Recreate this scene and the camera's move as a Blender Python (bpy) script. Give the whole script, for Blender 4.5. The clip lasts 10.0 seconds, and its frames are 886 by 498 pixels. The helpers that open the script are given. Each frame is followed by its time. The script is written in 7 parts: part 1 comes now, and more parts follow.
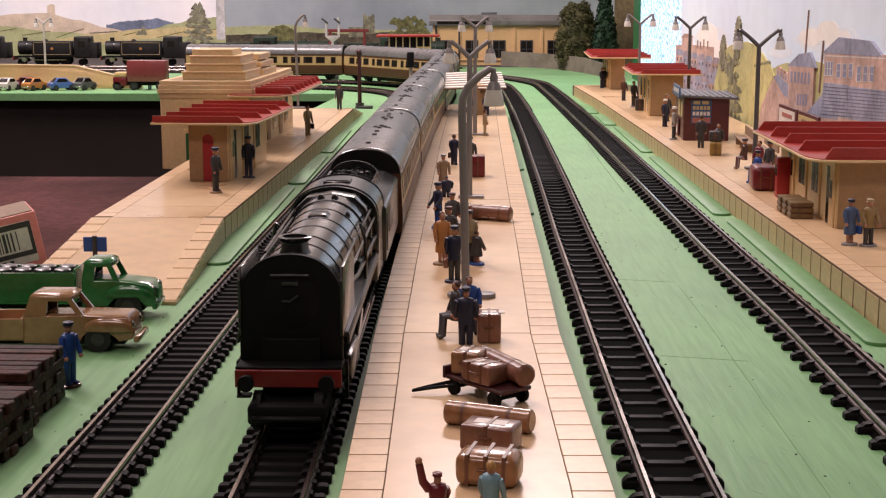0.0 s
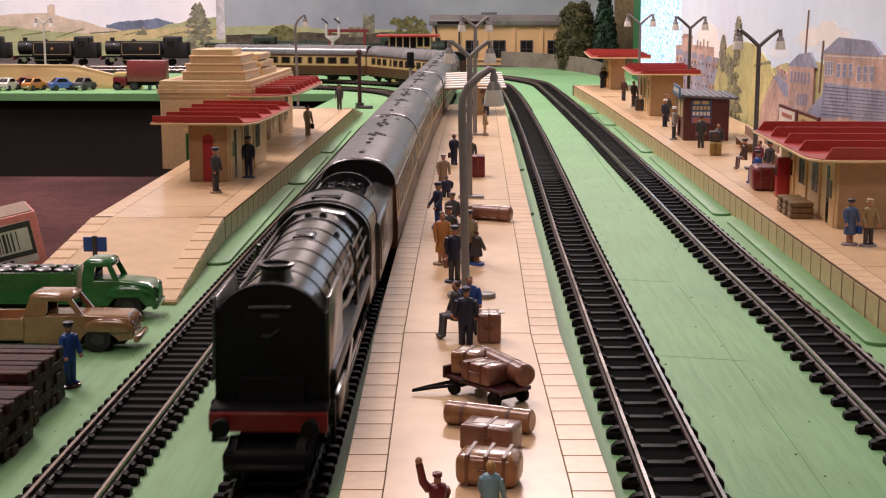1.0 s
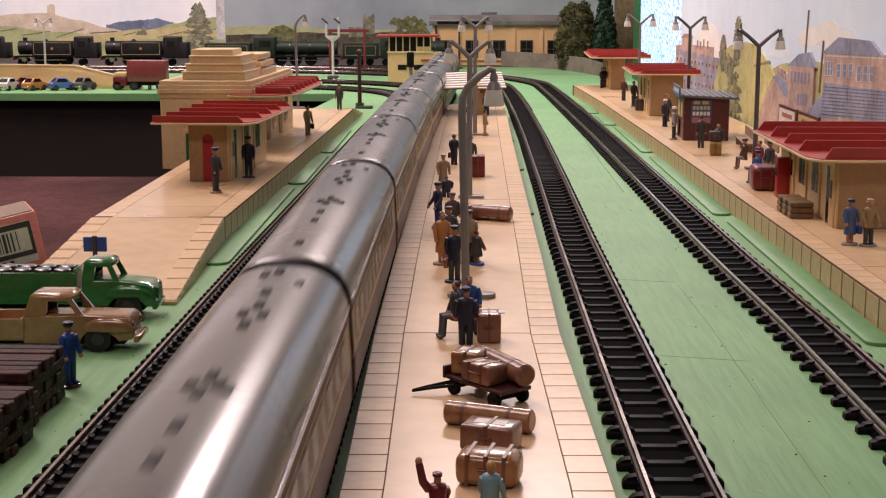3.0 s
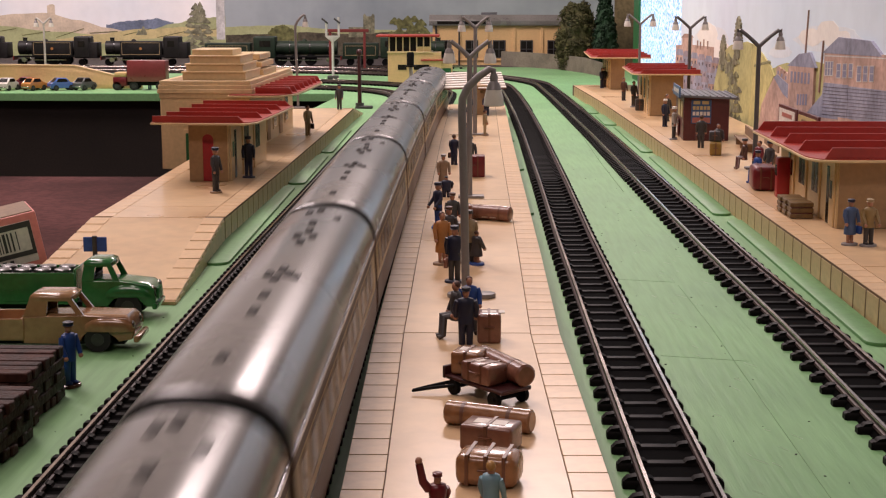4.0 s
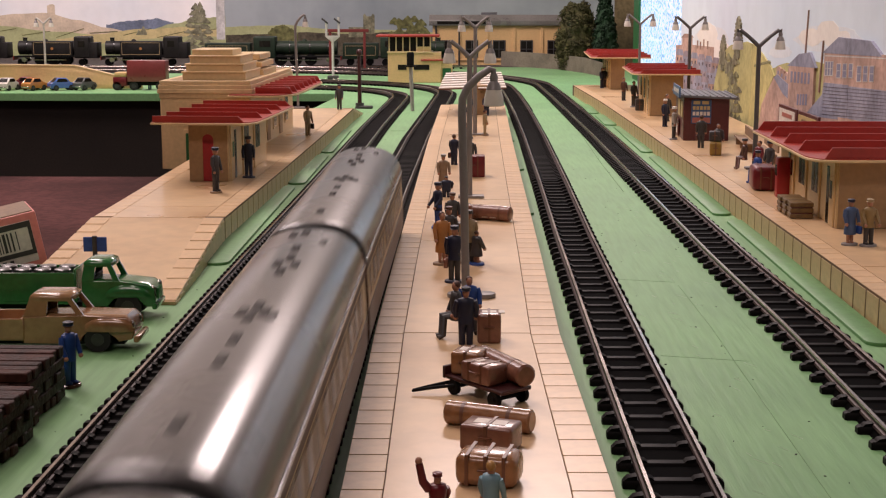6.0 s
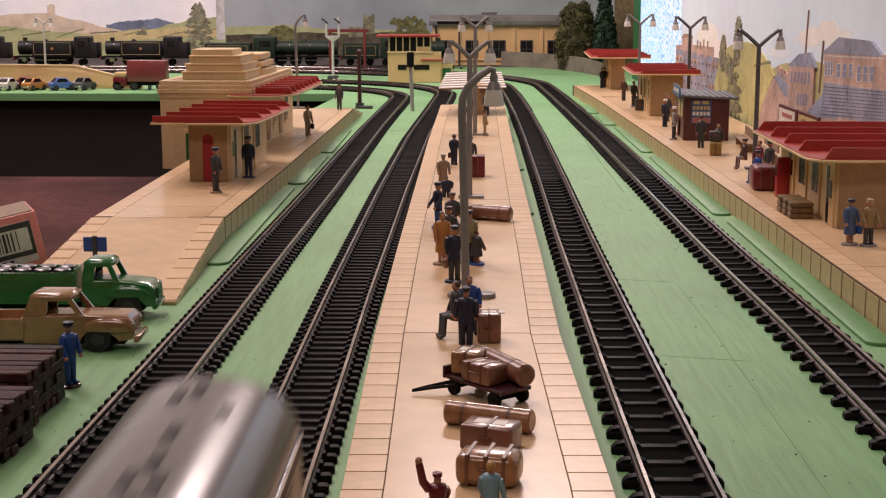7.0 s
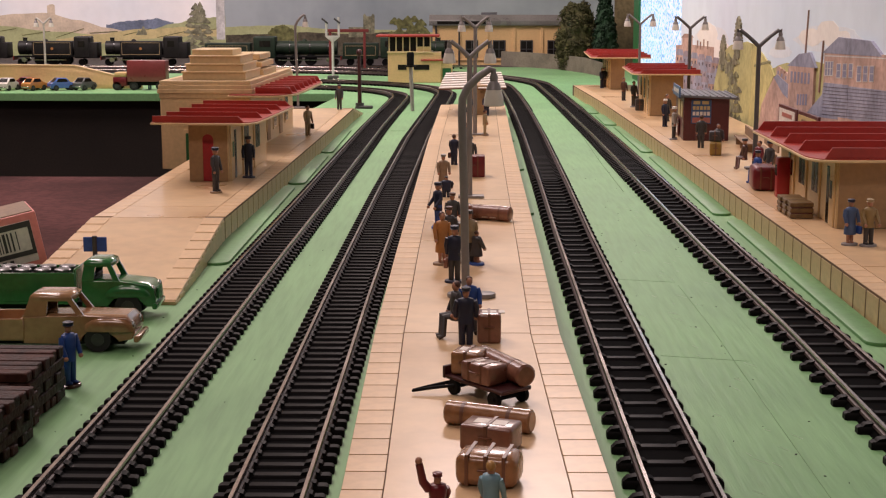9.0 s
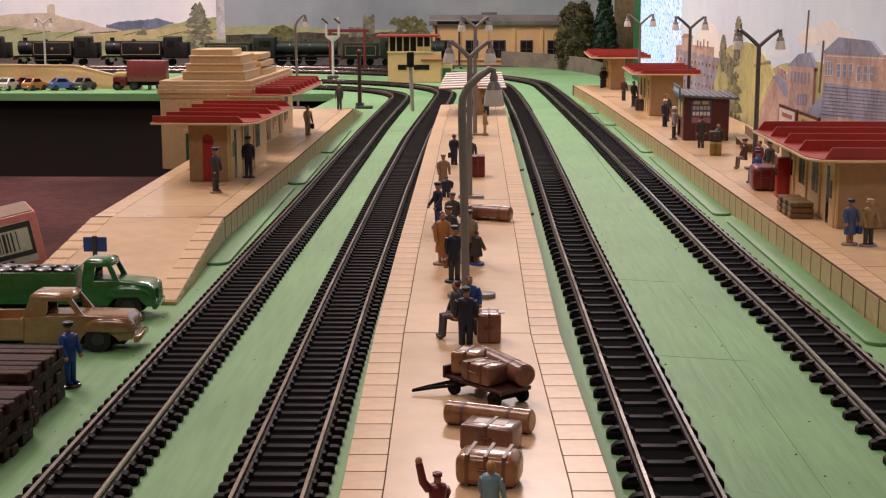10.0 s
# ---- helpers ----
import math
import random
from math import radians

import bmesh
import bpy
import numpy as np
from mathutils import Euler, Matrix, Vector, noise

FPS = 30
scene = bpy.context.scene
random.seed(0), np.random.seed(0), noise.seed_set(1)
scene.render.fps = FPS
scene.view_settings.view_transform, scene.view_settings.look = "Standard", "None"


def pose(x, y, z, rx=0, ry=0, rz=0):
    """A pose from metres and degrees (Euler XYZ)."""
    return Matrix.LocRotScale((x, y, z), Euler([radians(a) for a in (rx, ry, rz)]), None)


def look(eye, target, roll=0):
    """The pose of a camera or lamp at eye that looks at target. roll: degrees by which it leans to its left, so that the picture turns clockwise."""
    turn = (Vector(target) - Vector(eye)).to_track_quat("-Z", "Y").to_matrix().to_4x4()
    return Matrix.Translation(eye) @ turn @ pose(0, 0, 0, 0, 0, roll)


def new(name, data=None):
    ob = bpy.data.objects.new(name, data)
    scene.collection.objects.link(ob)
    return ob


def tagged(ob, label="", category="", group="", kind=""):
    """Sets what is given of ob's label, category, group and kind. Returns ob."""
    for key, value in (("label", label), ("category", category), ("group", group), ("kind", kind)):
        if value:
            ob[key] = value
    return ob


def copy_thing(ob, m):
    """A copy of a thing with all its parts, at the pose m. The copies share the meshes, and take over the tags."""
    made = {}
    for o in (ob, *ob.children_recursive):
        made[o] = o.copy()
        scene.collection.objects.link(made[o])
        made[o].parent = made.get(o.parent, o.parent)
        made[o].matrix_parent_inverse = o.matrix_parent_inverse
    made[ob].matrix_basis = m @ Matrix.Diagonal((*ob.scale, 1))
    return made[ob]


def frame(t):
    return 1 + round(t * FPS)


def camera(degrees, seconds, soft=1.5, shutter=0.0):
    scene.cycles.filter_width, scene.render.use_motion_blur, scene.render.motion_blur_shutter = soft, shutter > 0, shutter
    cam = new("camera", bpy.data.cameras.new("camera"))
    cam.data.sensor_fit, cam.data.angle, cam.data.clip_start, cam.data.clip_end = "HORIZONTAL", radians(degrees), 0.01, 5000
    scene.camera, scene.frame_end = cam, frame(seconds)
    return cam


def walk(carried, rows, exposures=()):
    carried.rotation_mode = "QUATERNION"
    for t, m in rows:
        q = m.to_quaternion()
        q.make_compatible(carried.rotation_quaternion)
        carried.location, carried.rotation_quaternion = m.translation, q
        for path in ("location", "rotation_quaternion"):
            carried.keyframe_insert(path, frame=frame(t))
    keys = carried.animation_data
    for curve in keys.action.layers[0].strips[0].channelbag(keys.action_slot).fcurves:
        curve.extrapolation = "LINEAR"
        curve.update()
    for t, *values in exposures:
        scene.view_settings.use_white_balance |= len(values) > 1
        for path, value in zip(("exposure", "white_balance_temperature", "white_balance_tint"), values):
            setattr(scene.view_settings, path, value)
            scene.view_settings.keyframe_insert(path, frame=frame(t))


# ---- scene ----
cam = camera(34.5, 10.0, soft=1.2, shutter=0.8)
EYE = (0.0, 0.0, 0.122)
AIM = (-0.015735, 0.984295, -0.175836)
walk(cam, [(t, look(EYE, [EYE[i] + AIM[i] for i in range(3)])) for t in (0.0, 10.0)], exposures=[(0.0, 0.28, 6100, 10.0), (1.5, 0.28, 6100, 10.0), (2.5, 0.2, 6150, 10.0), (4.5, 0.06, 6250, 10.0), (5.7, 0.0, 6300, 10.0), (7.0, 0.0, 6300, 10.0), (10.0, 0.0, 6300, 10.0)])

# ---- light ----
world = bpy.data.worlds.new("room_air")
scene.world = world
world.use_nodes = True
world.node_tree.nodes["Background"].inputs[0].default_value = (1.0, 0.86, 0.72, 1)
world.node_tree.nodes["Background"].inputs[1].default_value = 0.02


def unseen_lamp(x, y, z, tx, ty, tz, wide, deep, watts, rgb):
    data = bpy.data.lights.new("unseen_lamp", "AREA")
    data.shape, data.size, data.size_y, data.energy, data.color = "RECTANGLE", wide, deep, watts, rgb
    ob = new("unseen_lamp", data)
    ob.matrix_basis = look((x, y, z), (tx, ty, tz))
    return ob


# unseen room lights: one inferred from glare and shadows, one overhead, two added fills
unseen_lamp(0.08, 2.05, 0.86, -0.05, 0.6, 0.0, 0.34, 0.10, 5.5, (1.0, 0.79, 0.74))
unseen_lamp(-0.5, 0.9, 1.36, -0.1, 1.1, 0.0, 1.2, 0.30, 12, (1.0, 0.77, 0.72))
# fill added behind the eye, for walls that face it
unseen_lamp(-0.4, -0.7, 1.34, -0.2, 1.3, 0.0, 0.9, 0.30, 9, (1.0, 0.76, 0.72))
# fill added to brighten the far backdrop
unseen_lamp(-0.8, 1.75, 1.36, -0.25, 2.5, 0.05, 0.9, 0.30, 40, (1.0, 0.81, 0.79))

# ---- building kit: shapes in millimetres ----
MM = 0.001


def box(bm, x0, x1, y0, y1, z0, z1, bev=0.0, seg=2):
    vs = [bm.verts.new((x, y, z)) for z in (z0, z1) for x, y in ((x0, y0), (x1, y0), (x1, y1), (x0, y1))]
    fs = [bm.faces.new([vs[i] for i in q]) for q in ((3, 2, 1, 0), (4, 5, 6, 7), (0, 1, 5, 4), (1, 2, 6, 5), (2, 3, 7, 6), (3, 0, 4, 7))]
    if bev:
        bmesh.ops.bevel(bm, geom=list({e for f in fs for e in f.edges}), offset=bev, segments=seg, affect="EDGES", profile=0.5)


def prism(bm, pts, a0, a1, axis="y", bev=0.0):
    """A closed outline drawn out along an axis: (x, z) for y, (y, z) for x, (x, y) for z."""
    def put(p, a):
        return {"y": (p[0], a, p[1]), "x": (a, p[0], p[1]), "z": (p[0], p[1], a)}[axis]
    lo, hi = [bm.verts.new(put(p, a0)) for p in pts], [bm.verts.new(put(p, a1)) for p in pts]
    fs = [bm.faces.new(lo[::-1]), bm.faces.new(hi)]
    n = len(pts)
    fs += [bm.faces.new((lo[i], lo[(i + 1) % n], hi[(i + 1) % n], hi[i])) for i in range(n)]
    if bev:
        bmesh.ops.bevel(bm, geom=list({e for f in fs for e in f.edges}), offset=bev, segments=2, affect="EDGES", profile=0.5)


def cyl(bm, x, y, z, r, h, axis="z", seg=16, r2=None):
    """A drum from (x, y, z) along the axis."""
    turn = {"z": Matrix(), "x": Matrix.Rotation(radians(90), 4, "Y"), "y": Matrix.Rotation(radians(-90), 4, "X")}[axis]
    bmesh.ops.create_cone(bm, cap_ends=True, segments=seg, radius1=r, radius2=r if r2 is None else r2, depth=h,
                          matrix=Matrix.Translation((x, y, z)) @ turn @ Matrix.Translation((0, 0, h / 2)))


def ball(bm, x, y, z, r, sx=1, sy=1, sz=1, u=12, v=8):
    bmesh.ops.create_uvsphere(bm, u_segments=u, v_segments=v, radius=r, matrix=Matrix.Translation((x, y, z)) @ Matrix.Diagonal((sx, sy, sz, 1)))


def rings(bm, loops, closed=True):
    """A skin over a row of equal loops of points, capped."""
    vs = [[bm.verts.new(p) for p in lp] for lp in loops]
    n = len(vs[0])
    for a, b in zip(vs, vs[1:]):
        for i in range(n if closed else n - 1):
            bm.faces.new((a[i], a[(i + 1) % n], b[(i + 1) % n], b[i]))
    if closed:
        bm.faces.new(vs[0][::-1])
        bm.faces.new(vs[-1])


def oval(cx, cy, z, rx, ry, n=12):
    return [(cx + rx * math.cos(6.2832 * i / n), cy + ry * math.sin(6.2832 * i / n), z) for i in range(n)]


def lathe(bm, x, y, prof, seg=16):
    rings(bm, [oval(x, y, z, r, r, seg) for r, z in prof])


def tube(bm, pts, r, seg=8):
    pts = [Vector(p) for p in pts]
    loops = []
    side = None
    for i, p in enumerate(pts):
        d = (pts[min(i + 1, len(pts) - 1)] - pts[max(i - 1, 0)]).normalized()
        ref = side if side is not None else (Vector((0, 0, 1)) if abs(d.z) < 0.9 else Vector((0, 1, 0)))
        a = (ref - d * ref.dot(d)).normalized()
        side = a
        b = d.cross(a)
        rr = r[i] if isinstance(r, (list, tuple)) else r
        loops.append([p + (a * math.cos(6.2832 * k / seg) + b * math.sin(6.2832 * k / seg)) * rr for k in range(seg)])
    rings(bm, loops)


def mesh_of(bm, name, mats, sharp=38):
    bmesh.ops.recalc_face_normals(bm, faces=bm.faces)
    bm.transform(Matrix.Scale(MM, 4))
    for e in bm.edges:
        e.smooth = len(e.link_faces) == 2 and e.calc_face_angle(3.0) < radians(sharp)
    for f in bm.faces:
        f.smooth = True
    me = bpy.data.meshes.new(name)
    bm.to_mesh(me)
    bm.free()
    for m in mats if isinstance(mats, (list, tuple)) else (mats,):
        me.materials.append(m)
    return me


def part(name, bm, material, parent, label="", kind="", sharp=38):
    ob = new(name, mesh_of(bm, name, material, sharp))
    ob.parent = parent
    return tagged(ob, label=label, kind=kind)


def piece(name, me, parent, x=0, y=0, z=0, rz=0):
    ob = new(name, me)
    ob.parent = parent
    ob.matrix_basis = pose(x * MM, y * MM, z * MM, 0, 0, rz)
    return ob


def thing(name, label, category, x=0, y=0, z=0, rz=0, group="", kind=""):
    ob = new(name)
    ob.empty_display_size = 0.005
    ob.matrix_basis = pose(x * MM, y * MM, z * MM, 0, 0, rz)
    return tagged(ob, label, category, group, kind)


def slab(name, bm, material, label, category, kind="structure"):
    return tagged(new(name, mesh_of(bm, name, material)), label, category, "", kind)


# ---- materials ----
def mat(name, rgb, rough=0.5, metal=0.0, var=0.12, scale=25.0, fine=400.0, bump=0.05, spec=0.5, coat=0.0, dirt=None, rand=0.0):
    """Paint, plastic or metal with blotches, fine grain and slight relief; scales per metre."""
    m = bpy.data.materials.new(name)
    m.use_nodes = True
    nt = m.node_tree
    b = nt.nodes["Principled BSDF"]
    tc = nt.nodes.new("ShaderNodeTexCoord")
    n1, n2 = nt.nodes.new("ShaderNodeTexNoise"), nt.nodes.new("ShaderNodeTexNoise")
    for n, s in ((n1, scale), (n2, fine)):
        n.inputs["Scale"].default_value = s
        n.inputs["Detail"].default_value = 5
        nt.links.new(tc.outputs["Object"], n.inputs["Vector"])
    ramp = nt.nodes.new("ShaderNodeValToRGB")
    d = dirt or [c * (1 - 1.6 * var) for c in rgb]
    ramp.color_ramp.elements[0].position, ramp.color_ramp.elements[1].position = 0.3, 0.62
    ramp.color_ramp.elements[0].color = (*d, 1)
    ramp.color_ramp.elements[1].color = (*rgb, 1)
    nt.links.new(n1.outputs["Fac"], ramp.inputs["Fac"])
    mix = nt.nodes.new("ShaderNodeMix")
    mix.data_type, mix.blend_type = "RGBA", "MULTIPLY"
    mix.inputs[0].default_value = min(1.0, var * 3)
    r2 = nt.nodes.new("ShaderNodeValToRGB")
    r2.color_ramp.elements[0].position, r2.color_ramp.elements[1].position = 0.35, 0.6
    r2.color_ramp.elements[0].color = (0.7, 0.7, 0.7, 1)
    nt.links.new(n2.outputs["Fac"], r2.inputs["Fac"])
    nt.links.new(ramp.outputs["Color"], mix.inputs[6])
    nt.links.new(r2.outputs["Color"], mix.inputs[7])
    out = mix.outputs[2]
    if rand:
        info = nt.nodes.new("ShaderNodeObjectInfo")
        mr = nt.nodes.new("ShaderNodeMapRange")
        mr.inputs["To Min"].default_value, mr.inputs["To Max"].default_value = 1 - rand, 1 + rand
        nt.links.new(info.outputs["Random"], mr.inputs["Value"])
        hsv = nt.nodes.new("ShaderNodeHueSaturation")
        nt.links.new(mr.outputs["Result"], hsv.inputs["Value"])
        nt.links.new(out, hsv.inputs["Color"])
        out = hsv.outputs["Color"]
    nt.links.new(out, b.inputs["Base Color"])
    rr = nt.nodes.new("ShaderNodeMapRange")
    rr.inputs["To Min"].default_value, rr.inputs["To Max"].default_value = max(0.03, rough - 0.1), min(1, rough + 0.1)
    nt.links.new(n1.outputs["Fac"], rr.inputs["Value"])
    nt.links.new(rr.outputs["Result"], b.inputs["Roughness"])
    b.inputs["Metallic"].default_value = metal
    b.inputs["Specular IOR Level"].default_value = spec
    b.inputs["Coat Weight"].default_value = coat
    b.inputs["Coat Roughness"].default_value = 0.15
    if bump:
        bp = nt.nodes.new("ShaderNodeBump")
        bp.inputs["Strength"].default_value = bump
        bp.inputs["Distance"].default_value = 0.0006
        nt.links.new(n2.outputs["Fac"], bp.inputs["Height"])
        nt.links.new(bp.outputs["Normal"], b.inputs["Normal"])
    return m


GREEN = mat("green_board_paint", (0.20, 0.40, 0.17), 0.55, var=0.16, scale=11, fine=420, bump=0.35, dirt=(0.15, 0.32, 0.13))
# brush strokes: the fine grain of the board paint is drawn out along one way
nt = GREEN.node_tree
strokes = nt.nodes.new("ShaderNodeMapping")
strokes.inputs["Scale"].default_value = (1.0, 0.07, 1.0)
strokes.inputs["Rotation"].default_value = (0, 0, 0.5)
co_ = [n for n in nt.nodes if n.type == "TEX_COORD"][0]
nt.links.new(co_.outputs["Object"], strokes.inputs["Vector"])
grain = [n for n in nt.nodes if n.type == "TEX_NOISE" and n.inputs["Scale"].default_value > 100][0]
nt.links.new(strokes.outputs["Vector"], grain.inputs["Vector"])
GREEN_P = mat("green_plate_paint", (0.14, 0.32, 0.12), 0.5, var=0.14, scale=20, bump=0.2)
GREEN_D = mat("green_plinth_paint", (0.10, 0.30, 0.10), 0.45, var=0.12, scale=20)
SLEEPER = mat("black_sleeper_plastic", (0.007, 0.006, 0.006), 0.5, var=0.2, scale=80, bump=0.1, rand=0.3, spec=0.06)
GAP_SHADE = mat("black_gap_shade", (0.004, 0.004, 0.004), 0.95, var=0.2, spec=0.03)
STEEL = mat("worn_rail_steel", (0.52, 0.45, 0.41), 0.22, 1.0, var=0.2, scale=60)
RAILSIDE = mat("dull_rail_side", (0.075, 0.05, 0.045), 0.5, 0.3, var=0.2, scale=60)
CREAM = mat("cream_platform_plastic", (0.70, 0.50, 0.29), 0.30, var=0.12, scale=13, fine=120, bump=0.08, dirt=(0.56, 0.37, 0.20), coat=0.15)
TILE = mat("cream_edge_tile", (0.72, 0.51, 0.30), 0.3, var=0.10, scale=30, fine=300, bump=0.06, dirt=(0.62, 0.42, 0.24), rand=0.06)
PSIDE = mat("cream_platform_face", (0.60, 0.45, 0.22), 0.4, var=0.16, scale=40, rand=0.05)
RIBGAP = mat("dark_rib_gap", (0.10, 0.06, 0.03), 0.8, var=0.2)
GROOVE = mat("dirty_groove", (0.17, 0.095, 0.045), 0.8, var=0.2)
BLACK = mat("black_loco_enamel", (0.014, 0.013, 0.014), 0.24, var=0.15, scale=60, coat=0.35, spec=0.6)
BLACKM = mat("matt_black", (0.007, 0.007, 0.007), 0.6, var=0.1, spec=0.12)
REDB = mat("red_bufferbeam", (0.17, 0.010, 0.008), 0.45)
ROOF = mat("grey_coach_roof", (0.14, 0.135, 0.135), 0.27, var=0.12, scale=18, fine=250, dirt=(0.105, 0.10, 0.10), coat=0.3)
VENT = mat("dark_roof_vent", (0.018, 0.016, 0.015), 0.55, spec=0.2)
CHOC = mat("chocolate_coach_paint", (0.075, 0.032, 0.016), 0.42, var=0.1, spec=0.25)
COCREAM = mat("cream_coach_paint", (0.42, 0.29, 0.13), 0.4, var=0.1, spec=0.25)
WINDOW = mat("dark_glass_and_opening", (0.012, 0.010, 0.009), 0.25, var=0.05, bump=0, spec=0.2)
WALLC = mat("cream_station_plastic", (0.72, 0.52, 0.27), 0.42, var=0.10, scale=25, bump=0.05)
WALLT = mat("tan_station_wall", (0.36, 0.22, 0.10), 0.5, var=0.12, scale=25)
RED = mat("red_canopy_plastic", (0.35, 0.030, 0.019), 0.38, var=0.12, scale=25)
CARPET = mat("maroon_carpet", (0.095, 0.040, 0.038), 0.95, var=0.35, scale=9, fine=160, bump=0.6, spec=0.08)
PLASTER = mat("room_plaster", (0.45, 0.40, 0.34), 0.9, var=0.06, scale=3)
DARKWOOD = mat("dark_under_board", (0.03, 0.022, 0.018), 0.8, var=0.2)
GREY = mat("grey_lamp_paint", (0.23, 0.21, 0.20), 0.4, var=0.1)
DGREY = mat("dark_grey_lamp_paint", (0.10, 0.095, 0.095), 0.4, var=0.12)
WHITE = mat("milk_white_shade", (0.72, 0.68, 0.60), 0.35, var=0.05)

# ---- room and layout board ----
bm = bmesh.new()
box(bm, -2600, 2000, -3800, 3000, -760, -750)
slab("floor", bm, CARPET, "dark maroon carpet on the hobby room floor", "floor")
bm = bmesh.new()
box(bm, -2600, 2000, -3800, 3000, 1400, 1410)
slab("ceiling", bm, PLASTER, "plain off-white room ceiling", "ceiling")
for nm, q in (("wall_north", (-2600, 2000, 3000, 3010)), ("wall_south", (-2600, 2000, -3810, -3800)),
              ("wall_east", (2000, 2010, -3800, 3000)), ("wall_west", (-2610, -2600, -3800, 3000))):
    bm = bmesh.new()
    box(bm, *q, -750, 1400)
    slab(nm, bm, PLASTER, "plain painted hobby room wall", "wall")

# the board has an operator's well between the station and the far shelf
bm = bmesh.new()
outline = [(-700, -3500), (420, -3500), (420, 2900), (-2300, 2900), (-2300, 1790), (-153, 1775), (-165, 1560), (-188, 1400), (-188, 640), (-700, 612)]
prism(bm, outline, -9, 0, "z", 0)
slab("ground", bm, GREEN, "green painted layout board with scuffs and joints", "ground")
bm = bmesh.new()
for q in ((-2290, -160, 1800, 1815), (-184, -180, 700, 1390), (-690, -190, 596, 608)):
    box(bm, *q, -120, -9.2)
slab("trim", bm, DARKWOOD, "dark timber frame under the board edge", "frame")

# lower shelf in the well, laid with maroon carpet
bm = bmesh.new()
box(bm, -1500, -190, 610, 1430, -75, -60)
slab("lower_floor", bm, CARPET, "maroon carpeted shelf below the board", "floor")

# ---- tracks ----
def line_path(pts, step=12.0):
    out = []
    for a, b in zip(pts, pts[1:]):
        n = max(1, int(math.dist(a, b) / step))
        out += [(a[0] + (b[0] - a[0]) * i / n, a[1] + (b[1] - a[1]) * i / n) for i in range(n)]
    return out + [pts[-1]]


def bend(cx, cy, r, a0, a1, n=26):
    return [(cx + r * math.cos(radians(a0 + (a1 - a0) * i / n)), cy + r * math.sin(radians(a0 + (a1 - a0) * i / n))) for i in range(n + 1)]


PATH = {
    "a": [(-97, -900), (-95.8, 320), (-92.5, 640), (-89, 860), (-84, 1300), (-76.5, 1660)] + bend(-284, 1680, 207.5, 0, 90)[1:] + [(-400, 1887.5)],
    "b": [(-47, -3400), (-47, 320), (-46.7, 560), (-44.6, 870), (-40, 1200), (-31, 1500), (-25, 1715)] + bend(-294, 1745, 270, 0, 90)[1:] + [(-450, 2015)],
    "c": [(53.5, -900), (53, 430), (54, 700), (56, 900), (58, 1200), (58, 1450), (57, 1600), (55, 1760)] + bend(-367, 1840, 421, 3, 90)[1:] + [(-1300, 2261)],
    "d": [(125, -900), (124, 500), (121, 640), (119, 870), (116.5, 1200), (112.5, 1500), (109, 1720), (106, 1840)] + bend(-375, 1880, 481, 2, 90)[1:] + [(-1300, 2361)],
}


class Way:
    """A line on the board, walked by its length from the first point."""
    def __init__(self, pts):
        self.p = np.array(line_path(pts), float)
        for _ in range(3):
            self.p[1:-1] = (self.p[:-2] + 2 * self.p[1:-1] + self.p[2:]) / 4
        self.s = np.concatenate([[0], np.cumsum(np.hypot(*np.diff(self.p, axis=0).T))])

    def at(self, s):
        return float(np.interp(s, self.s, self.p[:, 0])), float(np.interp(s, self.s, self.p[:, 1]))

    def heading(self, s):
        (x0, y0), (x1, y1) = self.at(s - 2), self.at(s + 2)
        return math.atan2(y1 - y0, x1 - x0)


WAYS = {k: Way(v) for k, v in PATH.items()}


def sweep_flat(bm, way, offs, s0, s1, step=10.0):
    """A section of (side, z) points swept along a way."""
    loops = []
    for s in np.arange(s0, s1 + 0.1, step):
        x, y = way.at(s)
        h = way.heading(s)
        nx, ny = math.sin(h), -math.cos(h)
        loops.append([(x + nx * o, y + ny * o, z) for o, z in offs])
    rings(bm, loops)


def sleeper_mesh(half, wide, chair):
    """One moulded sleeper with rounded ends and the chairs that grip the rails."""
    bm = bmesh.new()
    w = wide / 2
    rings(bm, [[(x, -w * k, 0), (x, w * k, 0), (x, w * k, 1.5 * h), (x, w * 0.72 * k, 2.2 * h), (x, -w * 0.72 * k, 2.2 * h), (x, -w * k, 1.5 * h)]
               for x, k, h in ((-half, 0.8, 0.82), (-half + 0.7, 1, 1), (half - 0.7, 1, 1), (half, 0.8, 0.82))])
    for sx in (-8.45, 8.45):
        for q in (-1, 1):
            x0 = sx + q * 0.5
            prism(bm, [(x0, 2.0), (x0 + q * chair, 2.0), (x0 + q * chair * 0.75, 2.9), (x0 + q * 0.2, 3.3)], -w * 0.75, w * 0.75, "y")
    return mesh_of(bm, "sleeper", SLEEPER)


# half length, width, first sleeper, spacing and chair size of each track's sleepers
SLEEPERS = {"a": (13.3, 3.7, 220.0, 7.72, 2.2, -0.2), "b": (13.7, 3.7, 222.5, 7.62, 2.2, -0.5), "c": (12.7, 3.7, 234.5, 13.6, 3.4, -0.8), "d": (13.6, 3.7, 225.0, 13.7, 3.4, 0.0)}
TRACK_LABEL = {"a": "model railway track beside the side platform", "b": "model railway track carrying the passenger train",
               "c": "empty model railway track beside the island platform", "d": "empty model railway track with dark sleepers"}


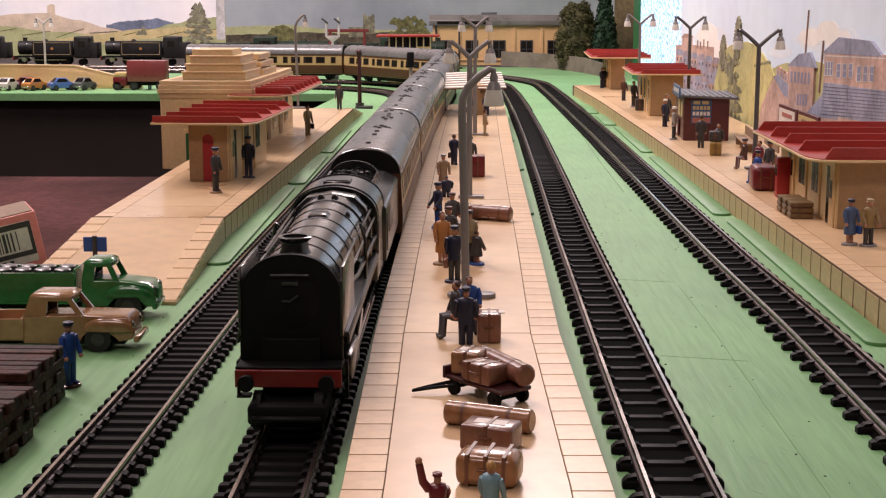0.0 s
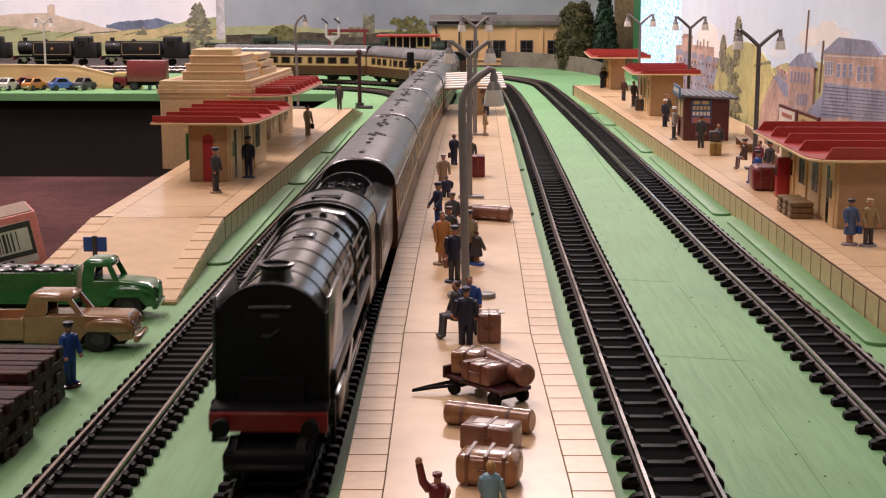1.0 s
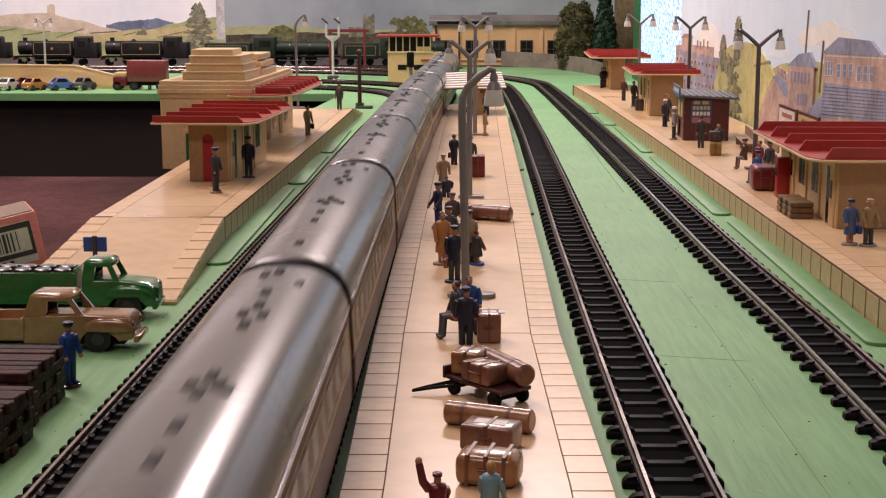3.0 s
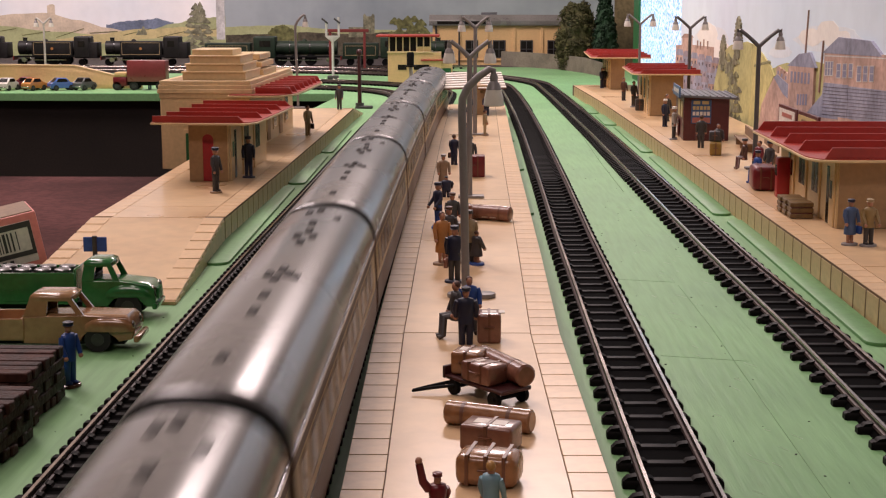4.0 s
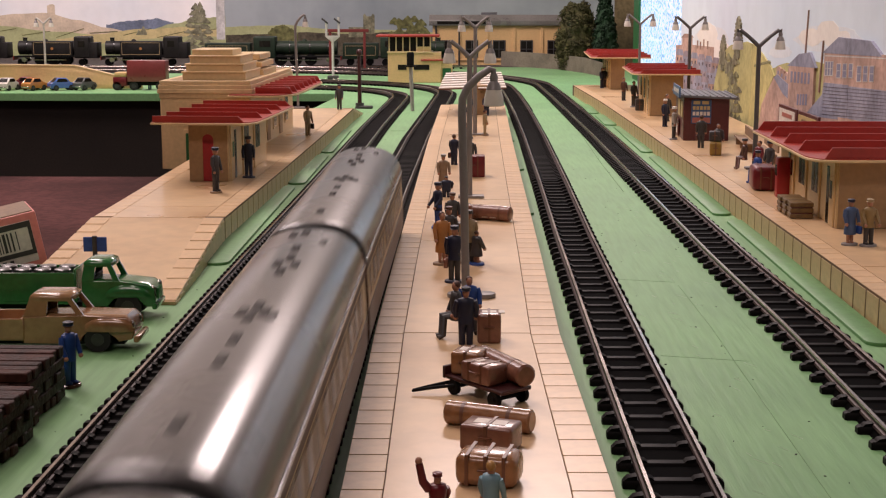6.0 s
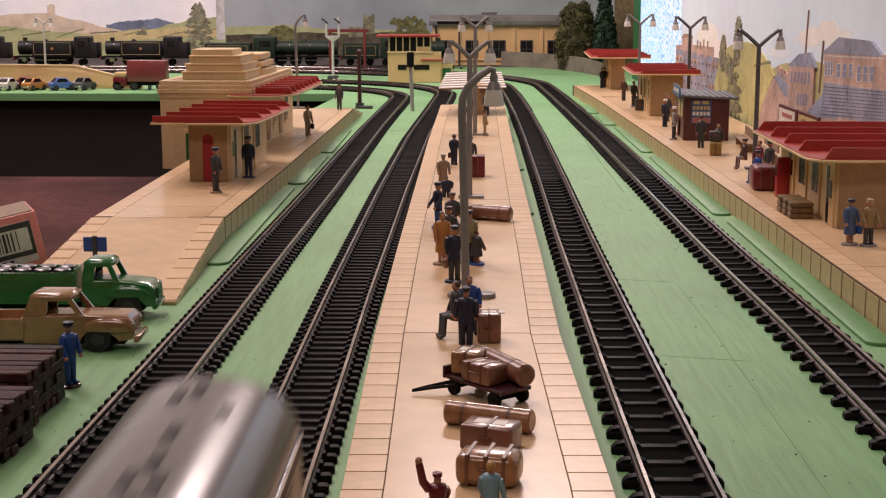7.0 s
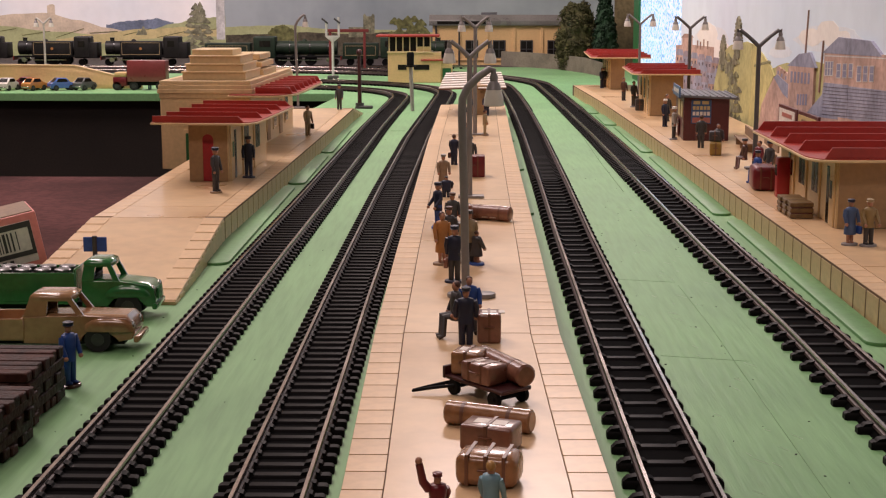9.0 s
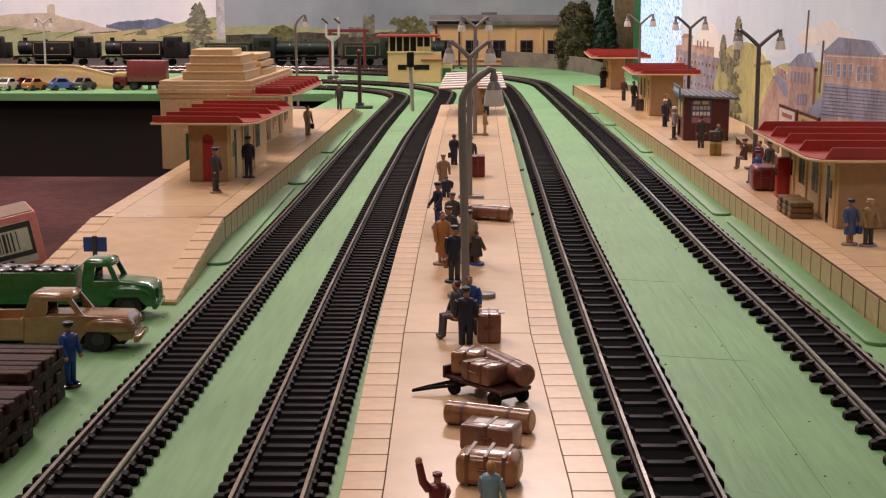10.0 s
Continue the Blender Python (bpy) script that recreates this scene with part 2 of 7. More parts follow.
def make_track(key):
    way = WAYS[key]
    half, wide, first, pitch, chair, aside = SLEEPERS[key]
    sleeper = sleeper_mesh(half, wide, chair)
    tr = thing("railway_track", TRACK_LABEL[key], "track", group="model railway tracks")
    total = way.s[-1]
    for side in (-8.45, 8.45):
        bm = bmesh.new()
        sweep_flat(bm, way, [(side - 1.1, 2.3), (side + 1.1, 2.3), (side + 0.9, 3.0), (side + 0.35, 3.3), (side + 0.35, 4.3), (side - 0.35, 4.3), (side - 0.35, 3.3), (side - 0.9, 3.0)], 6, total - 6)
        rail = part("rail", bm, RAILSIDE, tr, "dull brown nickel rail side")
        bm = bmesh.new()
        sweep_flat(bm, way, [(side - 0.6, 4.25), (side + 0.6, 4.25), (side + 0.6, 4.8), (side + 0.45, 5.0), (side - 0.45, 5.0), (side - 0.6, 4.8)], 6, total - 6)
        part("rail_head", bm, STEEL, rail, "bright worn rail top")
    # black strip added to darken the gaps, where shade falls between sleepers
    bm = bmesh.new()
    sweep_flat(bm, way, [(-10.5, 0.0), (10.5, 0.0), (9.5, 1.5), (-9.5, 1.5)], 6, total - 6, 20.0)
    part("gap_strip", bm, GAP_SHADE, tr, "black strip added for the shade between the sleepers")
    ys = way.p[:, 1]
    start = float(np.interp(first, ys[ys < 1500], way.s[:len(ys[ys < 1500])]))
    rest = bmesh.new()
    s, i = start - pitch, 0
    while s < total - 20:
        s += pitch if way.at(s)[1] < 925 and s < 2000 else 7.7
        i += 1
        x, y = way.at(s)
        if x < -900:
            break
        if y < 1500 and i < 190:
            piece("sleeper", sleeper, tr, x + aside, y, 0.0, math.degrees(way.heading(s)) - 90 + 0.4 * math.sin(i * 2.7))
        else:
            h = way.heading(s)
            m = Matrix.Translation((x, y, 1.05)) @ Matrix.Rotation(h - math.pi / 2, 4, "Z") @ Matrix.Diagonal((2 * half, wide, 2.1, 1))
            cubes(rest, m)
    part("far_sleepering", rest, SLEEPER, tr, "distant black sleepers", "stuff")
    return tr


def cubes(bm, m):
    vs = [bm.verts.new(m @ Vector((x, y, z))) for z in (-.5, .5) for x, y in ((-.5, -.5), (.5, -.5), (.5, .5), (-.5, .5))]
    for q in ((3, 2, 1, 0), (4, 5, 6, 7), (0, 1, 5, 4), (1, 2, 6, 5), (2, 3, 7, 6), (3, 0, 4, 7)):
        bm.faces.new([vs[i] for i in q])


for key in "abcd":
    make_track(key)


# ---- platforms ----
PZ = 12.5


def tile_mesh(w, d):
    bm = bmesh.new()
    box(bm, -w / 2, w / 2, -d / 2, d / 2, 0, 0.35, 0.08, 1)
    return mesh_of(bm, "edge_tile", TILE)


def panel_mesh(d, h):
    bm = bmesh.new()
    box(bm, -0.12, 0.12, -d / 2, d / 2, 0, h, 0.08, 1)
    return mesh_of(bm, "face_panel", PSIDE)


def edge_x(pts, y):
    return float(np.interp(y, [p[1] for p in pts], [p[0] for p in pts]))


def make_platform(label, left, right, pitch, tile_sides, face_sides, tile_w=9.4, seams=(), face_pitch=16.8, phase=454.9, face_phase=517.4):
    """A moulded platform between two edge lines, with separate edge tiles and ribbed faces."""
    pf = thing("station_platform", label, "platform", group="station platforms")
    ys = sorted({p[1] for p in left} | {p[1] for p in right})
    outline = [(edge_x(left, y), y) for y in ys] + [(edge_x(right, y), y) for y in reversed(ys)]
    bm = bmesh.new()
    prism(bm, outline, 0.0, PZ - 0.35, "z")
    part("platform_base", bm, GROOVE, pf, "dirty cream base showing in the joints")
    # paving deck between the tile strips, broken at the seams
    lo, hi = ys[0], ys[-1]
    cuts = [lo] + list(seams) + [hi]
    for a, b in zip(cuts, cuts[1:]):
        bm = bmesh.new()
        ins = [y for y in ys if a + 1 < y < b - 1]
        yy = [a + 0.4] + ins + [b - 0.4]
        wl = tile_w + 0.3 if "l" in tile_sides else 0.0
        wr = tile_w + 0.3 if "r" in tile_sides else 0.0
        prism(bm, [(edge_x(left, y) + wl, y) for y in yy] + [(edge_x(right, y) - wr, y) for y in reversed(yy)], PZ - 0.5, PZ, "z")
        part("platform_deck", bm, CREAM, pf, "glossy cream plastic deck")
    me = tile_mesh(tile_w, pitch - 0.6)
    for side in tile_sides:
        pts, sg = (left, 1) if side == "l" else (right, -1)
        y = lo + (phase - lo) % pitch - pitch / 2
        y += pitch if y < lo + 2 else 0
        while y < hi - pitch / 2:
            x = edge_x(pts, y) + sg * (tile_w / 2)
            slope = (edge_x(pts, y + 5) - edge_x(pts, y - 5)) / 10
            piece("edge_tile", me, pf, x, y, PZ - 0.35, -math.degrees(math.atan(slope)))
            y += pitch
    me = panel_mesh(face_pitch - 1.5, PZ - 1.2)
    for side in face_sides:
        pts, sg = (left, -1) if side == "l" else (right, 1)
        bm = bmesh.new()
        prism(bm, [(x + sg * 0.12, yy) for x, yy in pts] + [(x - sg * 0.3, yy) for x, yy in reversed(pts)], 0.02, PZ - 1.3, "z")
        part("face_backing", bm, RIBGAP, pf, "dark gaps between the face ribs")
        y = lo + (face_phase - lo) % face_pitch + face_pitch / 2
        k = 0
        while y < hi - face_pitch / 2:
            slope = (edge_x(pts, y + 5) - edge_x(pts, y - 5)) / 10
            piece("face_panel", me, pf, edge_x(pts, y) + sg * 0.15, y, 0.0, -math.degrees(math.atan(slope)))
            y += face_pitch
            k += 1
    return pf


isl_l = [(-27.8, 236), (-27.8, 310), (-29.7, 456), (-29.9, 600), (-29.2, 820), (-28.5, 1078), (-25, 1445)]
isl_r = [(33.6, 236), (33.4, 310), (31.0, 456), (32.3, 600), (33.6, 820), (35.4, 1078), (39, 1445)]
make_platform("cream plastic island platform with tiled edges", isl_l, isl_r, 12.45, "lr", "", seams=(456.5, 766, 1078))
lp_l = [(-186, 700), (-186, 1392)]
lp_r = [(-120.4, 700), (-116.3, 900), (-112.5, 1150), (-109.6, 1392)]
make_platform("cream plastic side platform with ribbed face", lp_l, lp_r, 12.45, "lr", "r", seams=(738.5, 1050))
rp_l = [(153.4, 236), (153, 510), (151.5, 650), (149, 880), (146, 1150), (140, 1500), (131, 1760)]
rp_r = [(240, 236), (240, 1760)]
make_platform("long cream side platform with ribbed face and shops", rp_l, rp_r, 12.45, "l", "l", seams=(575, 890, 1200))

# ramp at the near end of the side platform
ramp = thing("platform_ramp", "cream plastic ramp sloping down from the side platform", "ramp")
bm = bmesh.new()
n = 1
lo = [(-186, 699.6, 0), (-120.4, 699.6, 0), (-120.4, 699.6, PZ), (-186, 699.6, PZ)]
hi = [(-184, 554, 0), (-115.5, 554, 0), (-115.5, 554, 1.4), (-184, 554, 1.4)]
rings(bm, [lo, hi])
part("ramp_body", bm, CREAM, ramp)
for i in range(9):
    f0 = i / 9 + 0.012
    f1 = (i + 1) / 9 - 0.012
    for a, b, w in ((-120.4, -115.5, -9.4), (-186, -184, 9.4)):
        bm = bmesh.new()
        q = []
        for fr in (f0, f1):
            x, y, z = a + (b - a) * fr, 699.6 - 145.6 * fr, PZ - (PZ - 1.4) * fr
            q.append([(x, y, z), (x + w, y, z), (x + w, y, z + 0.3), (x, y, z + 0.3)])
        rings(bm, q)
        part("ramp_tile", bm, TILE, ramp)
for i in range(14):
    fr = (i + 0.5) / 14
    x, y, z = -120.4 + 4.9 * fr, 699.6 - 145.6 * fr, PZ - (PZ - 1.4) * fr
    bm = bmesh.new()
    box(bm, x - 0.3, x + 0.4, y - 4.6, y + 4.6, 0, z - 0.9, 0.1, 1)
    part("face_panel", bm, PSIDE, ramp)

ramp2 = thing("platform_ramp", "cream plastic ramp at the far end of the side platform", "ramp")
bm = bmesh.new()
rings(bm, [[(-186, 1392.4, 0), (-109.6, 1392.4, 0), (-109.6, 1392.4, PZ), (-186, 1392.4, PZ)], [(-176, 1475, 0), (-106.5, 1475, 0), (-106.5, 1475, 1.4), (-176, 1475, 1.4)]])
part("ramp_body", bm, CREAM, ramp2)
for i in range(5):
    fr = (i + 0.5) / 5
    bm = bmesh.new()
    box(bm, -109.6 + 3.1 * fr - 0.3, -109.6 + 3.1 * fr + 0.4, 1392.4 + 82.6 * fr - 7, 1392.4 + 82.6 * fr + 7, 0, PZ - (PZ - 1.4) * fr - 1.9, 0.1, 1)
    part("face_panel", bm, PSIDE, ramp2)

# green plinth plates with rounded ends, laid at intervals beside the platforms
def plinth(x0, x1, y0, y1):
    bm = bmesh.new()
    r = (x1 - x0) / 2
    pts = [((x0 + x1) / 2 + r * math.cos(radians(a)), y0 + r + r * math.sin(radians(a))) for a in range(180, 361, 20)]
    pts += [((x0 + x1) / 2 + r * math.cos(radians(a)), y1 - r + r * math.sin(radians(a))) for a in range(0, 181, 20)]
    prism(bm, pts, 0, 1.3, "z", 0.25)
    tagged(new("plinth_plate", mesh_of(bm, "plinth_plate", GREEN_P)), "thin green painted plinth plate with rounded ends", "plate", "plinth plates")


for q in ((-120.5, -108.5, 638, 905), (-116, -104.5, 918, 1085), (-113, -103.5, 1105, 1290), (141.5, 151.5, 490, 770), (138.6, 149, 790, 1080), (137, 146.5, 1110, 1330), (131, 143, 1345, 1460), (127, 138, 1480, 1600),
          (31, 38.5, 790, 850), (33, 41.2, 995, 1060), (35, 41, 1195, 1260)):
    plinth(*q)


# ---- train ----
TRAIN_WAY = WAYS["b"]
RT = 5.0


def coach_section(half, n=7):
    """Right half of a coach's outline above the floor, in (x, z)."""
    return [(half - 0.6, 8.5), (half, 12), (half, 24), (half - 0.5, 33), (half - 1.0, 36.5)]


def bogie(parent, yc, gauge_r=6.0, half=13):
    bm = bmesh.new()
    for sx in (-1, 1):
        box(bm, sx * 12 - 1, sx * 12 + 1, yc - 24, yc + 24, 5.5, 8.5, 0.4, 1)
        for dy in (-16, 16):
            box(bm, sx * 12 - 1.6, sx * 12 + 1.6, yc + dy - 3, yc + dy + 3, 3.5, 8, 0.5, 1)
    box(bm, -11, 11, yc - 4, yc + 4, 6.5, 9, 0.3, 1)
    bg = part("bogie", bm, BLACKM, parent, "black plastic bogie")
    for dy in (-16, 16):
        b2 = bmesh.new()
        for sx in (-1, 1):
            cyl(b2, sx * 7.9 - 1.1, yc + dy, 6.0, 6.0, 2.2, "x", 18)
        cyl(b2, -8, yc + dy, 6.0, 1.0, 16, "x", 8)
        part("wheelset", b2, BLACKM, bg)


def make_coach(label, seed):
    """A coach of which the near end is y = 0 and the body runs to +y; rails at z = 0."""
    rnd = random.Random(seed)
    co = thing("railway_coach", label, "coach", group="coaches of the train")
    L, W = 222.0, 16.9
    # body shell
    right = coach_section(W)
    outl = right + [(-x, z) for x, z in reversed(right)]
    bm = bmesh.new()
    prism(bm, outl, 0.6, L - 0.6, "y", 0.0)
    part("body_shell", bm, COCREAM, co, "cream upper body shell")
    # chocolate lower panels and top band, both sides, proud of the shell
    for sx in (-1, 1):
        bm = bmesh.new()
        prism(bm, [(sx * (W - 0.4), 8.8), (sx * (W + 0.25), 12), (sx * (W + 0.25), 20.5), (sx * (W - 0.4), 20.5)], 0.4, L - 0.4, "y")
        part("lower_panel", bm, CHOC, co, "chocolate brown lower panel")
        bm = bmesh.new()
        prism(bm, [(sx * (W - 1.2), 33.2), (sx * (W - 0.25), 33.2), (sx * (W - 0.7), 36.0), (sx * (W - 1.6), 36.0)], 0.4, L - 0.4, "y")
        part("cornice_band", bm, CHOC, co)
        y = 9.0
        k = 0
        while y < L - 14:
            w = 13.0 if k % 4 else 7.0
            bm = bmesh.new()
            prism(bm, [(sx * (W - 0.5), 23.0), (sx * (W + 0.12), 23.0), (sx * (W - 0.32), 32.0), (sx * (W - 0.8), 32.0)], y, y + w, "y")
            wf = part("window_frame", bm, CHOC, co, "brown window frame")
            bm = bmesh.new()
            prism(bm, [(sx * (W - 0.3), 24.0), (sx * (W + 0.2), 24.0), (sx * (W - 0.2), 31.2), (sx * (W - 0.7), 31.2)], y + 1.0, y + w - 1.0, "y")
            part("window_pane", bm, WINDOW, wf)
            y += w + (4.5 if k % 4 else 8.0)
            k += 1
        bm = bmesh.new()
        prism(bm, [(sx * (W - 0.9), 35.6), (sx * (W - 0.2), 35.6), (sx * (W - 0.2), 36.6), (sx * (W - 0.9), 36.6)], 0, L, "y")
        part("gutter", bm, ROOF, co, "grey roof gutter strip")
    # roof with domed ends
    loops = []
    for y, sc in ((0.0, 0.94), (0.8, 0.985), (3, 1.0), (L / 2, 1.0), (L - 3, 1.0), (L - 0.8, 0.985), (L, 0.94)):
        lp = []
        for a in range(0, 181, 9):
            c, s_ = math.cos(radians(a)), math.sin(radians(a))
            x = (W - 0.6) * (abs(c) ** 0.82) * (1 if c > 0 else -1)
            lp.append((x, y, 36.0 + 11.9 * (s_ ** 0.92 if s_ > 0 else 0) * sc))
        loops.append(lp)
    bm = bmesh.new()
    rings(bm, loops)
    part("roof", bm, ROOF, co, "glossy grey domed roof")
    for y0, y1 in ((-0.5, 0.05), (L - 0.05, L + 0.5)):
        bm = bmesh.new()
        prism(bm, [(x * 0.985, z + (0.1 if z < 36.2 else -0.15)) for x, _, z in loops[0]], y0, y1, "y")
        part("roof_end", bm, BLACKM, co, "black roof end")
    # ventilators in a row along the crown, some in pairs
    vm = bmesh.new()
    prism(vm, [(-1.25, 0), (1.25, 0), (1.0, 1.1), (-1.0, 1.1)], -2.2, 2.2, "y", 0.3)
    vme = mesh_of(vm, "roof_vent", VENT)
    xs = [(0, 23), (0, 63), (0, 81), (0, 100), (2.6, 106), (-2.4, 107), (0.4, 113), (4.6, 102), (0, 154), (-2.0, 165), (0.4, 171), (2.6, 163), (0, 186), (6.2, 200), (-3.2, 208), (0, 213)]
    for x, y in xs:
        y2 = y + rnd.uniform(-1.5, 1.5)
        zz = 36.0 + 11.9 * math.sqrt(max(0.0, 1 - (x / W) ** 2)) - 0.5
        piece("roof_vent", vme, co, x, y2, zz)
    # ends with black corridor connections
    for y0, y1 in ((-4.8, 0.6), (L - 0.6, L + 4.8)):
        bm = bmesh.new()
        prism(bm, [(-6.2, 9), (6.2, 9), (6.2, 38), (4.5, 40.0), (-4.5, 40.0), (-6.2, 38)], y0, y1, "y", 0.5)
        part("corridor_connection", bm, BLACKM, co, "black corridor bellows")
        bm = bmesh.new()
        prism(bm, outl, min(y0, y1) + (4.3 if y0 < 0 else 0.3), max(y0, y1) - (0.3 if y0 < 0 else 4.3), "y")
        part("end_panel", bm, CHOC, co, "dark chocolate coach end")
    bm = bmesh.new()
    box(bm, -15.5, 15.5, 3, L - 3, 6.5, 9.2, 0.3, 1)
    box(bm, -9, 9, 90, 150, 3.0, 7, 0.5, 1)
    part("underframe", bm, BLACKM, co, "black underframe with battery boxes")
    for yc in (36, L - 36):
        bogie(co, yc)
    return co


drivers = []


def make_loco():
    """Express tank of the train: front at y = 0, engine and tender to y = 266; rails at z = 0."""
    lo = thing("steam_locomotive", "glossy black model steam locomotive with tender hauling coaches", "locomotive")
    zc = 34.2
    # boiler with smokebox and firebox taper
    bm = bmesh.new()
    loops = []
    for y, r in ((11, 11.2), (11.6, 12.1), (46, 12.1), (46.3, 11.7), (84, 12.3), (112, 13.0), (112.3, 13.3), (139, 13.5)):
        loops.append([(r * math.cos(6.2832 * i / 40), y, zc + r * math.sin(6.2832 * i / 40)) for i in range(40)])
    rings(bm, loops)
    boiler = part("boiler", bm, BLACK, lo, "glossy black boiler barrel")
    for y, r in ((33, 12.35), (46.5, 12.35), (65.5, 12.25), (80, 12.45), (97, 12.85), (112.5, 13.5), (126, 13.65)):
        bm = bmesh.new()
        rings(bm, [[(q * math.cos(6.2832 * i / 40), yy, zc + q * math.sin(6.2832 * i / 40)) for i in range(40)] for yy, q in ((y - 0.7, r - 0.3), (y - 0.5, r), (y + 0.5, r), (y + 0.7, r - 0.3))])
        part("boiler_band", bm, BLACK, boiler)
    # smokebox door, number plate and handrail
    bm = bmesh.new()
    rings(bm, [[(r * math.cos(6.2832 * i / 36), y, zc + r * math.sin(6.2832 * i / 36)) for i in range(36)] for y, r in ((11.2, 9.8), (10.2, 9.4), (9.2, 7), (8.7, 3), (8.6, 0.6))])
    door = part("smokebox_door", bm, BLACKM, lo, "matt black dished smokebox door")
    bm = bmesh.new()
    tube(bm, [(-5.2, 8.4, zc + 7.4), (5.2, 8.4, zc + 7.4)], 0.25, 6)
    part("handrail", bm, GREYP, door, "thin dark steel handrail")
    bm = bmesh.new()
    box(bm, -2.2, 2.2, 8.3, 8.9, zc + 4.6, zc + 5.5, 0.1, 1)
    part("number_plate", bm, GREYP, door)
    # arched front plate joining smokebox and deflectors
    arch = [(-14.2, 17.2), (14.2, 17.2), (14.2, 33.4)] + [(math.copysign(14.2 * abs(math.cos(radians(a))) ** 0.88, 90 - a), 33.4 + 13.8 * math.sin(radians(a)) ** 0.94) for a in range(8, 180, 8)] + [(-14.2, 33.4)]
    bm = bmesh.new()
    prism(bm, arch, 9.6, 12.0, "y", 0.5)
    part("smokebox_front", bm, BLACKM, lo, "matt black arched front")
    # chimney
    bm = bmesh.new()
    lathe(bm, 0, 21.5, [(4.8, 45.2), (3.9, 46.7), (3.8, 48.8), (4.8, 49.7), (4.9, 50.2), (4.4, 50.4), (3.5, 50.3), (3.4, 47)], 24)
    part("chimney", bm, BLACK, lo)
    bm = bmesh.new()
    cyl(bm, 0, 21.5, 49.0, 3.3, 0.46, "z", 20)
    part("chimney_bore", bm, BLACKM, lo)
    bm = bmesh.new()
    prism(bm, [(-4, 44.2), (4, 44.2), (3, 47.2), (-3, 47.2)], 81, 90, "y", 0.8)
    part("top_feed_dome", bm, BLACK, lo)
    for x in (-2.4, 2.4):
        bm = bmesh.new()
        lathe(bm, x, 117, [(1.3, 45.5), (1.3, 47.6), (0.9, 48.6), (0.5, 48.8)], 12)
        part("safety_valve", bm, BLACK, lo)
    bm = bmesh.new()
    lathe(bm, 8.2, 100, [(0.9, 42.0), (0.9, 44.2), (0.5, 45.2)], 10)
    part("whistle", bm, BLACK, lo)
    # smoke deflectors
    for sx in (-1, 1):
        bm = bmesh.new()
        prism(bm, [(9, 24.5), (47, 24.5), (47, 39), (42, 43.5), (12, 43.5), (9, 40)], sx * 14.0 - 0.45, sx * 14.0 + 0.45, "x", 0.2)
        part("smoke_deflector", bm, BLACK, lo, "black smoke deflector plate")
        bm = bmesh.new()
        tube(bm, [(sx * 14.2, 48, 37.5), (sx * 14.4, 100, 37.5), (sx * 14.6, 137, 37.5)], 0.35, 6)
        part("handrail", bm, GREY, lo, "thin steel boiler handrail")
        bm = bmesh.new()
        tube(bm, [(sx * 12.6, 50, 40.5), (sx * 13.2, 100, 41), (sx * 13.5, 138, 41)], 0.5, 6)
        part("boiler_pipe", bm, BLACK, lo)
        # running plate and valance; their dark grey holds the light falling on them
        bm = bmesh.new()
        box(bm, min(sx * 9, sx * 15.6), max(sx * 9, sx * 15.6), 14, 150, 23.2, 24.6, 0.25, 1)
        part("running_plate", bm, GREYP, lo, "running plate, dark grey for the light on it")
        bm = bmesh.new()
        box(bm, sx * 13 - 3.2, sx * 13 + 3.2, 18, 44, 8.5, 17, 1.5, 2)
        part("cylinder", bm, BLACK, lo)
        bm = bmesh.new()
        box(bm, sx * 14.8 - 0.4, sx * 14.8 + 0.4, 44, 128, 9.4, 11.0, 0.2, 1)
        part("connecting_rod", bm, STEEL, lo, "bright steel connecting rod")
        bm = bmesh.new()
        box(bm, sx * 15.6 - 0.4, sx * 15.6 + 0.4, 40, 92, 15.0, 16.2, 0.2, 1)
        part("slide_bar", bm, STEEL, lo)
    # front platform, buffer beam, buffers
    bm = bmesh.new()
    box(bm, -14.5, 14.5, 2.2, 12, 16.6, 17.6, 0.3, 1)
    part("front_platform", bm, BLACKM, lo)
    bm = bmesh.new()
    box(bm, -14.5, 14.5, 1.2, 2.6, 12.0, 16.8, 0.2, 1)
    part("buffer_beam", bm, REDB, lo, "dull red buffer beam")
    for x in (-10.8, 10.8):
        bm = bmesh.new()
        cyl(bm, x, -3.0, 14.4, 1.3, 4.5, "y", 14)
        cyl(bm, x, -4.2, 14.4, 2.2, 1.2, "y", 20)
        part("buffer", bm, BLACKM, lo)
    bm = bmesh.new()
    box(bm, -10.5, 10.5, -4.5, 12, 3.0, 8.5, 1.0, 2)
    box(bm, -9.5, 9.5, -7, -5, 4.5, 6.0, 0.5, 1)
    part("front_bogie", bm, BLACKM, lo, "black bogie frame with wide coupling")
    # frame, firebox sides, cab
    bm = bmesh.new()
    box(bm, -8, 8, 8, 160, 8, 24, 0.3, 1)
    part("frame", bm, BLACKM, lo)
    bm = bmesh.new()
    prism(bm, [(-14.2, 25), (14.2, 25), (14.2, 36), (12.4, 42.6), (8.5, 46.4), (0, 47.9), (-8.5, 46.4), (-12.4, 42.6), (-14.2, 36)], 126, 138.5, "y", 0.5)
    part("firebox", bm, BLACK, lo)
    # cab: side sheets, front plate and a curved roof with a hatch and rain strips
    def roof_line(w, z, rise, n=18):
        return [(w * math.cos(math.pi * i / n), z + rise * math.sin(math.pi * i / n) ** 0.85) for i in range(n + 1)]
    bm = bmesh.new()
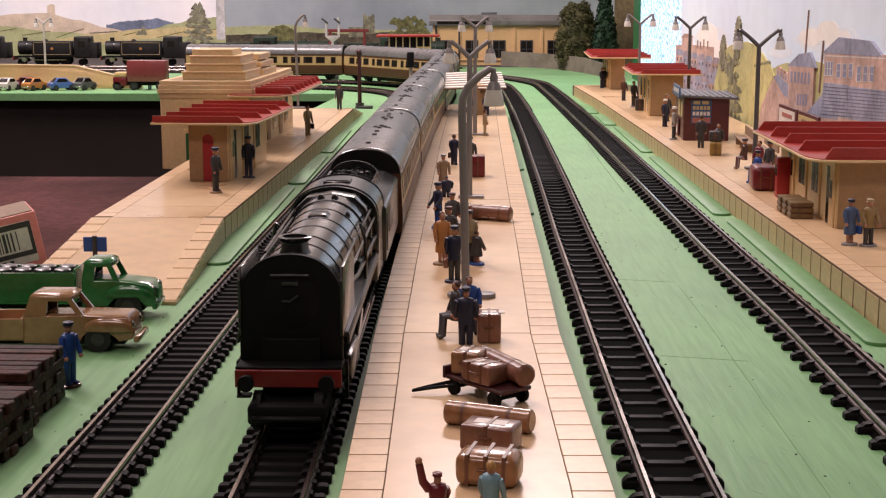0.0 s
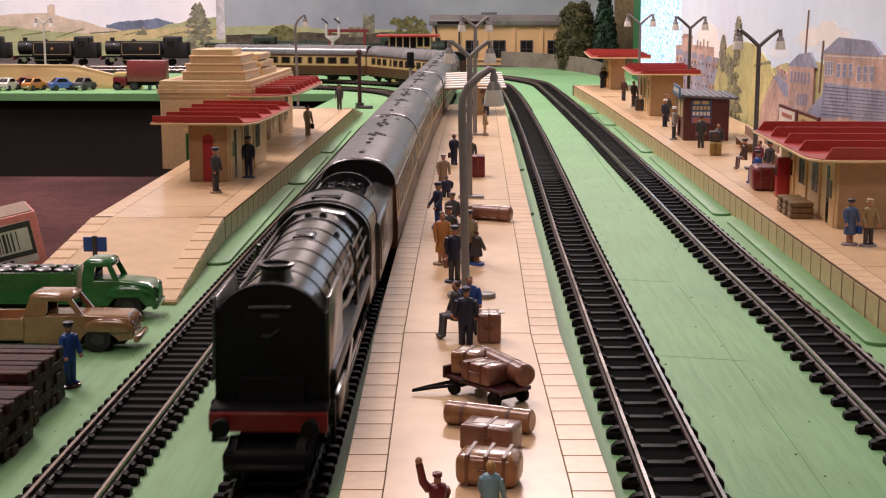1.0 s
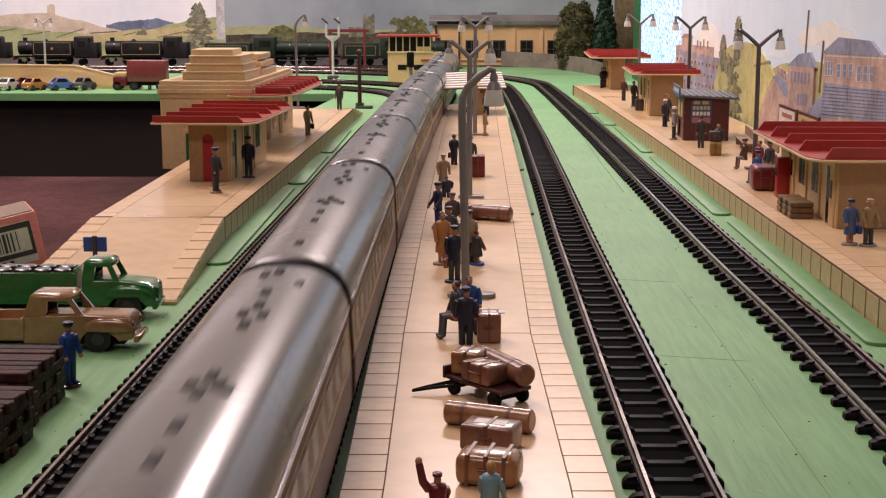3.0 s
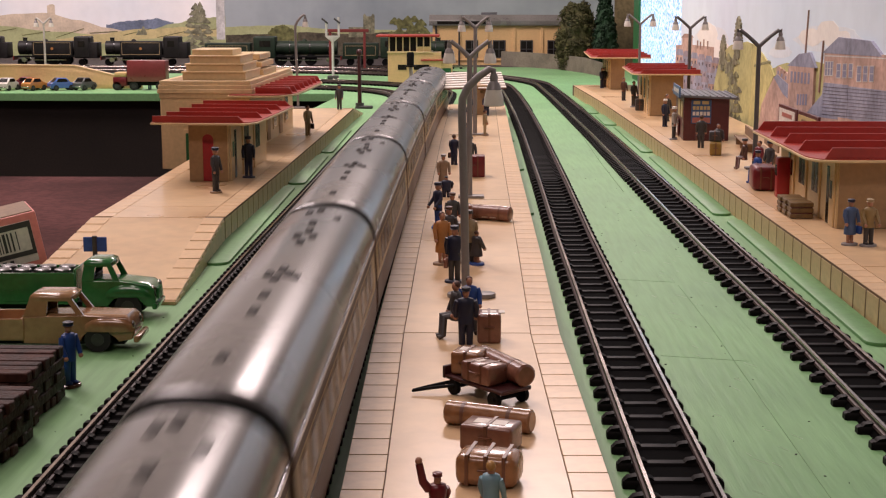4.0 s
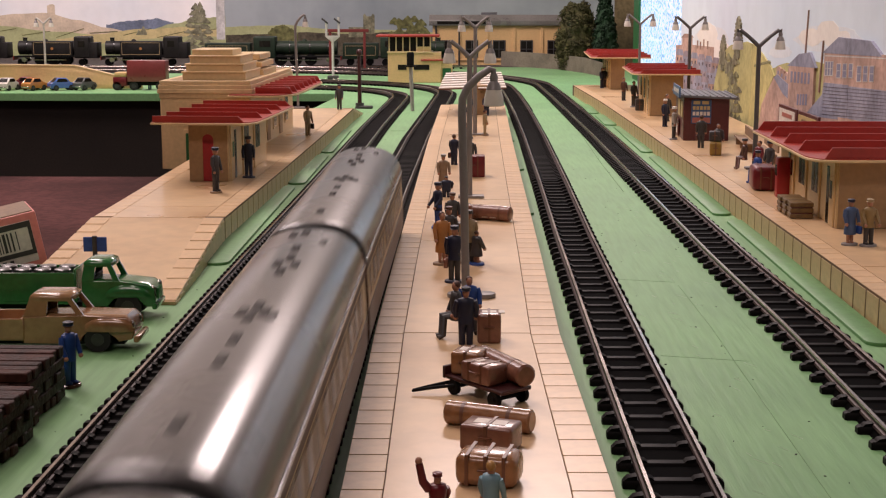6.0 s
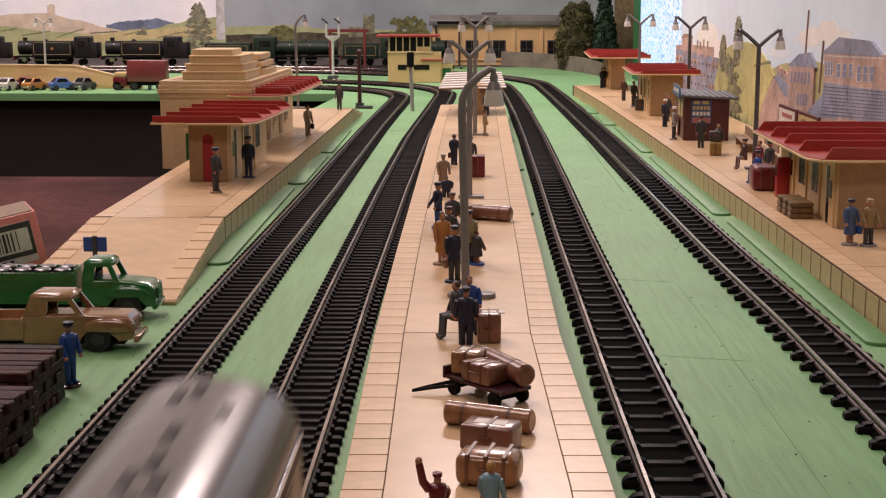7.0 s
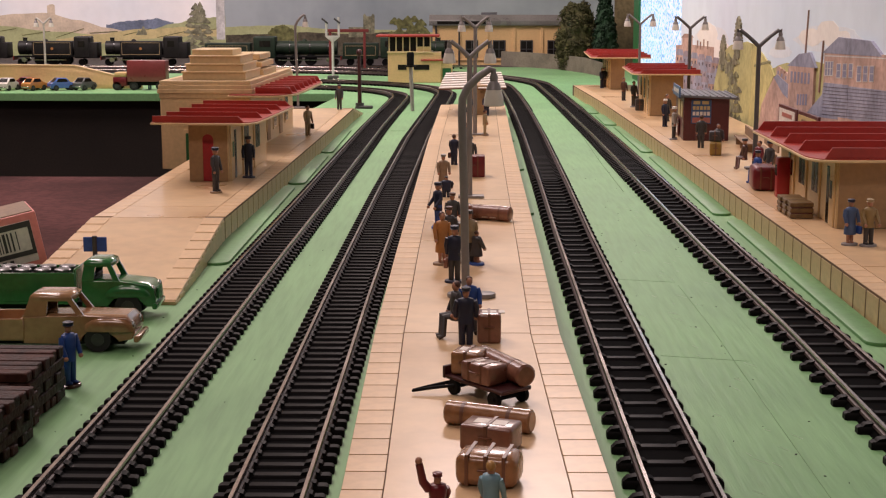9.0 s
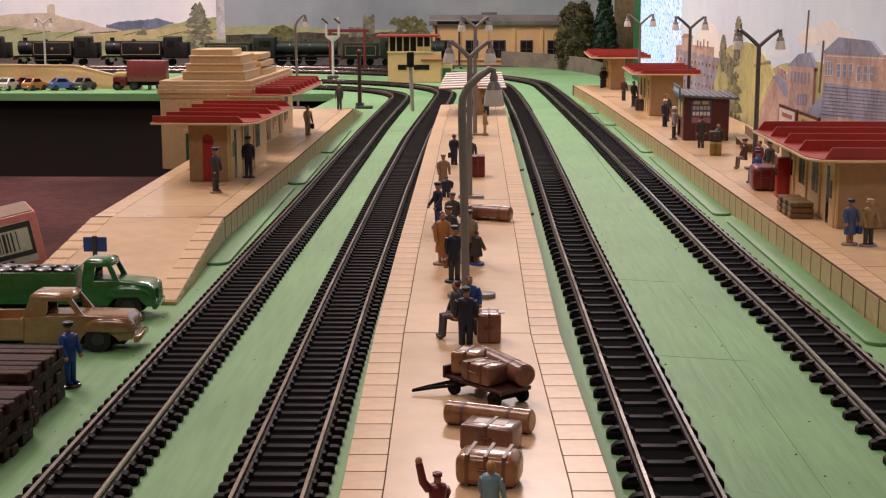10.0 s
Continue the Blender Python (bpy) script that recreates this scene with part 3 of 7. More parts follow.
    prism(bm, [(-15.4, 14), (15.4, 14)] + roof_line(15.4, 37.2, 11.0), 138, 140, "y", 0.2)
    cb = part("cab", bm, BLACK, lo, "glossy black cab with curved roof")
    for sx in (-1, 1):
        bm = bmesh.new()
        prism(bm, [(138.5, 14), (170, 14), (170, 24), (167, 27), (167, 37.4), (138.5, 37.4)], sx * 15.2 - 0.4, sx * 15.2 + 0.4, "x", 0.15)
        part("cab_side", bm, BLACK, cb)
        bm = bmesh.new()
        box(bm, sx * 15.6 - 0.15, sx * 15.6 + 0.15, 146, 158, 28, 35.5, 0.2, 1)
        part("cab_window", bm, WINDOW, cb)
        bm = bmesh.new()
        box(bm, sx * 9 - 3.2, sx * 9 + 3.2, 137.6, 138.2, 36.5, 42, 0.4, 1)
        part("cab_spectacle", bm, WINDOW, cb, "dark front cab window")
        bm = bmesh.new()
        tube(bm, [(sx * 15.9, 138.4, 24), (sx * 15.9, 138.4, 36)], 0.3, 6)
        part("grab_rail", bm, GREYP, cb)
    bm = bmesh.new()
    up, dn = roof_line(15.9, 37.2, 11.6), roof_line(15.2, 37.0, 11.0)
    rings(bm, [[(x, y, z) for x, z in up + dn[::-1]] for y in (136.5, 174)])
    rf = part("cab_roof", bm, BLACK, cb, "glossy curved cab roof")
    for y0 in (140, 171.5):
        bm = bmesh.new()
        hi = roof_line(16.1, 37.3, 11.9)
        rings(bm, [[(x, y, z) for x, z in hi + up[::-1]] for y in (y0, y0 + 0.8)])
        part("rain_strip", bm, BLACKM, rf)
    bm = bmesh.new()
    box(bm, -5, 5, 149, 160, 48.2, 49.1, 0.3, 1)
    part("roof_hatch", bm, BLACK, rf, "sliding roof hatch")
    bm = bmesh.new()
    box(bm, -4.2, 4.2, 151.4, 151.9, 49.0, 49.3)
    part("hatch_bar", bm, BLACKM, rf)
    # pipes, sand pipes and steps along the flanks
    for sx in (-1, 1):
        bm = bmesh.new()
        tube(bm, [(sx * 13.6, 84, 44.0), (sx * 15.0, 85, 39), (sx * 15.2, 86, 31), (sx * 14.8, 88, 25)], 0.55, 7)
        part("feed_pipe", bm, BLACK, lo)
        bm = bmesh.new()
        tube(bm, [(sx * 13.2, 48, 32), (sx * 14.4, 60, 31.5), (sx * 14.8, 100, 31.2), (sx * 15.0, 136, 31)], 0.7, 7)
        part("ejector_pipe", bm, BLACK, lo)
        for y in (58, 76, 94, 112, 130):
            bm = bmesh.new()
            tube(bm, [(sx * 13.2, y, 37.4), (sx * 14.5, y, 37.5)], 0.3, 5)
            part("rail_stanchion", bm, GREYP, lo)
        bm = bmesh.new()
        box(bm, sx * 15.4 - 0.35, sx * 15.4 + 0.35, 14, 138, 21.2, 23.8, 0.15, 1)
        part("valance", bm, GREYP, lo)
        bm = bmesh.new()
        box(bm, sx * 12 - 2.2, sx * 12 + 2.2, 96, 108, 24.5, 29, 0.6, 2)
        part("sandbox", bm, BLACK, lo)
        bm = bmesh.new()
        prism(bm, [(44, 13), (58, 15.5), (66, 20), (62, 21), (52, 18), (44, 16)], sx * 15.4 - 0.4, sx * 15.4 + 0.4, "x", 0.2)
        part("valve_gear", bm, STEEL, lo, "bright valve gear link")
        bm = bmesh.new()
        box(bm, sx * 13.6 - 2, sx * 13.6 + 2, 10, 13.5, 6.5, 7.3, 0.2, 1)
        box(bm, sx * 15.2 - 0.3, sx * 15.2 + 0.3, 10.4, 13.2, 7, 17, 0.1, 1)
        part("front_step", bm, BLACKM, lo)
    bm = bmesh.new()
    tube(bm, [(-2.4, 9.0, 34.4), (0, 8.0, 34.4), (2.2, 8.4, 36.0)], 0.35, 6)
    part("door_dart", bm, GREYP, door)
    # driving wheels
    for y in (62, 86, 110):
        bm = bmesh.new()
        for sx in (-1, 1):
            cyl(bm, sx * 8.5 - 1.2, 0, 0, 10.4, 2.4, "x", 24)
            for k in range(8):
                a = k * 0.7854
                tube(bm, [(sx * 9.9, 1.5 * math.cos(a), 1.5 * math.sin(a)), (sx * 9.9, 9 * math.cos(a), 9 * math.sin(a))], 0.6, 5)
        ob = part("driving_wheel", bm, BLACKM, lo, "black spoked driving wheelset")
        ob.matrix_basis = pose(0, y * MM, 10.4 * MM)
        drivers.append((ob, y))
    for y in (2, 24, 136):
        bm = bmesh.new()
        for sx in (-1, 1):
            cyl(bm, sx * 8.3 - 1.1, y, 5.5, 5.5, 2.2, "x", 18)
        part("carrying_wheel", bm, BLACKM, lo)
    # tender: tank with broad sloping shoulders, raised bunker walls and a hooped rear plate
    bm = bmesh.new()
    prism(bm, [(-16.6, 14), (16.6, 14), (16.6, 34.6), (15.9, 35.8), (10.4, 38.6), (-10.4, 38.6), (-15.9, 35.8), (-16.6, 34.6)], 178, 270, "y", 0.35)
    tn = part("tender_body", bm, TENDER, lo, "black tender tank with worn satin sides")
    for sx in (-1, 1):
        bm = bmesh.new()
        prism(bm, [(sx * 10.6, 38.2), (sx * 9.9, 38.2), (sx * 9.5, 42.8), (sx * 10.2, 43.0)], 177.5, 232, "y")
        part("bunker_wall", bm, BLACK, tn, "thin raised bunker wall")
        bm = bmesh.new()
        box(bm, sx * 16.65 - 0.15, sx * 16.65 + 0.15, 200, 222, 22, 29, 0.1, 1)
        part("crest_panel", bm, GREYP, tn)
        bm = bmesh.new()
        tube(bm, [(sx * 17.0, 179, 18), (sx * 17.0, 179, 33)], 0.3, 6)
        part("grab_rail", bm, GREYP, tn)
    bm = bmesh.new()
    rnd = random.Random(5)
    for k in range(260):
        x, y = rnd.uniform(-8.8, 8.8), rnd.uniform(184, 230)
        z = 39.6 + 3.6 * (1 - (x / 10.5) ** 2) + rnd.uniform(-0.8, 0.8)
        m = Matrix.Translation((x, y, z)) @ Euler((rnd.uniform(0, 3), rnd.uniform(0, 3), rnd.uniform(0, 3))).to_matrix().to_4x4() @ Matrix.Diagonal((rnd.uniform(1.2, 2.6), rnd.uniform(1.2, 2.2), rnd.uniform(1, 1.8), 1))
        cubes(bm, m)
    box(bm, -9.4, 9.4, 182, 231, 38.2, 40.4)
    part("coal_load", bm, COAL, tn, "shiny black coal load", "stuff")
    bm = bmesh.new()
    hoop = [(10.8 * math.cos(math.pi * i / 16), 38.4 + 8.8 * math.sin(math.pi * i / 16) ** 0.8) for i in range(17)]
    prism(bm, hoop, 231.5, 233.0, "y", 0.2)
    part("tender_bulkhead", bm, BLACK, tn, "hooped black rear plate")
    bm = bmesh.new()
    lathe(bm, 0, 250, [(3.2, 38.2), (3.2, 40.2), (2.8, 40.8), (0.6, 41.0)], 18)
    part("filler_lid", bm, BLACK, tn)
    bm = bmesh.new()
    box(bm, -14, 14, 176, 272, 7, 14.2, 0.3, 1)
    part("tender_frame", bm, BLACKM, tn)
    for y in (192, 220, 248):
        bm = bmesh.new()
        for sx in (-1, 1):
            cyl(bm, sx * 8.3 - 1.1, y, 6.2, 6.2, 2.2, "x", 18)
        part("tender_wheel", bm, BLACKM, lo)
    return lo


GREYP = mat("dark_grey_metal", (0.045, 0.043, 0.043), 0.35, var=0.2, scale=40)
TENDER = mat("worn_black_tender_enamel", (0.020, 0.019, 0.019), 0.24, var=0.25, scale=30, coat=0.25, spec=0.6)
COAL = mat("coal", (0.012, 0.012, 0.012), 0.5, spec=0.25, var=0.3, scale=300)

loco = make_loco()
coach_master = make_coach("chocolate and cream passenger coach with glossy grey roof", 3)
coaches = [coach_master] + [copy_thing(coach_master, Matrix()) for _ in range(6)]

# lead: where the first coach's front end stands along the platform, in millimetres by seconds
LEAD_T = [0.0, 0.25, 0.5, 0.75, 1.0, 1.25, 1.5, 1.75, 2.0, 2.25, 2.5, 3.0, 3.4, 3.8, 4.5, 5.0, 5.5, 5.7, 6.2, 6.8, 7.0, 7.5, 10.0]
LEAD_Y = [641, 640, 636, 623, 601, 571, 533, 482, 424, 362, 292, 134, -7, -154, -410, -592, -765, -848, -1046, -1287, -1368, -1563, -2540]
S0 = float(TRAIN_WAY.s[np.argmax(TRAIN_WAY.p[:, 1] >= 0)])


def lead(t):
    """Smooth reading of the lead table."""
    i = min(max(int(np.searchsorted(LEAD_T, t, side="right")) - 1, 0), len(LEAD_T) - 2)
    def slope(k):
        a, b = max(k - 1, 0), min(k + 1, len(LEAD_T) - 1)
        return (LEAD_Y[b] - LEAD_Y[a]) / (LEAD_T[b] - LEAD_T[a])
    h = LEAD_T[i + 1] - LEAD_T[i]
    u = (t - LEAD_T[i]) / h
    return ((2 * u**3 - 3 * u**2 + 1) * LEAD_Y[i] + (u**3 - 2 * u**2 + u) * h * slope(i) + (3 * u**2 - 2 * u**3) * LEAD_Y[i + 1] + (u**3 - u**2) * h * slope(i + 1))


def stand(s_front, length, inset, aside=0.0):
    """Pose of a vehicle with its front end at s_front on the way, riding on two bogies."""
    a, b = TRAIN_WAY.at(S0 + s_front + inset), TRAIN_WAY.at(S0 + s_front + length - inset)
    h = math.atan2(b[1] - a[1], b[0] - a[0])
    x, y = a[0] - inset * math.cos(h) + aside, a[1] - inset * math.sin(h)
    return pose(x * MM, y * MM, RT * MM, 0, 0, math.degrees(h) - 90)


def motions():
    times = [i / 10 for i in range(101)]
    walk(loco, [(t, stand(lead(t) - 277, 270, 60, -0.9)) for t in times])
    ticks = [i / 30 for i in range(301)]
    for ob, y in drivers:
        walk(ob, [(t, pose(0, y * MM, 10.4 * MM, math.degrees((lead(0.0) - lead(t)) / 10.4))) for t in ticks])
    for k, co in enumerate(coaches):
        walk(co, [(t, stand(lead(t) + 232 * k, 222, 36)) for t in times])

# ---- more materials ----
NAVY = mat("navy_cloth_paint", (0.010, 0.014, 0.042), 0.5, var=0.2, scale=120)
BLUE = mat("bright_blue_paint", (0.02, 0.07, 0.30), 0.45, var=0.2, scale=120)
ORANGE = mat("orange_coat_paint", (0.45, 0.19, 0.05), 0.5, var=0.2, scale=120)
BEIGE = mat("beige_coat_paint", (0.38, 0.28, 0.15), 0.5, var=0.2, scale=120)
CHAR = mat("charcoal_cloth_paint", (0.05, 0.045, 0.045), 0.5, var=0.2, scale=120)
FLESH = mat("figure_flesh_paint", (0.42, 0.20, 0.12), 0.5, var=0.1, scale=120)
BROWN = mat("brown_hair_paint", (0.08, 0.03, 0.015), 0.45, var=0.2, scale=120)
BARROW_RED = mat("worn_dark_red", (0.06, 0.012, 0.012), 0.45, var=0.3, scale=120)
CRIMSON = mat("crimson_paint", (0.15, 0.010, 0.016), 0.35, var=0.15, scale=100)
LUGGAGE = mat("brown_luggage_plastic", (0.23, 0.095, 0.058), 0.3, var=0.2, scale=90, fine=500, bump=0.2, coat=0.5)
LUGGAGE_T = mat("tan_luggage_plastic", (0.35, 0.165, 0.07), 0.24, var=0.2, scale=90, fine=500, bump=0.2, coat=0.5)
LUGGAGE_D = mat("dark_luggage_plastic", (0.10, 0.035, 0.025), 0.24, var=0.2, scale=90, fine=500, bump=0.2, coat=0.5)
PAPER = mat("white_paper_label", (0.72, 0.66, 0.58), 0.5, var=0.1, scale=300)
TWINE = mat("dark_strap", (0.15, 0.06, 0.03), 0.4)
DOORG = mat("green_door_paint", (0.015, 0.12, 0.035), 0.4)
PBOX = mat("red_telephone_paint", (0.35, 0.012, 0.02), 0.35)
TANBASE = mat("tan_figure_base", (0.30, 0.19, 0.11), 0.6, var=0.2)


# ---- stations ----
def make_shelter(label, x, y, rz, m, W, L, H, over, ribs, canopy_x, detail=True, rib_h=5.0, roof_mat=None):
    """A station building; local x runs from the track face to the back (m = 1: back towards +x), y along the platform."""
    sh = thing("station_building", label, "station building", x, y, PZ, rz, group="station buildings")
    roof_mat = roof_mat or RED
    bm = bmesh.new()
    box(bm, min(0, m * W), max(0, m * W), 0, L, 0, H, 0.4, 1)
    part("wall", bm, WALLC, sh, "cream moulded wall")
    # tan end wall, its tone deepened for shade under the canopy
    bm = bmesh.new()
    box(bm, min(m * 0.8, m * (W - 0.3)), max(m * 0.8, m * (W - 0.3)), -0.5, 0.2, 0.4, H - 0.2)
    part("end_wall", bm, WALLT, sh, "tan end wall, darkened for the canopy shade")
    # canopy plate with a rounded near corner, and upright fins
    x0, x1 = canopy_x
    y0, y1 = -over, L + over * 0.4
    r = 9.0
    pts = [(m * x1, y0 + 1.5), (m * (x0 + r * 1.5), y0), (m * (x0 + r * 0.5), y0 + r * 0.25), (m * (x0 + 0.8), y0 + r), (m * x0, y0 + r * 2), (m * x0, y1 - 4), (m * (x0 + 4), y1), (m * x1, y1)]
    if m < 0:
        pts = pts[::-1]
    bm = bmesh.new()
    prism(bm, pts, H + 0.02, H + 1.2, "z", 0.25)
    cp = part("canopy", bm, WALLC, sh, "cream edged canopy plate")
    inner = [(px * 0.985 + m * 0.3, py * 0.985 + 1.2) for px, py in pts]
    bm = bmesh.new()
    prism(bm, inner, H + 1.15, H + 1.7, "z")
    part("canopy_top", bm, roof_mat, cp, "red canopy top")
    for i in range(ribs):
        yy = y0 + 4 + (y1 - y0 - 10) * i / max(1, ribs - 1)
        xa = m * (x0 + (7 if i == 0 else 2.2))
        xb = m * (x1 - 1)
        bm = bmesh.new()
        s0 = 1 if xb > xa else -1
        rings(bm, [[(xa, yy - 0.9, H + 1.6), (xa, yy + 0.9, H + 1.6), (xa + s0 * 0.1, yy + 0.9, H + 1.7), (xa + s0 * 0.1, yy - 0.9, H + 1.7)],
                   [(xa + s0 * 3.5, yy - 0.9, H + 1.6), (xa + s0 * 3.5, yy + 0.9, H + 1.6), (xa + s0 * 3.5, yy + 0.7, H + 1.7 + rib_h), (xa + s0 * 3.5, yy - 0.7, H + 1.7 + rib_h)],
                   [(xb, yy - 0.9, H + 1.6), (xb, yy + 0.9, H + 1.6), (xb, yy + 0.7, H + 1.7 + rib_h), (xb, yy - 0.7, H + 1.7 + rib_h)]])
        part("canopy_rib", bm, roof_mat, cp, "red upright canopy rib")
    # track face: doors, windows, pilasters
    f = -m * 0.02
    def on_face(nm, ya, yb, za, zb, mt, proud=0.45, lab="", par=None):
        b2 = bmesh.new()
        box(b2, min(f, f - m * proud), max(f, f - m * proud), ya, yb, za, zb, 0.1, 1)
        return part(nm, b2, mt, par or sh, lab)
    if detail:
        n = max(3, int(L / 30))
        for i in range(n):
            ya = 4 + (L - 12) * i / n
            if i % 3 == 0:
                d = on_face("door", ya + 2, ya + 9, 0.2, H * 0.72, WALLC, 0.6, "cream panelled door")
                on_face("door_window", ya + 3.5, ya + 7.5, H * 0.40, H * 0.66, DOORG if m < 0 else WINDOW, 0.8, "", d)
                # no opening here: a dark sheet stands for the shade inside
                on_face("doorway", ya + 11, ya + 16, 0.2, H * 0.85, WINDOW, 0.3, "doorway with a dark sheet for the shade inside")
            else:
                w = on_face("window_frame", ya + 2, ya + 17, H * 0.32, H * 0.88, WALLC, 0.7, "cream window frame")
                for q in (0, 1):
                    on_face("window_pane", ya + 3.2 + q * 7, ya + 9 + q * 7, H * 0.36, H * 0.84, WINDOW, 0.9, "", w)
            on_face("pilaster", ya - 1, ya + 0.6, 0.0, H - 0.1, WALLC, 0.9)
    return sh


make_shelter("cream station building with ribbed red canopy on the side platform", 175.4, 671, -0.8, 1, 58, 131, 32.8, 14, 5, (-16, 60))
make_shelter("small cream waiting shelter with red ribbed canopy", 167.5, 1306, -2.0, 1, 30, 116, 37.5, 12, 5, (-17, 45), rib_h=3.5)
make_shelter("far cream waiting shelter with bright red canopy", 168, 1676, -2.0, 1, 17, 150, 36.5, 20, 5, (-24, 46), rib_h=3.0)
s_l = make_shelter("low cream ticket office with ribbed red canopy", -140, 838, -3.4, -1, 24, 112, 34.6, 15, 5, (-19, 43), rib_h=3.4)
bm = bmesh.new()
box(bm, -15.5, -9, -0.8, -0.2, 0.3, 25, 0.2, 1)
part("end_door", bm, PBOX, s_l, "dark red door with rounded head")
bm = bmesh.new()
cyl(bm, -12.25, -0.8, 25, 3.2, 0.6, "y", 18)
part("door_head", bm, PBOX, s_l)


def make_main_station():
    st = thing("station_building", "cream stepped art deco station building with red canopy", "station building", -139, 1000, 0, -2.0, group="station buildings")
    bm = bmesh.new()
    box(bm, -76, -12, 0, 190, -0.2, 52.5, 0.5, 1)
    part("wall", bm, WALLC, st, "cream moulded wall")
    bm = bmesh.new()
    box(bm, -66, -22, -0.4, 0.2, 30, 48, 0.1, 1)
    part("recess_panel", bm, WALLC, st)
    bm = bmesh.new()
    box(bm, -60, -52.5, -0.5, 0.2, 0.2, 28, 0.2, 1)
    d = part("door", bm, WALLC, st, "cream door frame")
    bm = bmesh.new()
    box(bm, -58.5, -49, -0.9, -0.1, 0.6, 25.5, 0.2, 1)
    part("door_leaf", bm, DOORG, d, "green door leaf")
    for i, (z0, z1, g) in enumerate(((50, 53.4, 0.6), (53.3, 56.4, 1.6), (56.3, 59.4, 1.0), (59.3, 62.2, 0.2))):
        bm = bmesh.new()
        box(bm, -76 - g, -12 + g, -g, 186 + g, z0, z1, 0.35, 1)
        part("parapet_course", bm, WALLC, st)
    bm = bmesh.new()
    box(bm, -72, -16, 4, 182, 60.5, 62.3)
    part("flat_roof", bm, WALLT, st, "tan flat roof")
    tiers = ((62.1, 68.2, 0, 58), (68.1, 73.6, 2.4, 55), (73.5, 79.2, 5, 52))
    for z0, z1, g, dep in tiers:
        bm = bmesh.new()
        box(bm, -62 + g, -17 - g * 0.8, 10 + g * 0.6, 10 + dep, z0, z1, 0.4, 1)
        part("roof_tier", bm, WALLC, st)
        bm = bmesh.new()
        box(bm, -62 + g - 0.7, -17 - g * 0.8 + 0.7, 10 + g * 0.6 - 0.7, 10 + dep + 0.7, z1 - 1.2, z1 + 0.1, 0.3, 1)
        part("tier_moulding", bm, WALLC, st)
        bm = bmesh.new()
        box(bm, -46 + g, -15 - g * 0.7, 72 + g, 72 + dep, z0, z1 - 1.5, 0.4, 1)
        part("rear_roof_tier", bm, WALLC, st)
    bm = bmesh.new()
    box(bm, -56, -27, 16, 50, 79.1, 83.5, 0.4, 1)
    part("roof_cap", bm, WALLC, st)
    # canopy along the platform side
    bm = bmesh.new()
    prism(bm, [(-26, -11), (4, -12), (12, -6), (19, 10), (20, 40), (20, 140), (17, 158), (-11.9, 160), (-11.9, -0.9), (-26, -0.9)], 51.5, 52.7, "z", 0.2)
    cp = part("canopy", bm, WALLC, st, "cream edged canopy plate")
    bm = bmesh.new()
    prism(bm, [(-25, -10.4), (4, -11.3), (11.4, -5.4), (18.2, 10), (19.2, 40), (19.2, 140), (16, 157), (-10, 159), (-10, -1.6), (-25, -1.6)], 52.6, 53.3, "z")
    part("canopy_top", bm, RED, cp, "red canopy top")
    for i in range(8):
        yy = 4 + i * 20.5
        bm = bmesh.new()
        prism(bm, [(-9, 53.2), (17.5, 53.2), (15, 57.7), (-9, 57.7)], yy - 0.8, yy + 0.8, "y", 0.2)
        part("canopy_rib", bm, RED, cp, "red upright canopy rib")
    for i in range(6):
        ya = 6 + i * 28
        bm = bmesh.new()
        box(bm, -12.1, -11.4, ya, ya + 16, 20, 42, 0.2, 1)
        w = part("window_frame", bm, WALLC, st, "cream window frame")
        bm = bmesh.new()
        box(bm, -11.7, -11.2, ya + 1.5, ya + 14.5, 22 if i % 2 else 14, 40.5, 0.1, 1)
        part("window_pane", bm, WINDOW if i % 2 else WALLT, w)


make_main_station()


def make_island_shelter():
    st = thing("station_shelter", "small tan island shelter with white slatted canopy", "shelter", 6, 1318, PZ)
    bm = bmesh.new()
    box(bm, 0, 14, 0, 60, 0, 27, 0.4, 1)
    part("wall", bm, WALLT, st, "tan moulded wall")
    for x0, x1 in ((-31, -2), (5, 31)):
        bm = bmesh.new()
        rings(bm, [[(x0, -5, 23), (x1, -5, 24), (x1, -5, 25), (x0, -5, 24)], [(x0 + 6, 82, 33), (x1 - (3 if x0 > 0 else 0), 82, 34), (x1 - (3 if x0 > 0 else 0), 82, 35), (x0 + 6, 82, 34)]])
        cp = part("canopy", bm, TWINE, st, "dark canopy underlay")
        for k in range(7):
            f = k / 7 + 0.012
            g = (k + 0.62) / 7
            loops = []
            for q in (f, g):
                yy, za = -5 + 87 * q, 24 + 10 * q
                a, b = x0 + 6 * q, x1 - (3 * q if x0 > 0 else 0)
                loops.append([(a, yy, za), (b, yy, za + 1), (b, yy, za + 1.8), (a, yy, za + 0.8)])
            bm = bmesh.new()
            rings(bm, loops)
            part("canopy_slat", bm, PAPER, cp, "white canopy slat")


make_island_shelter()

# newspaper kiosk
kk = thing("newspaper_kiosk", "dark maroon newspaper kiosk with grey ribbed roof", "kiosk", 165, 1084, PZ, -3)
MAROON = mat("maroon_kiosk_plastic", (0.09, 0.018, 0.018), 0.4, var=0.15)
KROOF = mat("grey_kiosk_roof", (0.13, 0.13, 0.14), 0.4, var=0.2)
SIGNB = mat("blue_enamel_sign", (0.04, 0.10, 0.24), 0.35)
bm = bmesh.new()
box(bm, 0, 34, 0, 64, 0, 33, 0.4, 1)
part("wall", bm, MAROON, kk, "dark maroon wall")
bm = bmesh.new()
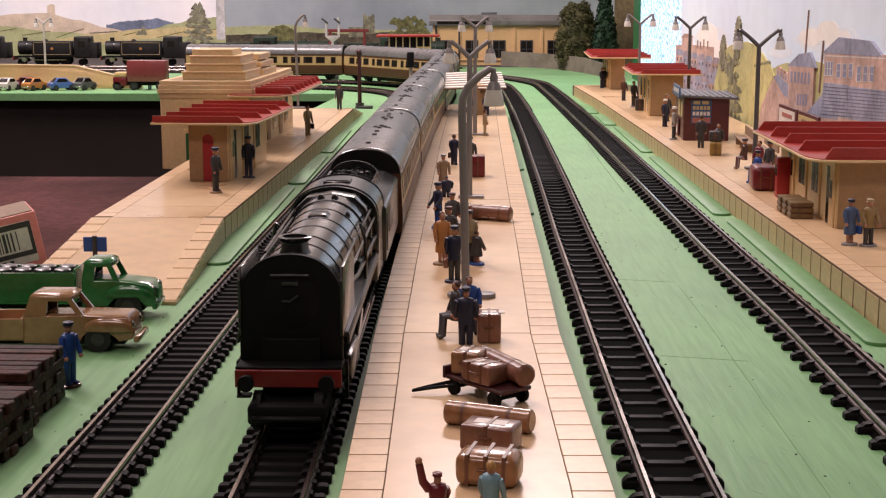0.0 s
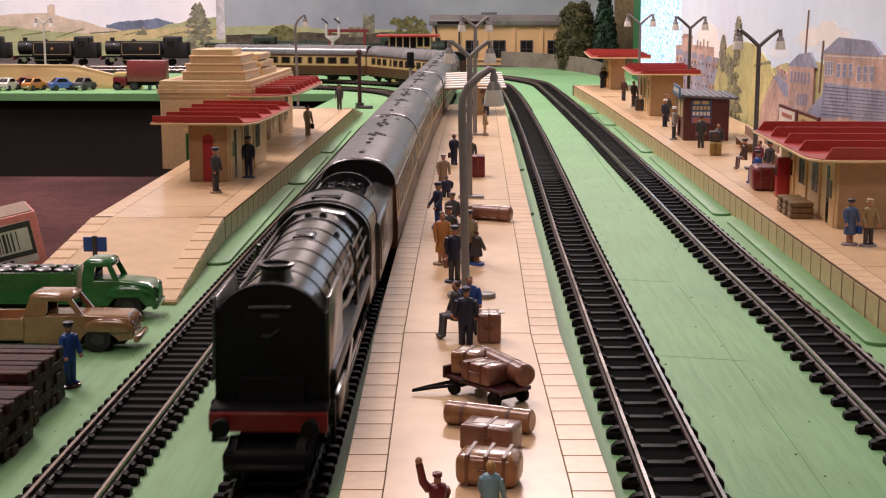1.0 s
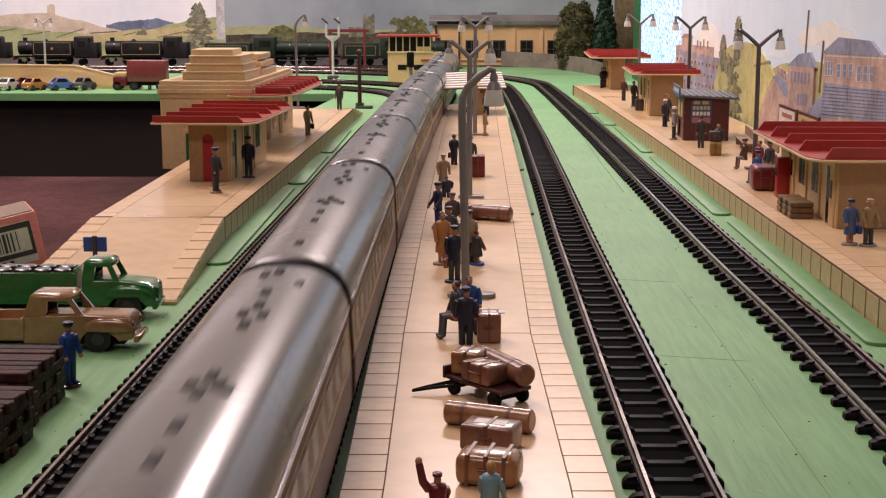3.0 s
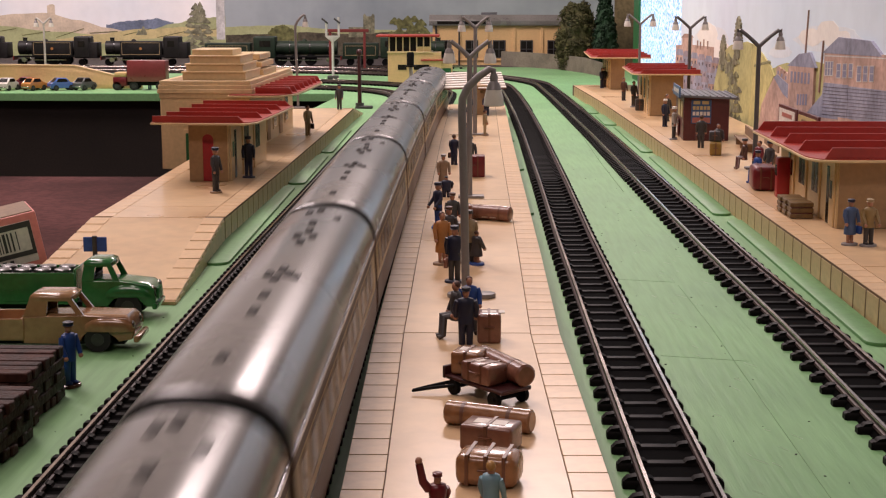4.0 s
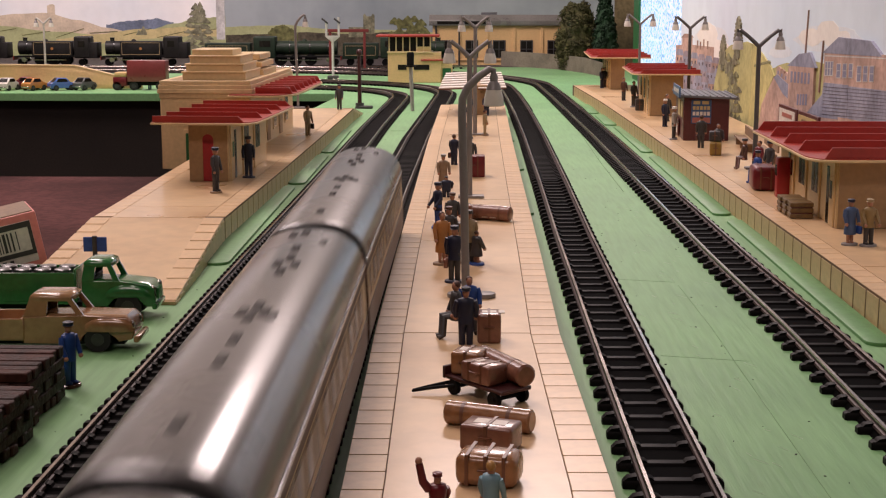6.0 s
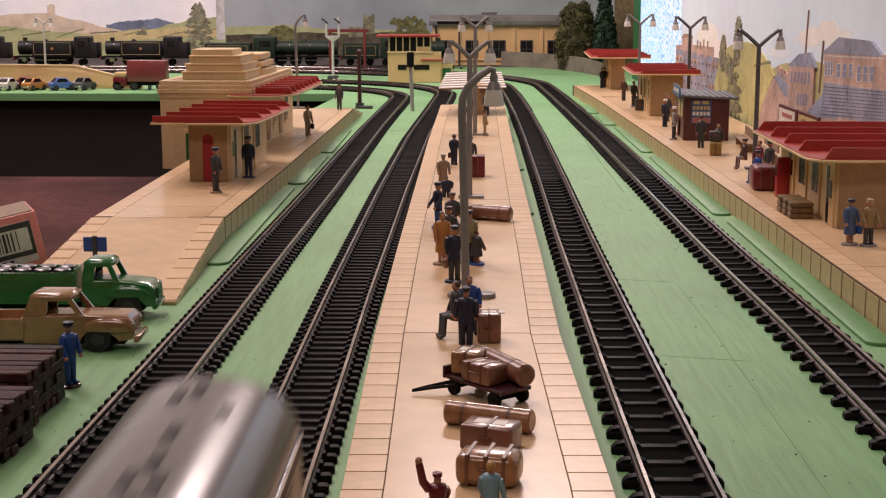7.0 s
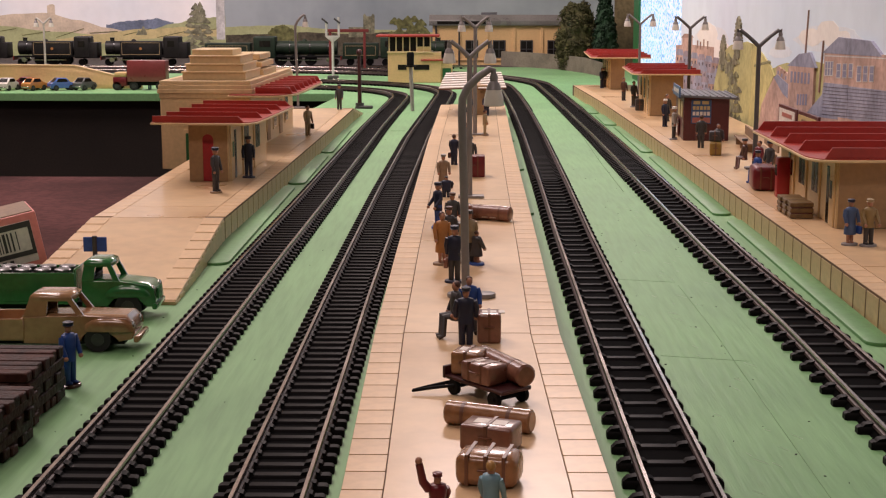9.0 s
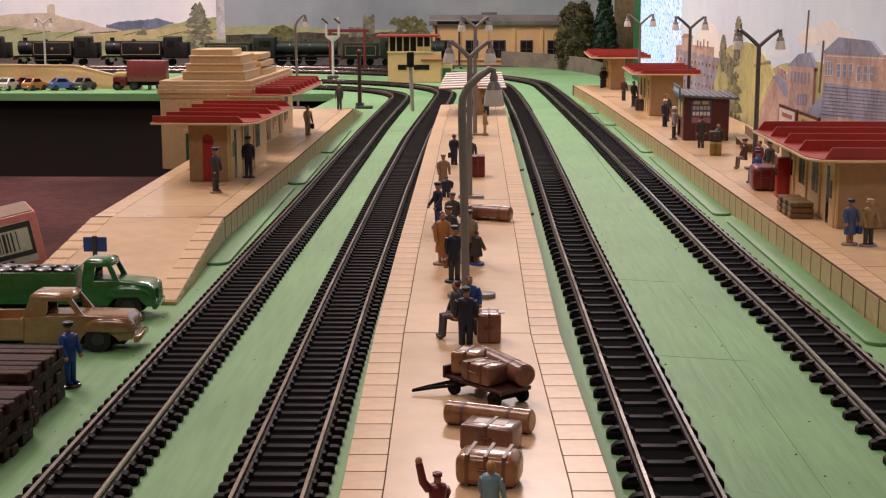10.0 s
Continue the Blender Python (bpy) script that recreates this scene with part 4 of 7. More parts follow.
rings(bm, [[(-3, -5, 33.2), (40, -5, 31.5), (40, -5, 33), (-3, -5, 34.8)], [(-3, 70, 33.2), (40, 70, 31.5), (40, 70, 33), (-3, 70, 34.8)]])
kr = part("roof", bm, KROOF, kk, "grey kiosk roof")
for i in range(9):
    bm = bmesh.new()
    x = -1 + i * 5
    zz = 34.75 - (x + 3) * 1.75 / 43
    box(bm, x - 0.5, x + 0.5, -4.8, 69.8, zz - 0.3, zz + 0.7)
    part("roof_batten", bm, KROOF, kr)
bm = bmesh.new()
box(bm, -4.2, -3.2, -4, 46, 32.5, 41, 0.2, 1)
sg = part("sign_board", bm, SIGNB, kk, "blue sign board with pale lettering")
for k, (a, b) in enumerate(((2, 9), (11, 17), (19, 27), (30, 38))):
    bm = bmesh.new()
    box(bm, -4.35, -4.15, a, b, 35.5, 38.5)
    part("sign_bar", bm, PAPER, sg)
rk = [PAPER, mat("blue_magazine", (0.14, 0.20, 0.34), 0.4), mat("red_magazine", (0.42, 0.15, 0.12), 0.4), mat("yellow_poster", (0.52, 0.40, 0.18), 0.45)]
bm = bmesh.new()
box(bm, 5.5, 20.5, -0.4, 0.1, 13, 31, 0.1, 1)
rack = part("magazine_rack", bm, SIGNB, kk, "blue magazine rack")
for c in range(2):
    bm = bmesh.new()
    box(bm, 7 + c * 6.5, 12 + c * 6.5, -0.7, -0.3, 27.6, 30.2)
    part("magazine", bm, rk[3], rack)
for r in range(2):
    for c in range(5):
        bm = bmesh.new()
        box(bm, 6.6 + c * 2.7, 8.6 + c * 2.7, -0.7, -0.3, 19.2 + r * 4.2, 22.0 + r * 4.2)
        part("magazine", bm, rk[3] if r else PAPER, rack)
bm = bmesh.new()
box(bm, 6.4, 19.8, -0.7, -0.3, 13.6, 17.6)
part("magazine", bm, rk[2], rack)
for k, (a, b) in enumerate(((6, 20), (26, 40))):
    bm = bmesh.new()
    box(bm, -0.5, 0.1, a, b, 17, 29)
    part("poster", bm, rk[3], kk, "yellow poster on the kiosk front")
bm = bmesh.new()
box(bm, -1.5, -0.6, 28, 56, 1, 14, 0.2, 1)
bb = part("notice_board", bm, MAROON, kk)
for a in (31, 44):
    bm = bmesh.new()
    box(bm, -1.7, -1.4, a, a + 9, 3, 12)
    part("notice", bm, PAPER, bb)

# hoarding with two posters behind the platform
hb = thing("poster_hoarding", "brown framed hoarding with two faded posters", "hoarding", 234, 1015, PZ, 0)
for k in (0, 1):
    bm = bmesh.new()
    box(bm, 0, 2, -k * 62, -k * 62 + 58, 0, 29, 0.3, 1)
    fr = part("frame", bm, MAROON, hb, "dark brown frame")
    bm = bmesh.new()
    box(bm, -0.4, 0.1, -k * 62 + 4, -k * 62 + 54, 4, 26.5)
    part("poster", bm, [PAPER, rk[3]][k], fr, ["pale printed poster", "yellowed poster"][k])
    for j in range(2):
        bm = bmesh.new()
        box(bm, -0.6, -0.35, -k * 62 + 12 + j * 4, -k * 62 + 44 - j * 6, 21 - j * 6, 24 - j * 6)
        part("print_bar", bm, [rk[2], TWINE][k], fr)


# ---- lamps ----
def shade_at(bm_post, lamp, x, z, size=1.0, tilt=0):
    bm = bmesh.new()
    lathe(bm, x, 0, [(1.0 * size, z + 5.5 * size), (1.4 * size, z + 4.2 * size), (1.2 * size, z + 3.0 * size), (1.9 * size, z + 2.2 * size), (2.6 * size, z + 0.2 * size)], 16)
    sh = part("lamp_cap", bm, GREY, lamp, "grey lamp cap")
    bm = bmesh.new()
    lathe(bm, x, 0, [(2.5 * size, z + 0.3 * size), (3.2 * size, z - 2.6 * size), (3.4 * size, z - 5.0 * size), (3.0 * size, z - 5.2 * size), (2.9 * size, z - 4.6 * size), (2.0 * size, z - 0.2 * size)], 20)
    part("lamp_shade", bm, WHITE, sh, "milky white lamp shade")


def lamp_double(x, y, top, arm, z0=PZ, r=1.5, paint=None, label="grey double-armed platform lamp with white shades", rz=0, size=1.0):
    lp = thing("platform_lamp", label, "street lamp", x, y, z0, rz, group="platform lamps")
    h = top - z0
    bm = bmesh.new()
    tube(bm, [(0, 0, 0.2), (0, 0, h * 0.5), (0, 0, h)], [r * 1.15, r, r * 0.95], 12)
    part("post", bm, paint or GREY, lp, "grey plastic post")
    bm = bmesh.new()
    prism(bm, [(-6, 0), (8, 0), (8, 1.5), (-6, 1.5)], -3.5, 3.5, "y", 0.5)
    part("base_plate", bm, paint or GREY, lp)
    for sx in (-1, 1):
        bm = bmesh.new()
        tube(bm, [(0, 0, h - 1.0), (sx * arm * 0.5, 0, h + arm * 0.38), (sx * arm * 0.92, 0, h + arm * 0.70), (sx * arm, 0, h + arm * 0.72), (sx * arm * 1.0, 0, h + arm * 0.55)], [r * 0.9, r * 0.8, r * 0.8, r * 0.75, r * 0.6], 10)
        part("arm", bm, paint or GREY, lp)
        shade_at(None, lp, sx * arm, h + arm * 0.55 - 5.0 * size, size)
    return lp


def lamp_single(x, y, top, arm, size=1.0, z0=PZ, r=1.5, label="grey swan-neck platform lamp with white shade", rz=0):
    lp = thing("platform_lamp", label, "street lamp", x, y, z0, rz, group="platform lamps")
    h = top - z0
    bm = bmesh.new()
    tube(bm, [(0, 0, 0.2), (-0.6, 0, h * 0.4), (-1.6, 0, h - 10), (-1.4, 0, h - 5), (0.4, 0, h - 1), (arm * 0.45, 0, h + 3.0), (arm * 0.85, 0, h + 5.6), (arm, 0, h + 5.2), (arm * 1.02, 0, h + 3.0)], [r, r, r, r, r, r * 0.9, r * 0.85, r * 0.75, r * 0.6], 12)
    part("post", bm, GREY, lp, "grey swan-neck post")
    bm = bmesh.new()
    pts = [(7 + 4 * math.cos(radians(a)), 4 * math.sin(radians(a))) for a in range(-90, 91, 30)] + [(-3 + 4 * math.cos(radians(a)), 4 * math.sin(radians(a))) for a in range(90, 271, 30)]
    prism(bm, pts, 0, 1.6, "z", 0.4)
    part("base_plate", bm, GREY, lp)
    shade_at(None, lp, arm * 1.02, h + 3.0 - 4.5 * size, size)
    return lp


lamp_single(0.2, 513, 90.0, 9.6, 1.08)
lamp_double(2.0, 773, 89.5, 11.0)
lamp_double(7.2, 1125, 97.0, 10.6, size=0.95)
lamp_double(183.5, 905, 90.8, 13.2, size=1.0, paint=DGREY, label="dark grey double-armed platform lamp with white shades")
lamp_double(203, 1310, 92.5, 13.4, size=1.0, paint=DGREY, label="dark grey double-armed platform lamp with white shades")
lamp_double(174.5, 1450, 93.2, 12.8, r=1.3, size=1.0)
lamp_single(-163, 1388, 97, 8.0, 0.95, r=1.2)


# ---- luggage ----
def case(x, y, z, w, d, h, rz, mt, straps=2, labels=1, name="suitcase", label="shiny brown strapped suitcase", group="luggage on the platform", bev=0.9):
    cs = thing(name, label, "luggage", x, y, z, rz, group=group)
    bm = bmesh.new()
    box(bm, -w / 2, w / 2, -d / 2, d / 2, 0, h, bev, 3)
    part("body", bm, mt, cs)
    for i in range(straps):
        xx = -w / 2 + w * (i + 0.7) / (straps + 0.4)
        bm = bmesh.new()
        for q in ((xx - 0.4, xx + 0.4, -d / 2 - 0.12, d / 2 + 0.12, h - 0.25, h + 0.14), (xx - 0.4, xx + 0.4, -d / 2 - 0.14, -d / 2 + 0.2, 0.6, h), (xx - 0.4, xx + 0.4, d / 2 - 0.2, d / 2 + 0.14, 0.6, h)):
            box(bm, *q)
        part("strap", bm, TWINE, cs, "dark strap")
    for i in range(labels):
        bm = bmesh.new()
        xx = -w * 0.3 + i * w * 0.35
        box(bm, xx, xx + w * 0.26, -d * 0.2, d * 0.22, h - 0.2, h + 0.1)
        part("paper_tag", bm, PAPER, cs, "white paper tag")
    bm = bmesh.new()
    tube(bm, [(-1.6, -d / 2 + 0.1, h * 0.55), (-1.3, -d / 2 - 0.7, h * 0.58), (1.3, -d / 2 - 0.7, h * 0.58), (1.6, -d / 2 + 0.1, h * 0.55)], 0.25, 6)
    part("handle", bm, TWINE, cs)
    return cs


def roll(x, y, z, r, L, rz, mt, tilt=0, label="brown rolled bale with pale paper tags"):
    ro = thing("rolled_bale", label, "luggage", x, y, z, rz, group="luggage on the platform")
    ro.matrix_basis = pose(x * MM, y * MM, z * MM, 0, tilt, rz)
    bm = bmesh.new()
    rings(bm, [[(xx, q * math.cos(6.2832 * i / 24), r + q * math.sin(6.2832 * i / 24)) for i in range(24)] for xx, q in ((-L / 2, r * 0.8), (-L / 2 + 0.5, r), (-L * 0.1, r * 1.02), (L / 2 - 0.5, r), (L / 2, r * 0.8))])
    part("body", bm, mt, ro)
    for f in (-0.28, 0.25):
        bm = bmesh.new()
        rings(bm, [[(L * f + dx, r * 1.035 * math.cos(6.2832 * i / 24), r + r * 1.035 * math.sin(6.2832 * i / 24)) for i in range(24)] for dx in (-0.5, 0.5)])
        part("strap", bm, TWINE, ro, "dark strap")
    for f in (-0.1, 0.1):
        bm = bmesh.new()
        loops = [[(L * f + dx, q * math.cos(a), r + q * math.sin(a)) for q, a in ((r, 3.6), (r * 1.05, 3.6), (r * 1.05, 4.4), (r, 4.4))] for dx in (-1.6, 1.6)]
        rings(bm, loops)
        part("paper_tag", bm, PAPER, ro, "white paper tag")
    return ro


# four-wheeled luggage barrow at the front
bw = thing("luggage_barrow", "dark red flat luggage barrow with drawbar, loaded with cases", "barrow", 6.2, 380, PZ, -50)
bm = bmesh.new()
box(bm, -12, 12, -5.5, 5.5, 4.0, 5.2, 0.3, 1)
part("bed", bm, BARROW_RED, bw, "dark red flat bed")
for sx in (-8.5, 8.5):
    bm = bmesh.new()
    cyl(bm, sx, -5, 2.2, 0.6, 10, "y", 8)
    ax = part("axle", bm, BLACKM, bw)
    for sy in (-5.6, 4.4):
        bm = bmesh.new()
        cyl(bm, sx, sy, 2.2, 2.2, 1.3, "y", 20)
        cyl(bm, sx, sy - 0.3, 2.2, 0.8, 1.9, "y", 10)
        part("wheel", bm, BLACKM, ax)
bm = bmesh.new()
box(bm, -13, -12, -5.5, 5.5, 4.0, 7.5, 0.2, 1)
part("headboard", bm, BARROW_RED, bw)
bm = bmesh.new()
tube(bm, [(-7, -4.5, 3.0), (-12, -9.5, 2.0), (-15.5, -14, 1.2), (-13.8, -9.8, 2.0), (-11, -3.5, 3.0)], 0.5, 8)
part("drawbar", bm, BLACKM, bw, "black drawbar")
case(1.2, 388, PZ + 5.2, 8.4, 9, 6.6, -18, LUGGAGE_T, 1, 1)
case(5.2, 378, PZ + 5.2, 11.5, 7.4, 5.6, -48, LUGGAGE, 2, 1)
roll(10.6, 383.5, PZ + 5.2, 3.1, 25, -62, LUGGAGE, label="shiny brown rolled bale lying on the barrow")
roll(6.2, 352, PZ, 3.1, 23.5, -22, LUGGAGE_T, label="tan rolled bale lying on the platform")
case(6.4, 336, PZ, 13.5, 9, 6.6, -20, LUGGAGE, 1, 2)
case(5.6, 311, PZ, 14.5, 10, 7.6, -13, LUGGAGE_T, 3, 0, "trunk", "tan strapped trunk with rounded lid", bev=2.2)
case(7.6, 446, PZ, 7.6, 9, 9.5, 0, LUGGAGE, 1, 3, "trunk", "glossy brown upright trunk with paper tags")
roll(12.6, 694, PZ, 3.7, 21, -24, LUGGAGE, label="brown rolled bale with white tags")
case(-3.4, 690, PZ + 3, 13, 9, 5.5, 5, LUGGAGE, 1, 0)
case(-1.4, 655, PZ, 11, 7, 5.0, 8, LUGGAGE_D, 1, 1)
case(4.2, 866, PZ, 15, 11, 13, 0, CRIMSON, 2, 1, "trunk", "large bright red trunk on the platform")
case(170, 812, PZ, 14, 22, 13.5, -4, CRIMSON, 2, 0, "trunk", "dark red rounded trunk beside seated figures", bev=2.5)
case(172.5, 985, PZ, 8, 8, 9, -8, mat("mustard_case", (0.26, 0.16, 0.03), 0.4), 1, 0, label="mustard yellow suitcase standing upright")
case(172.5, 990, PZ + 9.2, 7.5, 7, 7, -8, CHAR, 1, 0, label="black suitcase stacked on another")
case(166, 1370, PZ, 8, 9, 11, -5, CHAR, 1, 0, label="dark grey case beside the shelter")

# three slatted crates standing in a row before the building
OCHRE = mat("ochre_crate_wood", (0.19, 0.115, 0.04), 0.55, var=0.25, scale=120)
for k in range(3):
    cr = thing("slatted_crate", "ochre brown slatted wooden crate on the platform", "crate", 166.5 - k * 0.3, 705 + k * 10.5, PZ, -3, group="crates on the platform")
    bm = bmesh.new()
    box(bm, -5.2, 5.2, -4.4, 4.4, 0.1, 7.6, 0.2, 1)
    part("crate_core", bm, MAROON, cr)
    for i in range(3):
        bm = bmesh.new()
        box(bm, -5.7, 5.7, -4.9, 4.9, 0.3 + i * 2.8, 2.5 + i * 2.8, 0.3, 1)
        part("slat", bm, OCHRE, cr)
for yb in (960, 1030):
    bn = thing("platform_bench", "long tan wooden platform bench with back", "bench", 205, yb, PZ, -4, group="platform seats")
    for k, (xa, xb, za, zb) in enumerate(((-8, 0, 5.5, 6.6), (0, 1.2, 7.5, 14))):
        bm = bmesh.new()
        box(bm, xa, xb, -32, 32, za, zb, 0.2, 1)
        part(("seat", "backrest")[k], bm, TANBASE, bn)
    for yy in (-26, 0, 26):
        bm = bmesh.new()
        box(bm, -7, 0.6, yy - 0.7, yy + 0.7, 0, 5.6, 0.2, 1)
        part("leg", bm, TANBASE, bn)
# red upright vending machine
vm = thing("vending_machine", "tall red platform vending machine with rounded top", "vending machine", 174.0, 778, PZ, -2)
bm = bmesh.new()
box(bm, -4.2, 4.2, -4, 4, 0, 22, 1.0, 3)
part("cabinet", bm, PBOX, vm)
bm = bmesh.new()
box(bm, -4.5, -4.1, -2.6, 2.6, 12, 18, 0.2, 1)
part("front_glass", bm, WINDOW, vm)


# ---- painted figures: plain moulded shapes ----
def figure(x, y, z, rz, coat, legs, hair=BROWN, h=23.0, hat=None, skirt=False, seated=False, bag=None, base=None, arm=12, label="painted model figure standing on the platform", slim=1.0, wave=False):
    mats = [coat, legs, FLESH, hat or hair, base or CHAR, bag or CHAR]
    bm = bmesh.new()
    marks = [0]
    def done(i):
        bm.faces.ensure_lookup_table()
        for f in bm.faces[marks[0]:]:
            f.material_index = i
        marks[0] = len(bm.faces)
    k = h / 23.0
    off = 0.0
    if base:
        rings(bm, [oval(0, 0, zz, 3.9 * q, 3.0 * q, 16) for zz, q in ((0, 1), (0.8, 1), (1.0, 0.93))])
        done(4)
        off = 1.0
    if seated:
        hip = 6.5
        for sx in (-1, 1):
            tube(bm, [(sx * 1.2, 0.5, hip + 1), (sx * 1.3, -4.2, hip + 0.8), (sx * 1.3, -4.6, 1.2), (sx * 1.4, -6.2, 0.7)], [1.5, 1.3, 1.0, 0.9], 8)
        done(1)
        top = hip
    elif skirt:
        for sx in (-1, 1):
            tube(bm, [(sx * 0.9, 0, off), (sx * 0.9, 0, off + 6 * k)], [0.7, 0.9], 8)
            ball(bm, sx * 0.9, -0.6, off + 0.4, 0.8, 0.8, 1.4, 0.6, 8, 5)
        done(2)
        rings(bm, [oval(0, 0, off + zz * k, rx * slim, ry, 14) for zz, rx, ry in ((4.6, 2.9, 2.4), (7, 2.8, 2.3), (11, 2.2, 1.8), (12, 2.0, 1.6))])
        done(0)
        top = off + 11 * k
    else:
        for sx in (-1, 1):
            tube(bm, [(sx * 1.25, 0.1, off), (sx * 1.2, 0, off + 5.5 * k), (sx * 1.0, 0, off + 11.5 * k)], [1.0, 1.15, 1.5], 8)
            ball(bm, sx * 1.3, -0.8, off + 0.5, 1.0, 0.9, 1.6, 0.6, 8, 5)
        done(1)
        top = off + 9.2 * k
    tz = off + 19.0 * k if not seated else top + 9
    n0 = top - 0.6
    rings(bm, [oval(0, 0, n0 + (tz - n0) * f, rx * slim, ry, 14) for f, rx, ry in ((0, 2.5, 1.9), (0.3, 2.35, 1.75), (0.55, 2.55, 1.8), (0.8, 2.9, 1.8), (0.94, 2.5, 1.5), (1.0, 1.1, 1.0))])
    for sx in (-1, 1):
        if wave and sx > 0:
            tube(bm, [(2.6 * slim, 0, tz - 1.2), (4.4 * slim, 0, tz + 0.6), (5.6 * slim, 0, tz + 4.6)], [1.0, 0.9, 0.8], 8)
            continue
        tube(bm, [(sx * 2.6 * slim, 0, tz - 1.2), (sx * 3.3 * slim, -0.3, tz - 4.4 * k), (sx * 3.2 * slim, -1.0 - arm * 0.06, tz - 8.2 * k)], [1.0 * slim, 0.95 * slim, 0.75 * slim], 8)
    done(0)
    for sx in (-1, 1):
        if wave and sx > 0:
            ball(bm, 5.7 * slim, 0, tz + 5.2, 0.8, u=8, v=6)
        else:
            ball(bm, sx * 3.2 * slim, -1.2 - arm * 0.06, tz - 8.9 * k, 0.8, u=8, v=6)
    ball(bm, 0, -0.1, tz + 1.75 * k, 1.55 * k, 0.9, 1.0, 1.2, 12, 8)
    tube(bm, [(0, 0, tz - 0.4), (0, 0, tz + 0.8)], 0.8, 8)
    done(2)
    if hat:
        rings(bm, [oval(0, -0.15, tz + zz * k, r * k, r * 1.1 * k, 14) for zz, r in ((2.5, 1.6), (2.7, 2.0), (2.9, 1.75), (3.9, 1.9), (4.2, 1.3))])
    else:
        ball(bm, 0, 0.25, tz + 2.3 * k, 1.6 * k, 0.95, 1.0, 1.0, 12, 8)
    done(3)
    if bag:
        box(bm, 2.4, 4.0, -3.6, 1.6, tz - 14 * k, tz - 10 * k, 0.3, 1)
        done(5)
    ob = new("model_figure", mesh_of(bm, "model_figure", mats, 50))
    ob.matrix_basis = pose(x * MM, y * MM, z * MM, 0, 0, rz)
    return tagged(ob, label, "figurine", "painted model figures")


F_ = figure
F_(0.2, 441, PZ, 180, NAVY, NAVY, hat=NAVY, h=18.5, label="figure in navy uniform and cap beside a trunk")
F_(-3.0, 450, PZ, -75, CHAR, CHAR, h=19.4, seated=True, label="seated figure in dark suit beside the trunk")
F_(1.3, 459, PZ, 10, BLUE, CHAR, h=17.6, seated=True, label="seated figure with brown hair and blue jacket")
F_(-4.2, 540, PZ, 170, NAVY, CHAR, hat=NAVY, h=21.1, bag=LUGGAGE, base=NAVY, label="figure in navy coat and cap carrying a brown suitcase")
F_(-9.6, 577, PZ, 20, ORANGE, BEIGE, skirt=True, h=21.1, base=TANBASE, label="figure in long orange coat on a tan base")
F_(-7.0, 596, PZ, 160, CHAR, CHAR, hat=BROWN, h=20.2, base=TANBASE, label="figure in dark coat standing among others")
F_(1.4, 580, PZ, 200, BEIGE, CHAR, hat=CHAR, h=21.1, base=TANBASE, label="figure in beige raincoat and dark hat")
F_(4.6, 577, PZ, 120, CHAR, FLESH, skirt=True, h=13.2, base=BLUE, label="small child figure in grey dress")
F_(-13.0, 668, PZ, -60, NAVY, BLUE, hat=NAVY, h=21.1, base=BLUE, arm=40, label="porter figure in navy uniform leaning forward")
F_(-6.2, 652, PZ, 30, CHAR, CHAR, hat=BROWN, h=19.4, label="figure in dark jacket beside stacked cases")
F_(-12.8, 812, PZ, 15, TANBASE, CHAR, hat=GREY, skirt=True, h=19.4, label="figure in brown coat and grey hat")
F_(-10.5, 775, PZ, 190, NAVY, NAVY, hat=NAVY, h=11.4, label="crouching figure in navy uniform")
F_(-7.5, 925, PZ, 150, NAVY, NAVY, h=20.2, bag=LUGGAGE_D, label="figure in dark suit carrying a bag")
F_(3.0, 905, PZ, 20, CHAR, CHAR, hat=CHAR, h=20.2, label="figure in charcoal suit near the red trunk")
F_(0.8, 1010, PZ, 60, BROWN, CHAR, h=20.2, label="figure in brown jacket on the island platform")
F_(-2.0, 1230, PZ, 60, CHAR, CHAR, hat=BROWN, h=20.2, label="dark figure by the island shelter")
F_(4.0, 1300, PZ, 60, NAVY, NAVY, hat=BROWN, h=20.2, label="dark figure by the island shelter")
F_(15.0, 1122, PZ, 90, BEIGE, BEIGE, h=19.4, base=TANBASE, label="figure in beige coat near the island shelter")
F_(19.0, 1310, PZ, 0, NAVY, NAVY, h=20.2, label="figure in dark coat behind the shelter")
F_(-5.6, 281, PZ, 200, CRIMSON, CRIMSON, hat=CRIMSON, h=12.5, arm=10, slim=0.72, wave=True, label="small figure in crimson waving an arm")
F_(5.4, 279, PZ, 160, mat("pale_blue_paint", (0.2, 0.35, 0.42), 0.5), CHAR, hair=mat("fair_hair", (0.5, 0.27, 0.08), 0.5), h=16, slim=0.72, skirt=True, label="small figure with fair hair and pale blue dress")
# side platform by the ticket office
F_(-139.7, 790, PZ, 60, CHAR, CHAR, hat=NAVY, h=24.5, base=TANBASE, label="figure in grey suit and cap by the ticket office")
F_(-131.4, 857, PZ, 10, NAVY, NAVY, hat=NAVY, h=24, base=NAVY, label="figure in navy greatcoat by the ticket office")
F_(-124.3, 1120, PZ, 40, BEIGE, BEIGE, h=24, bag=CHAR, label="figure in khaki coat holding a dark bag")
F_(-122, 1378, PZ, 0, CHAR, CHAR, hat=CHAR, h=24, arm=40, label="dark figure at the platform end")
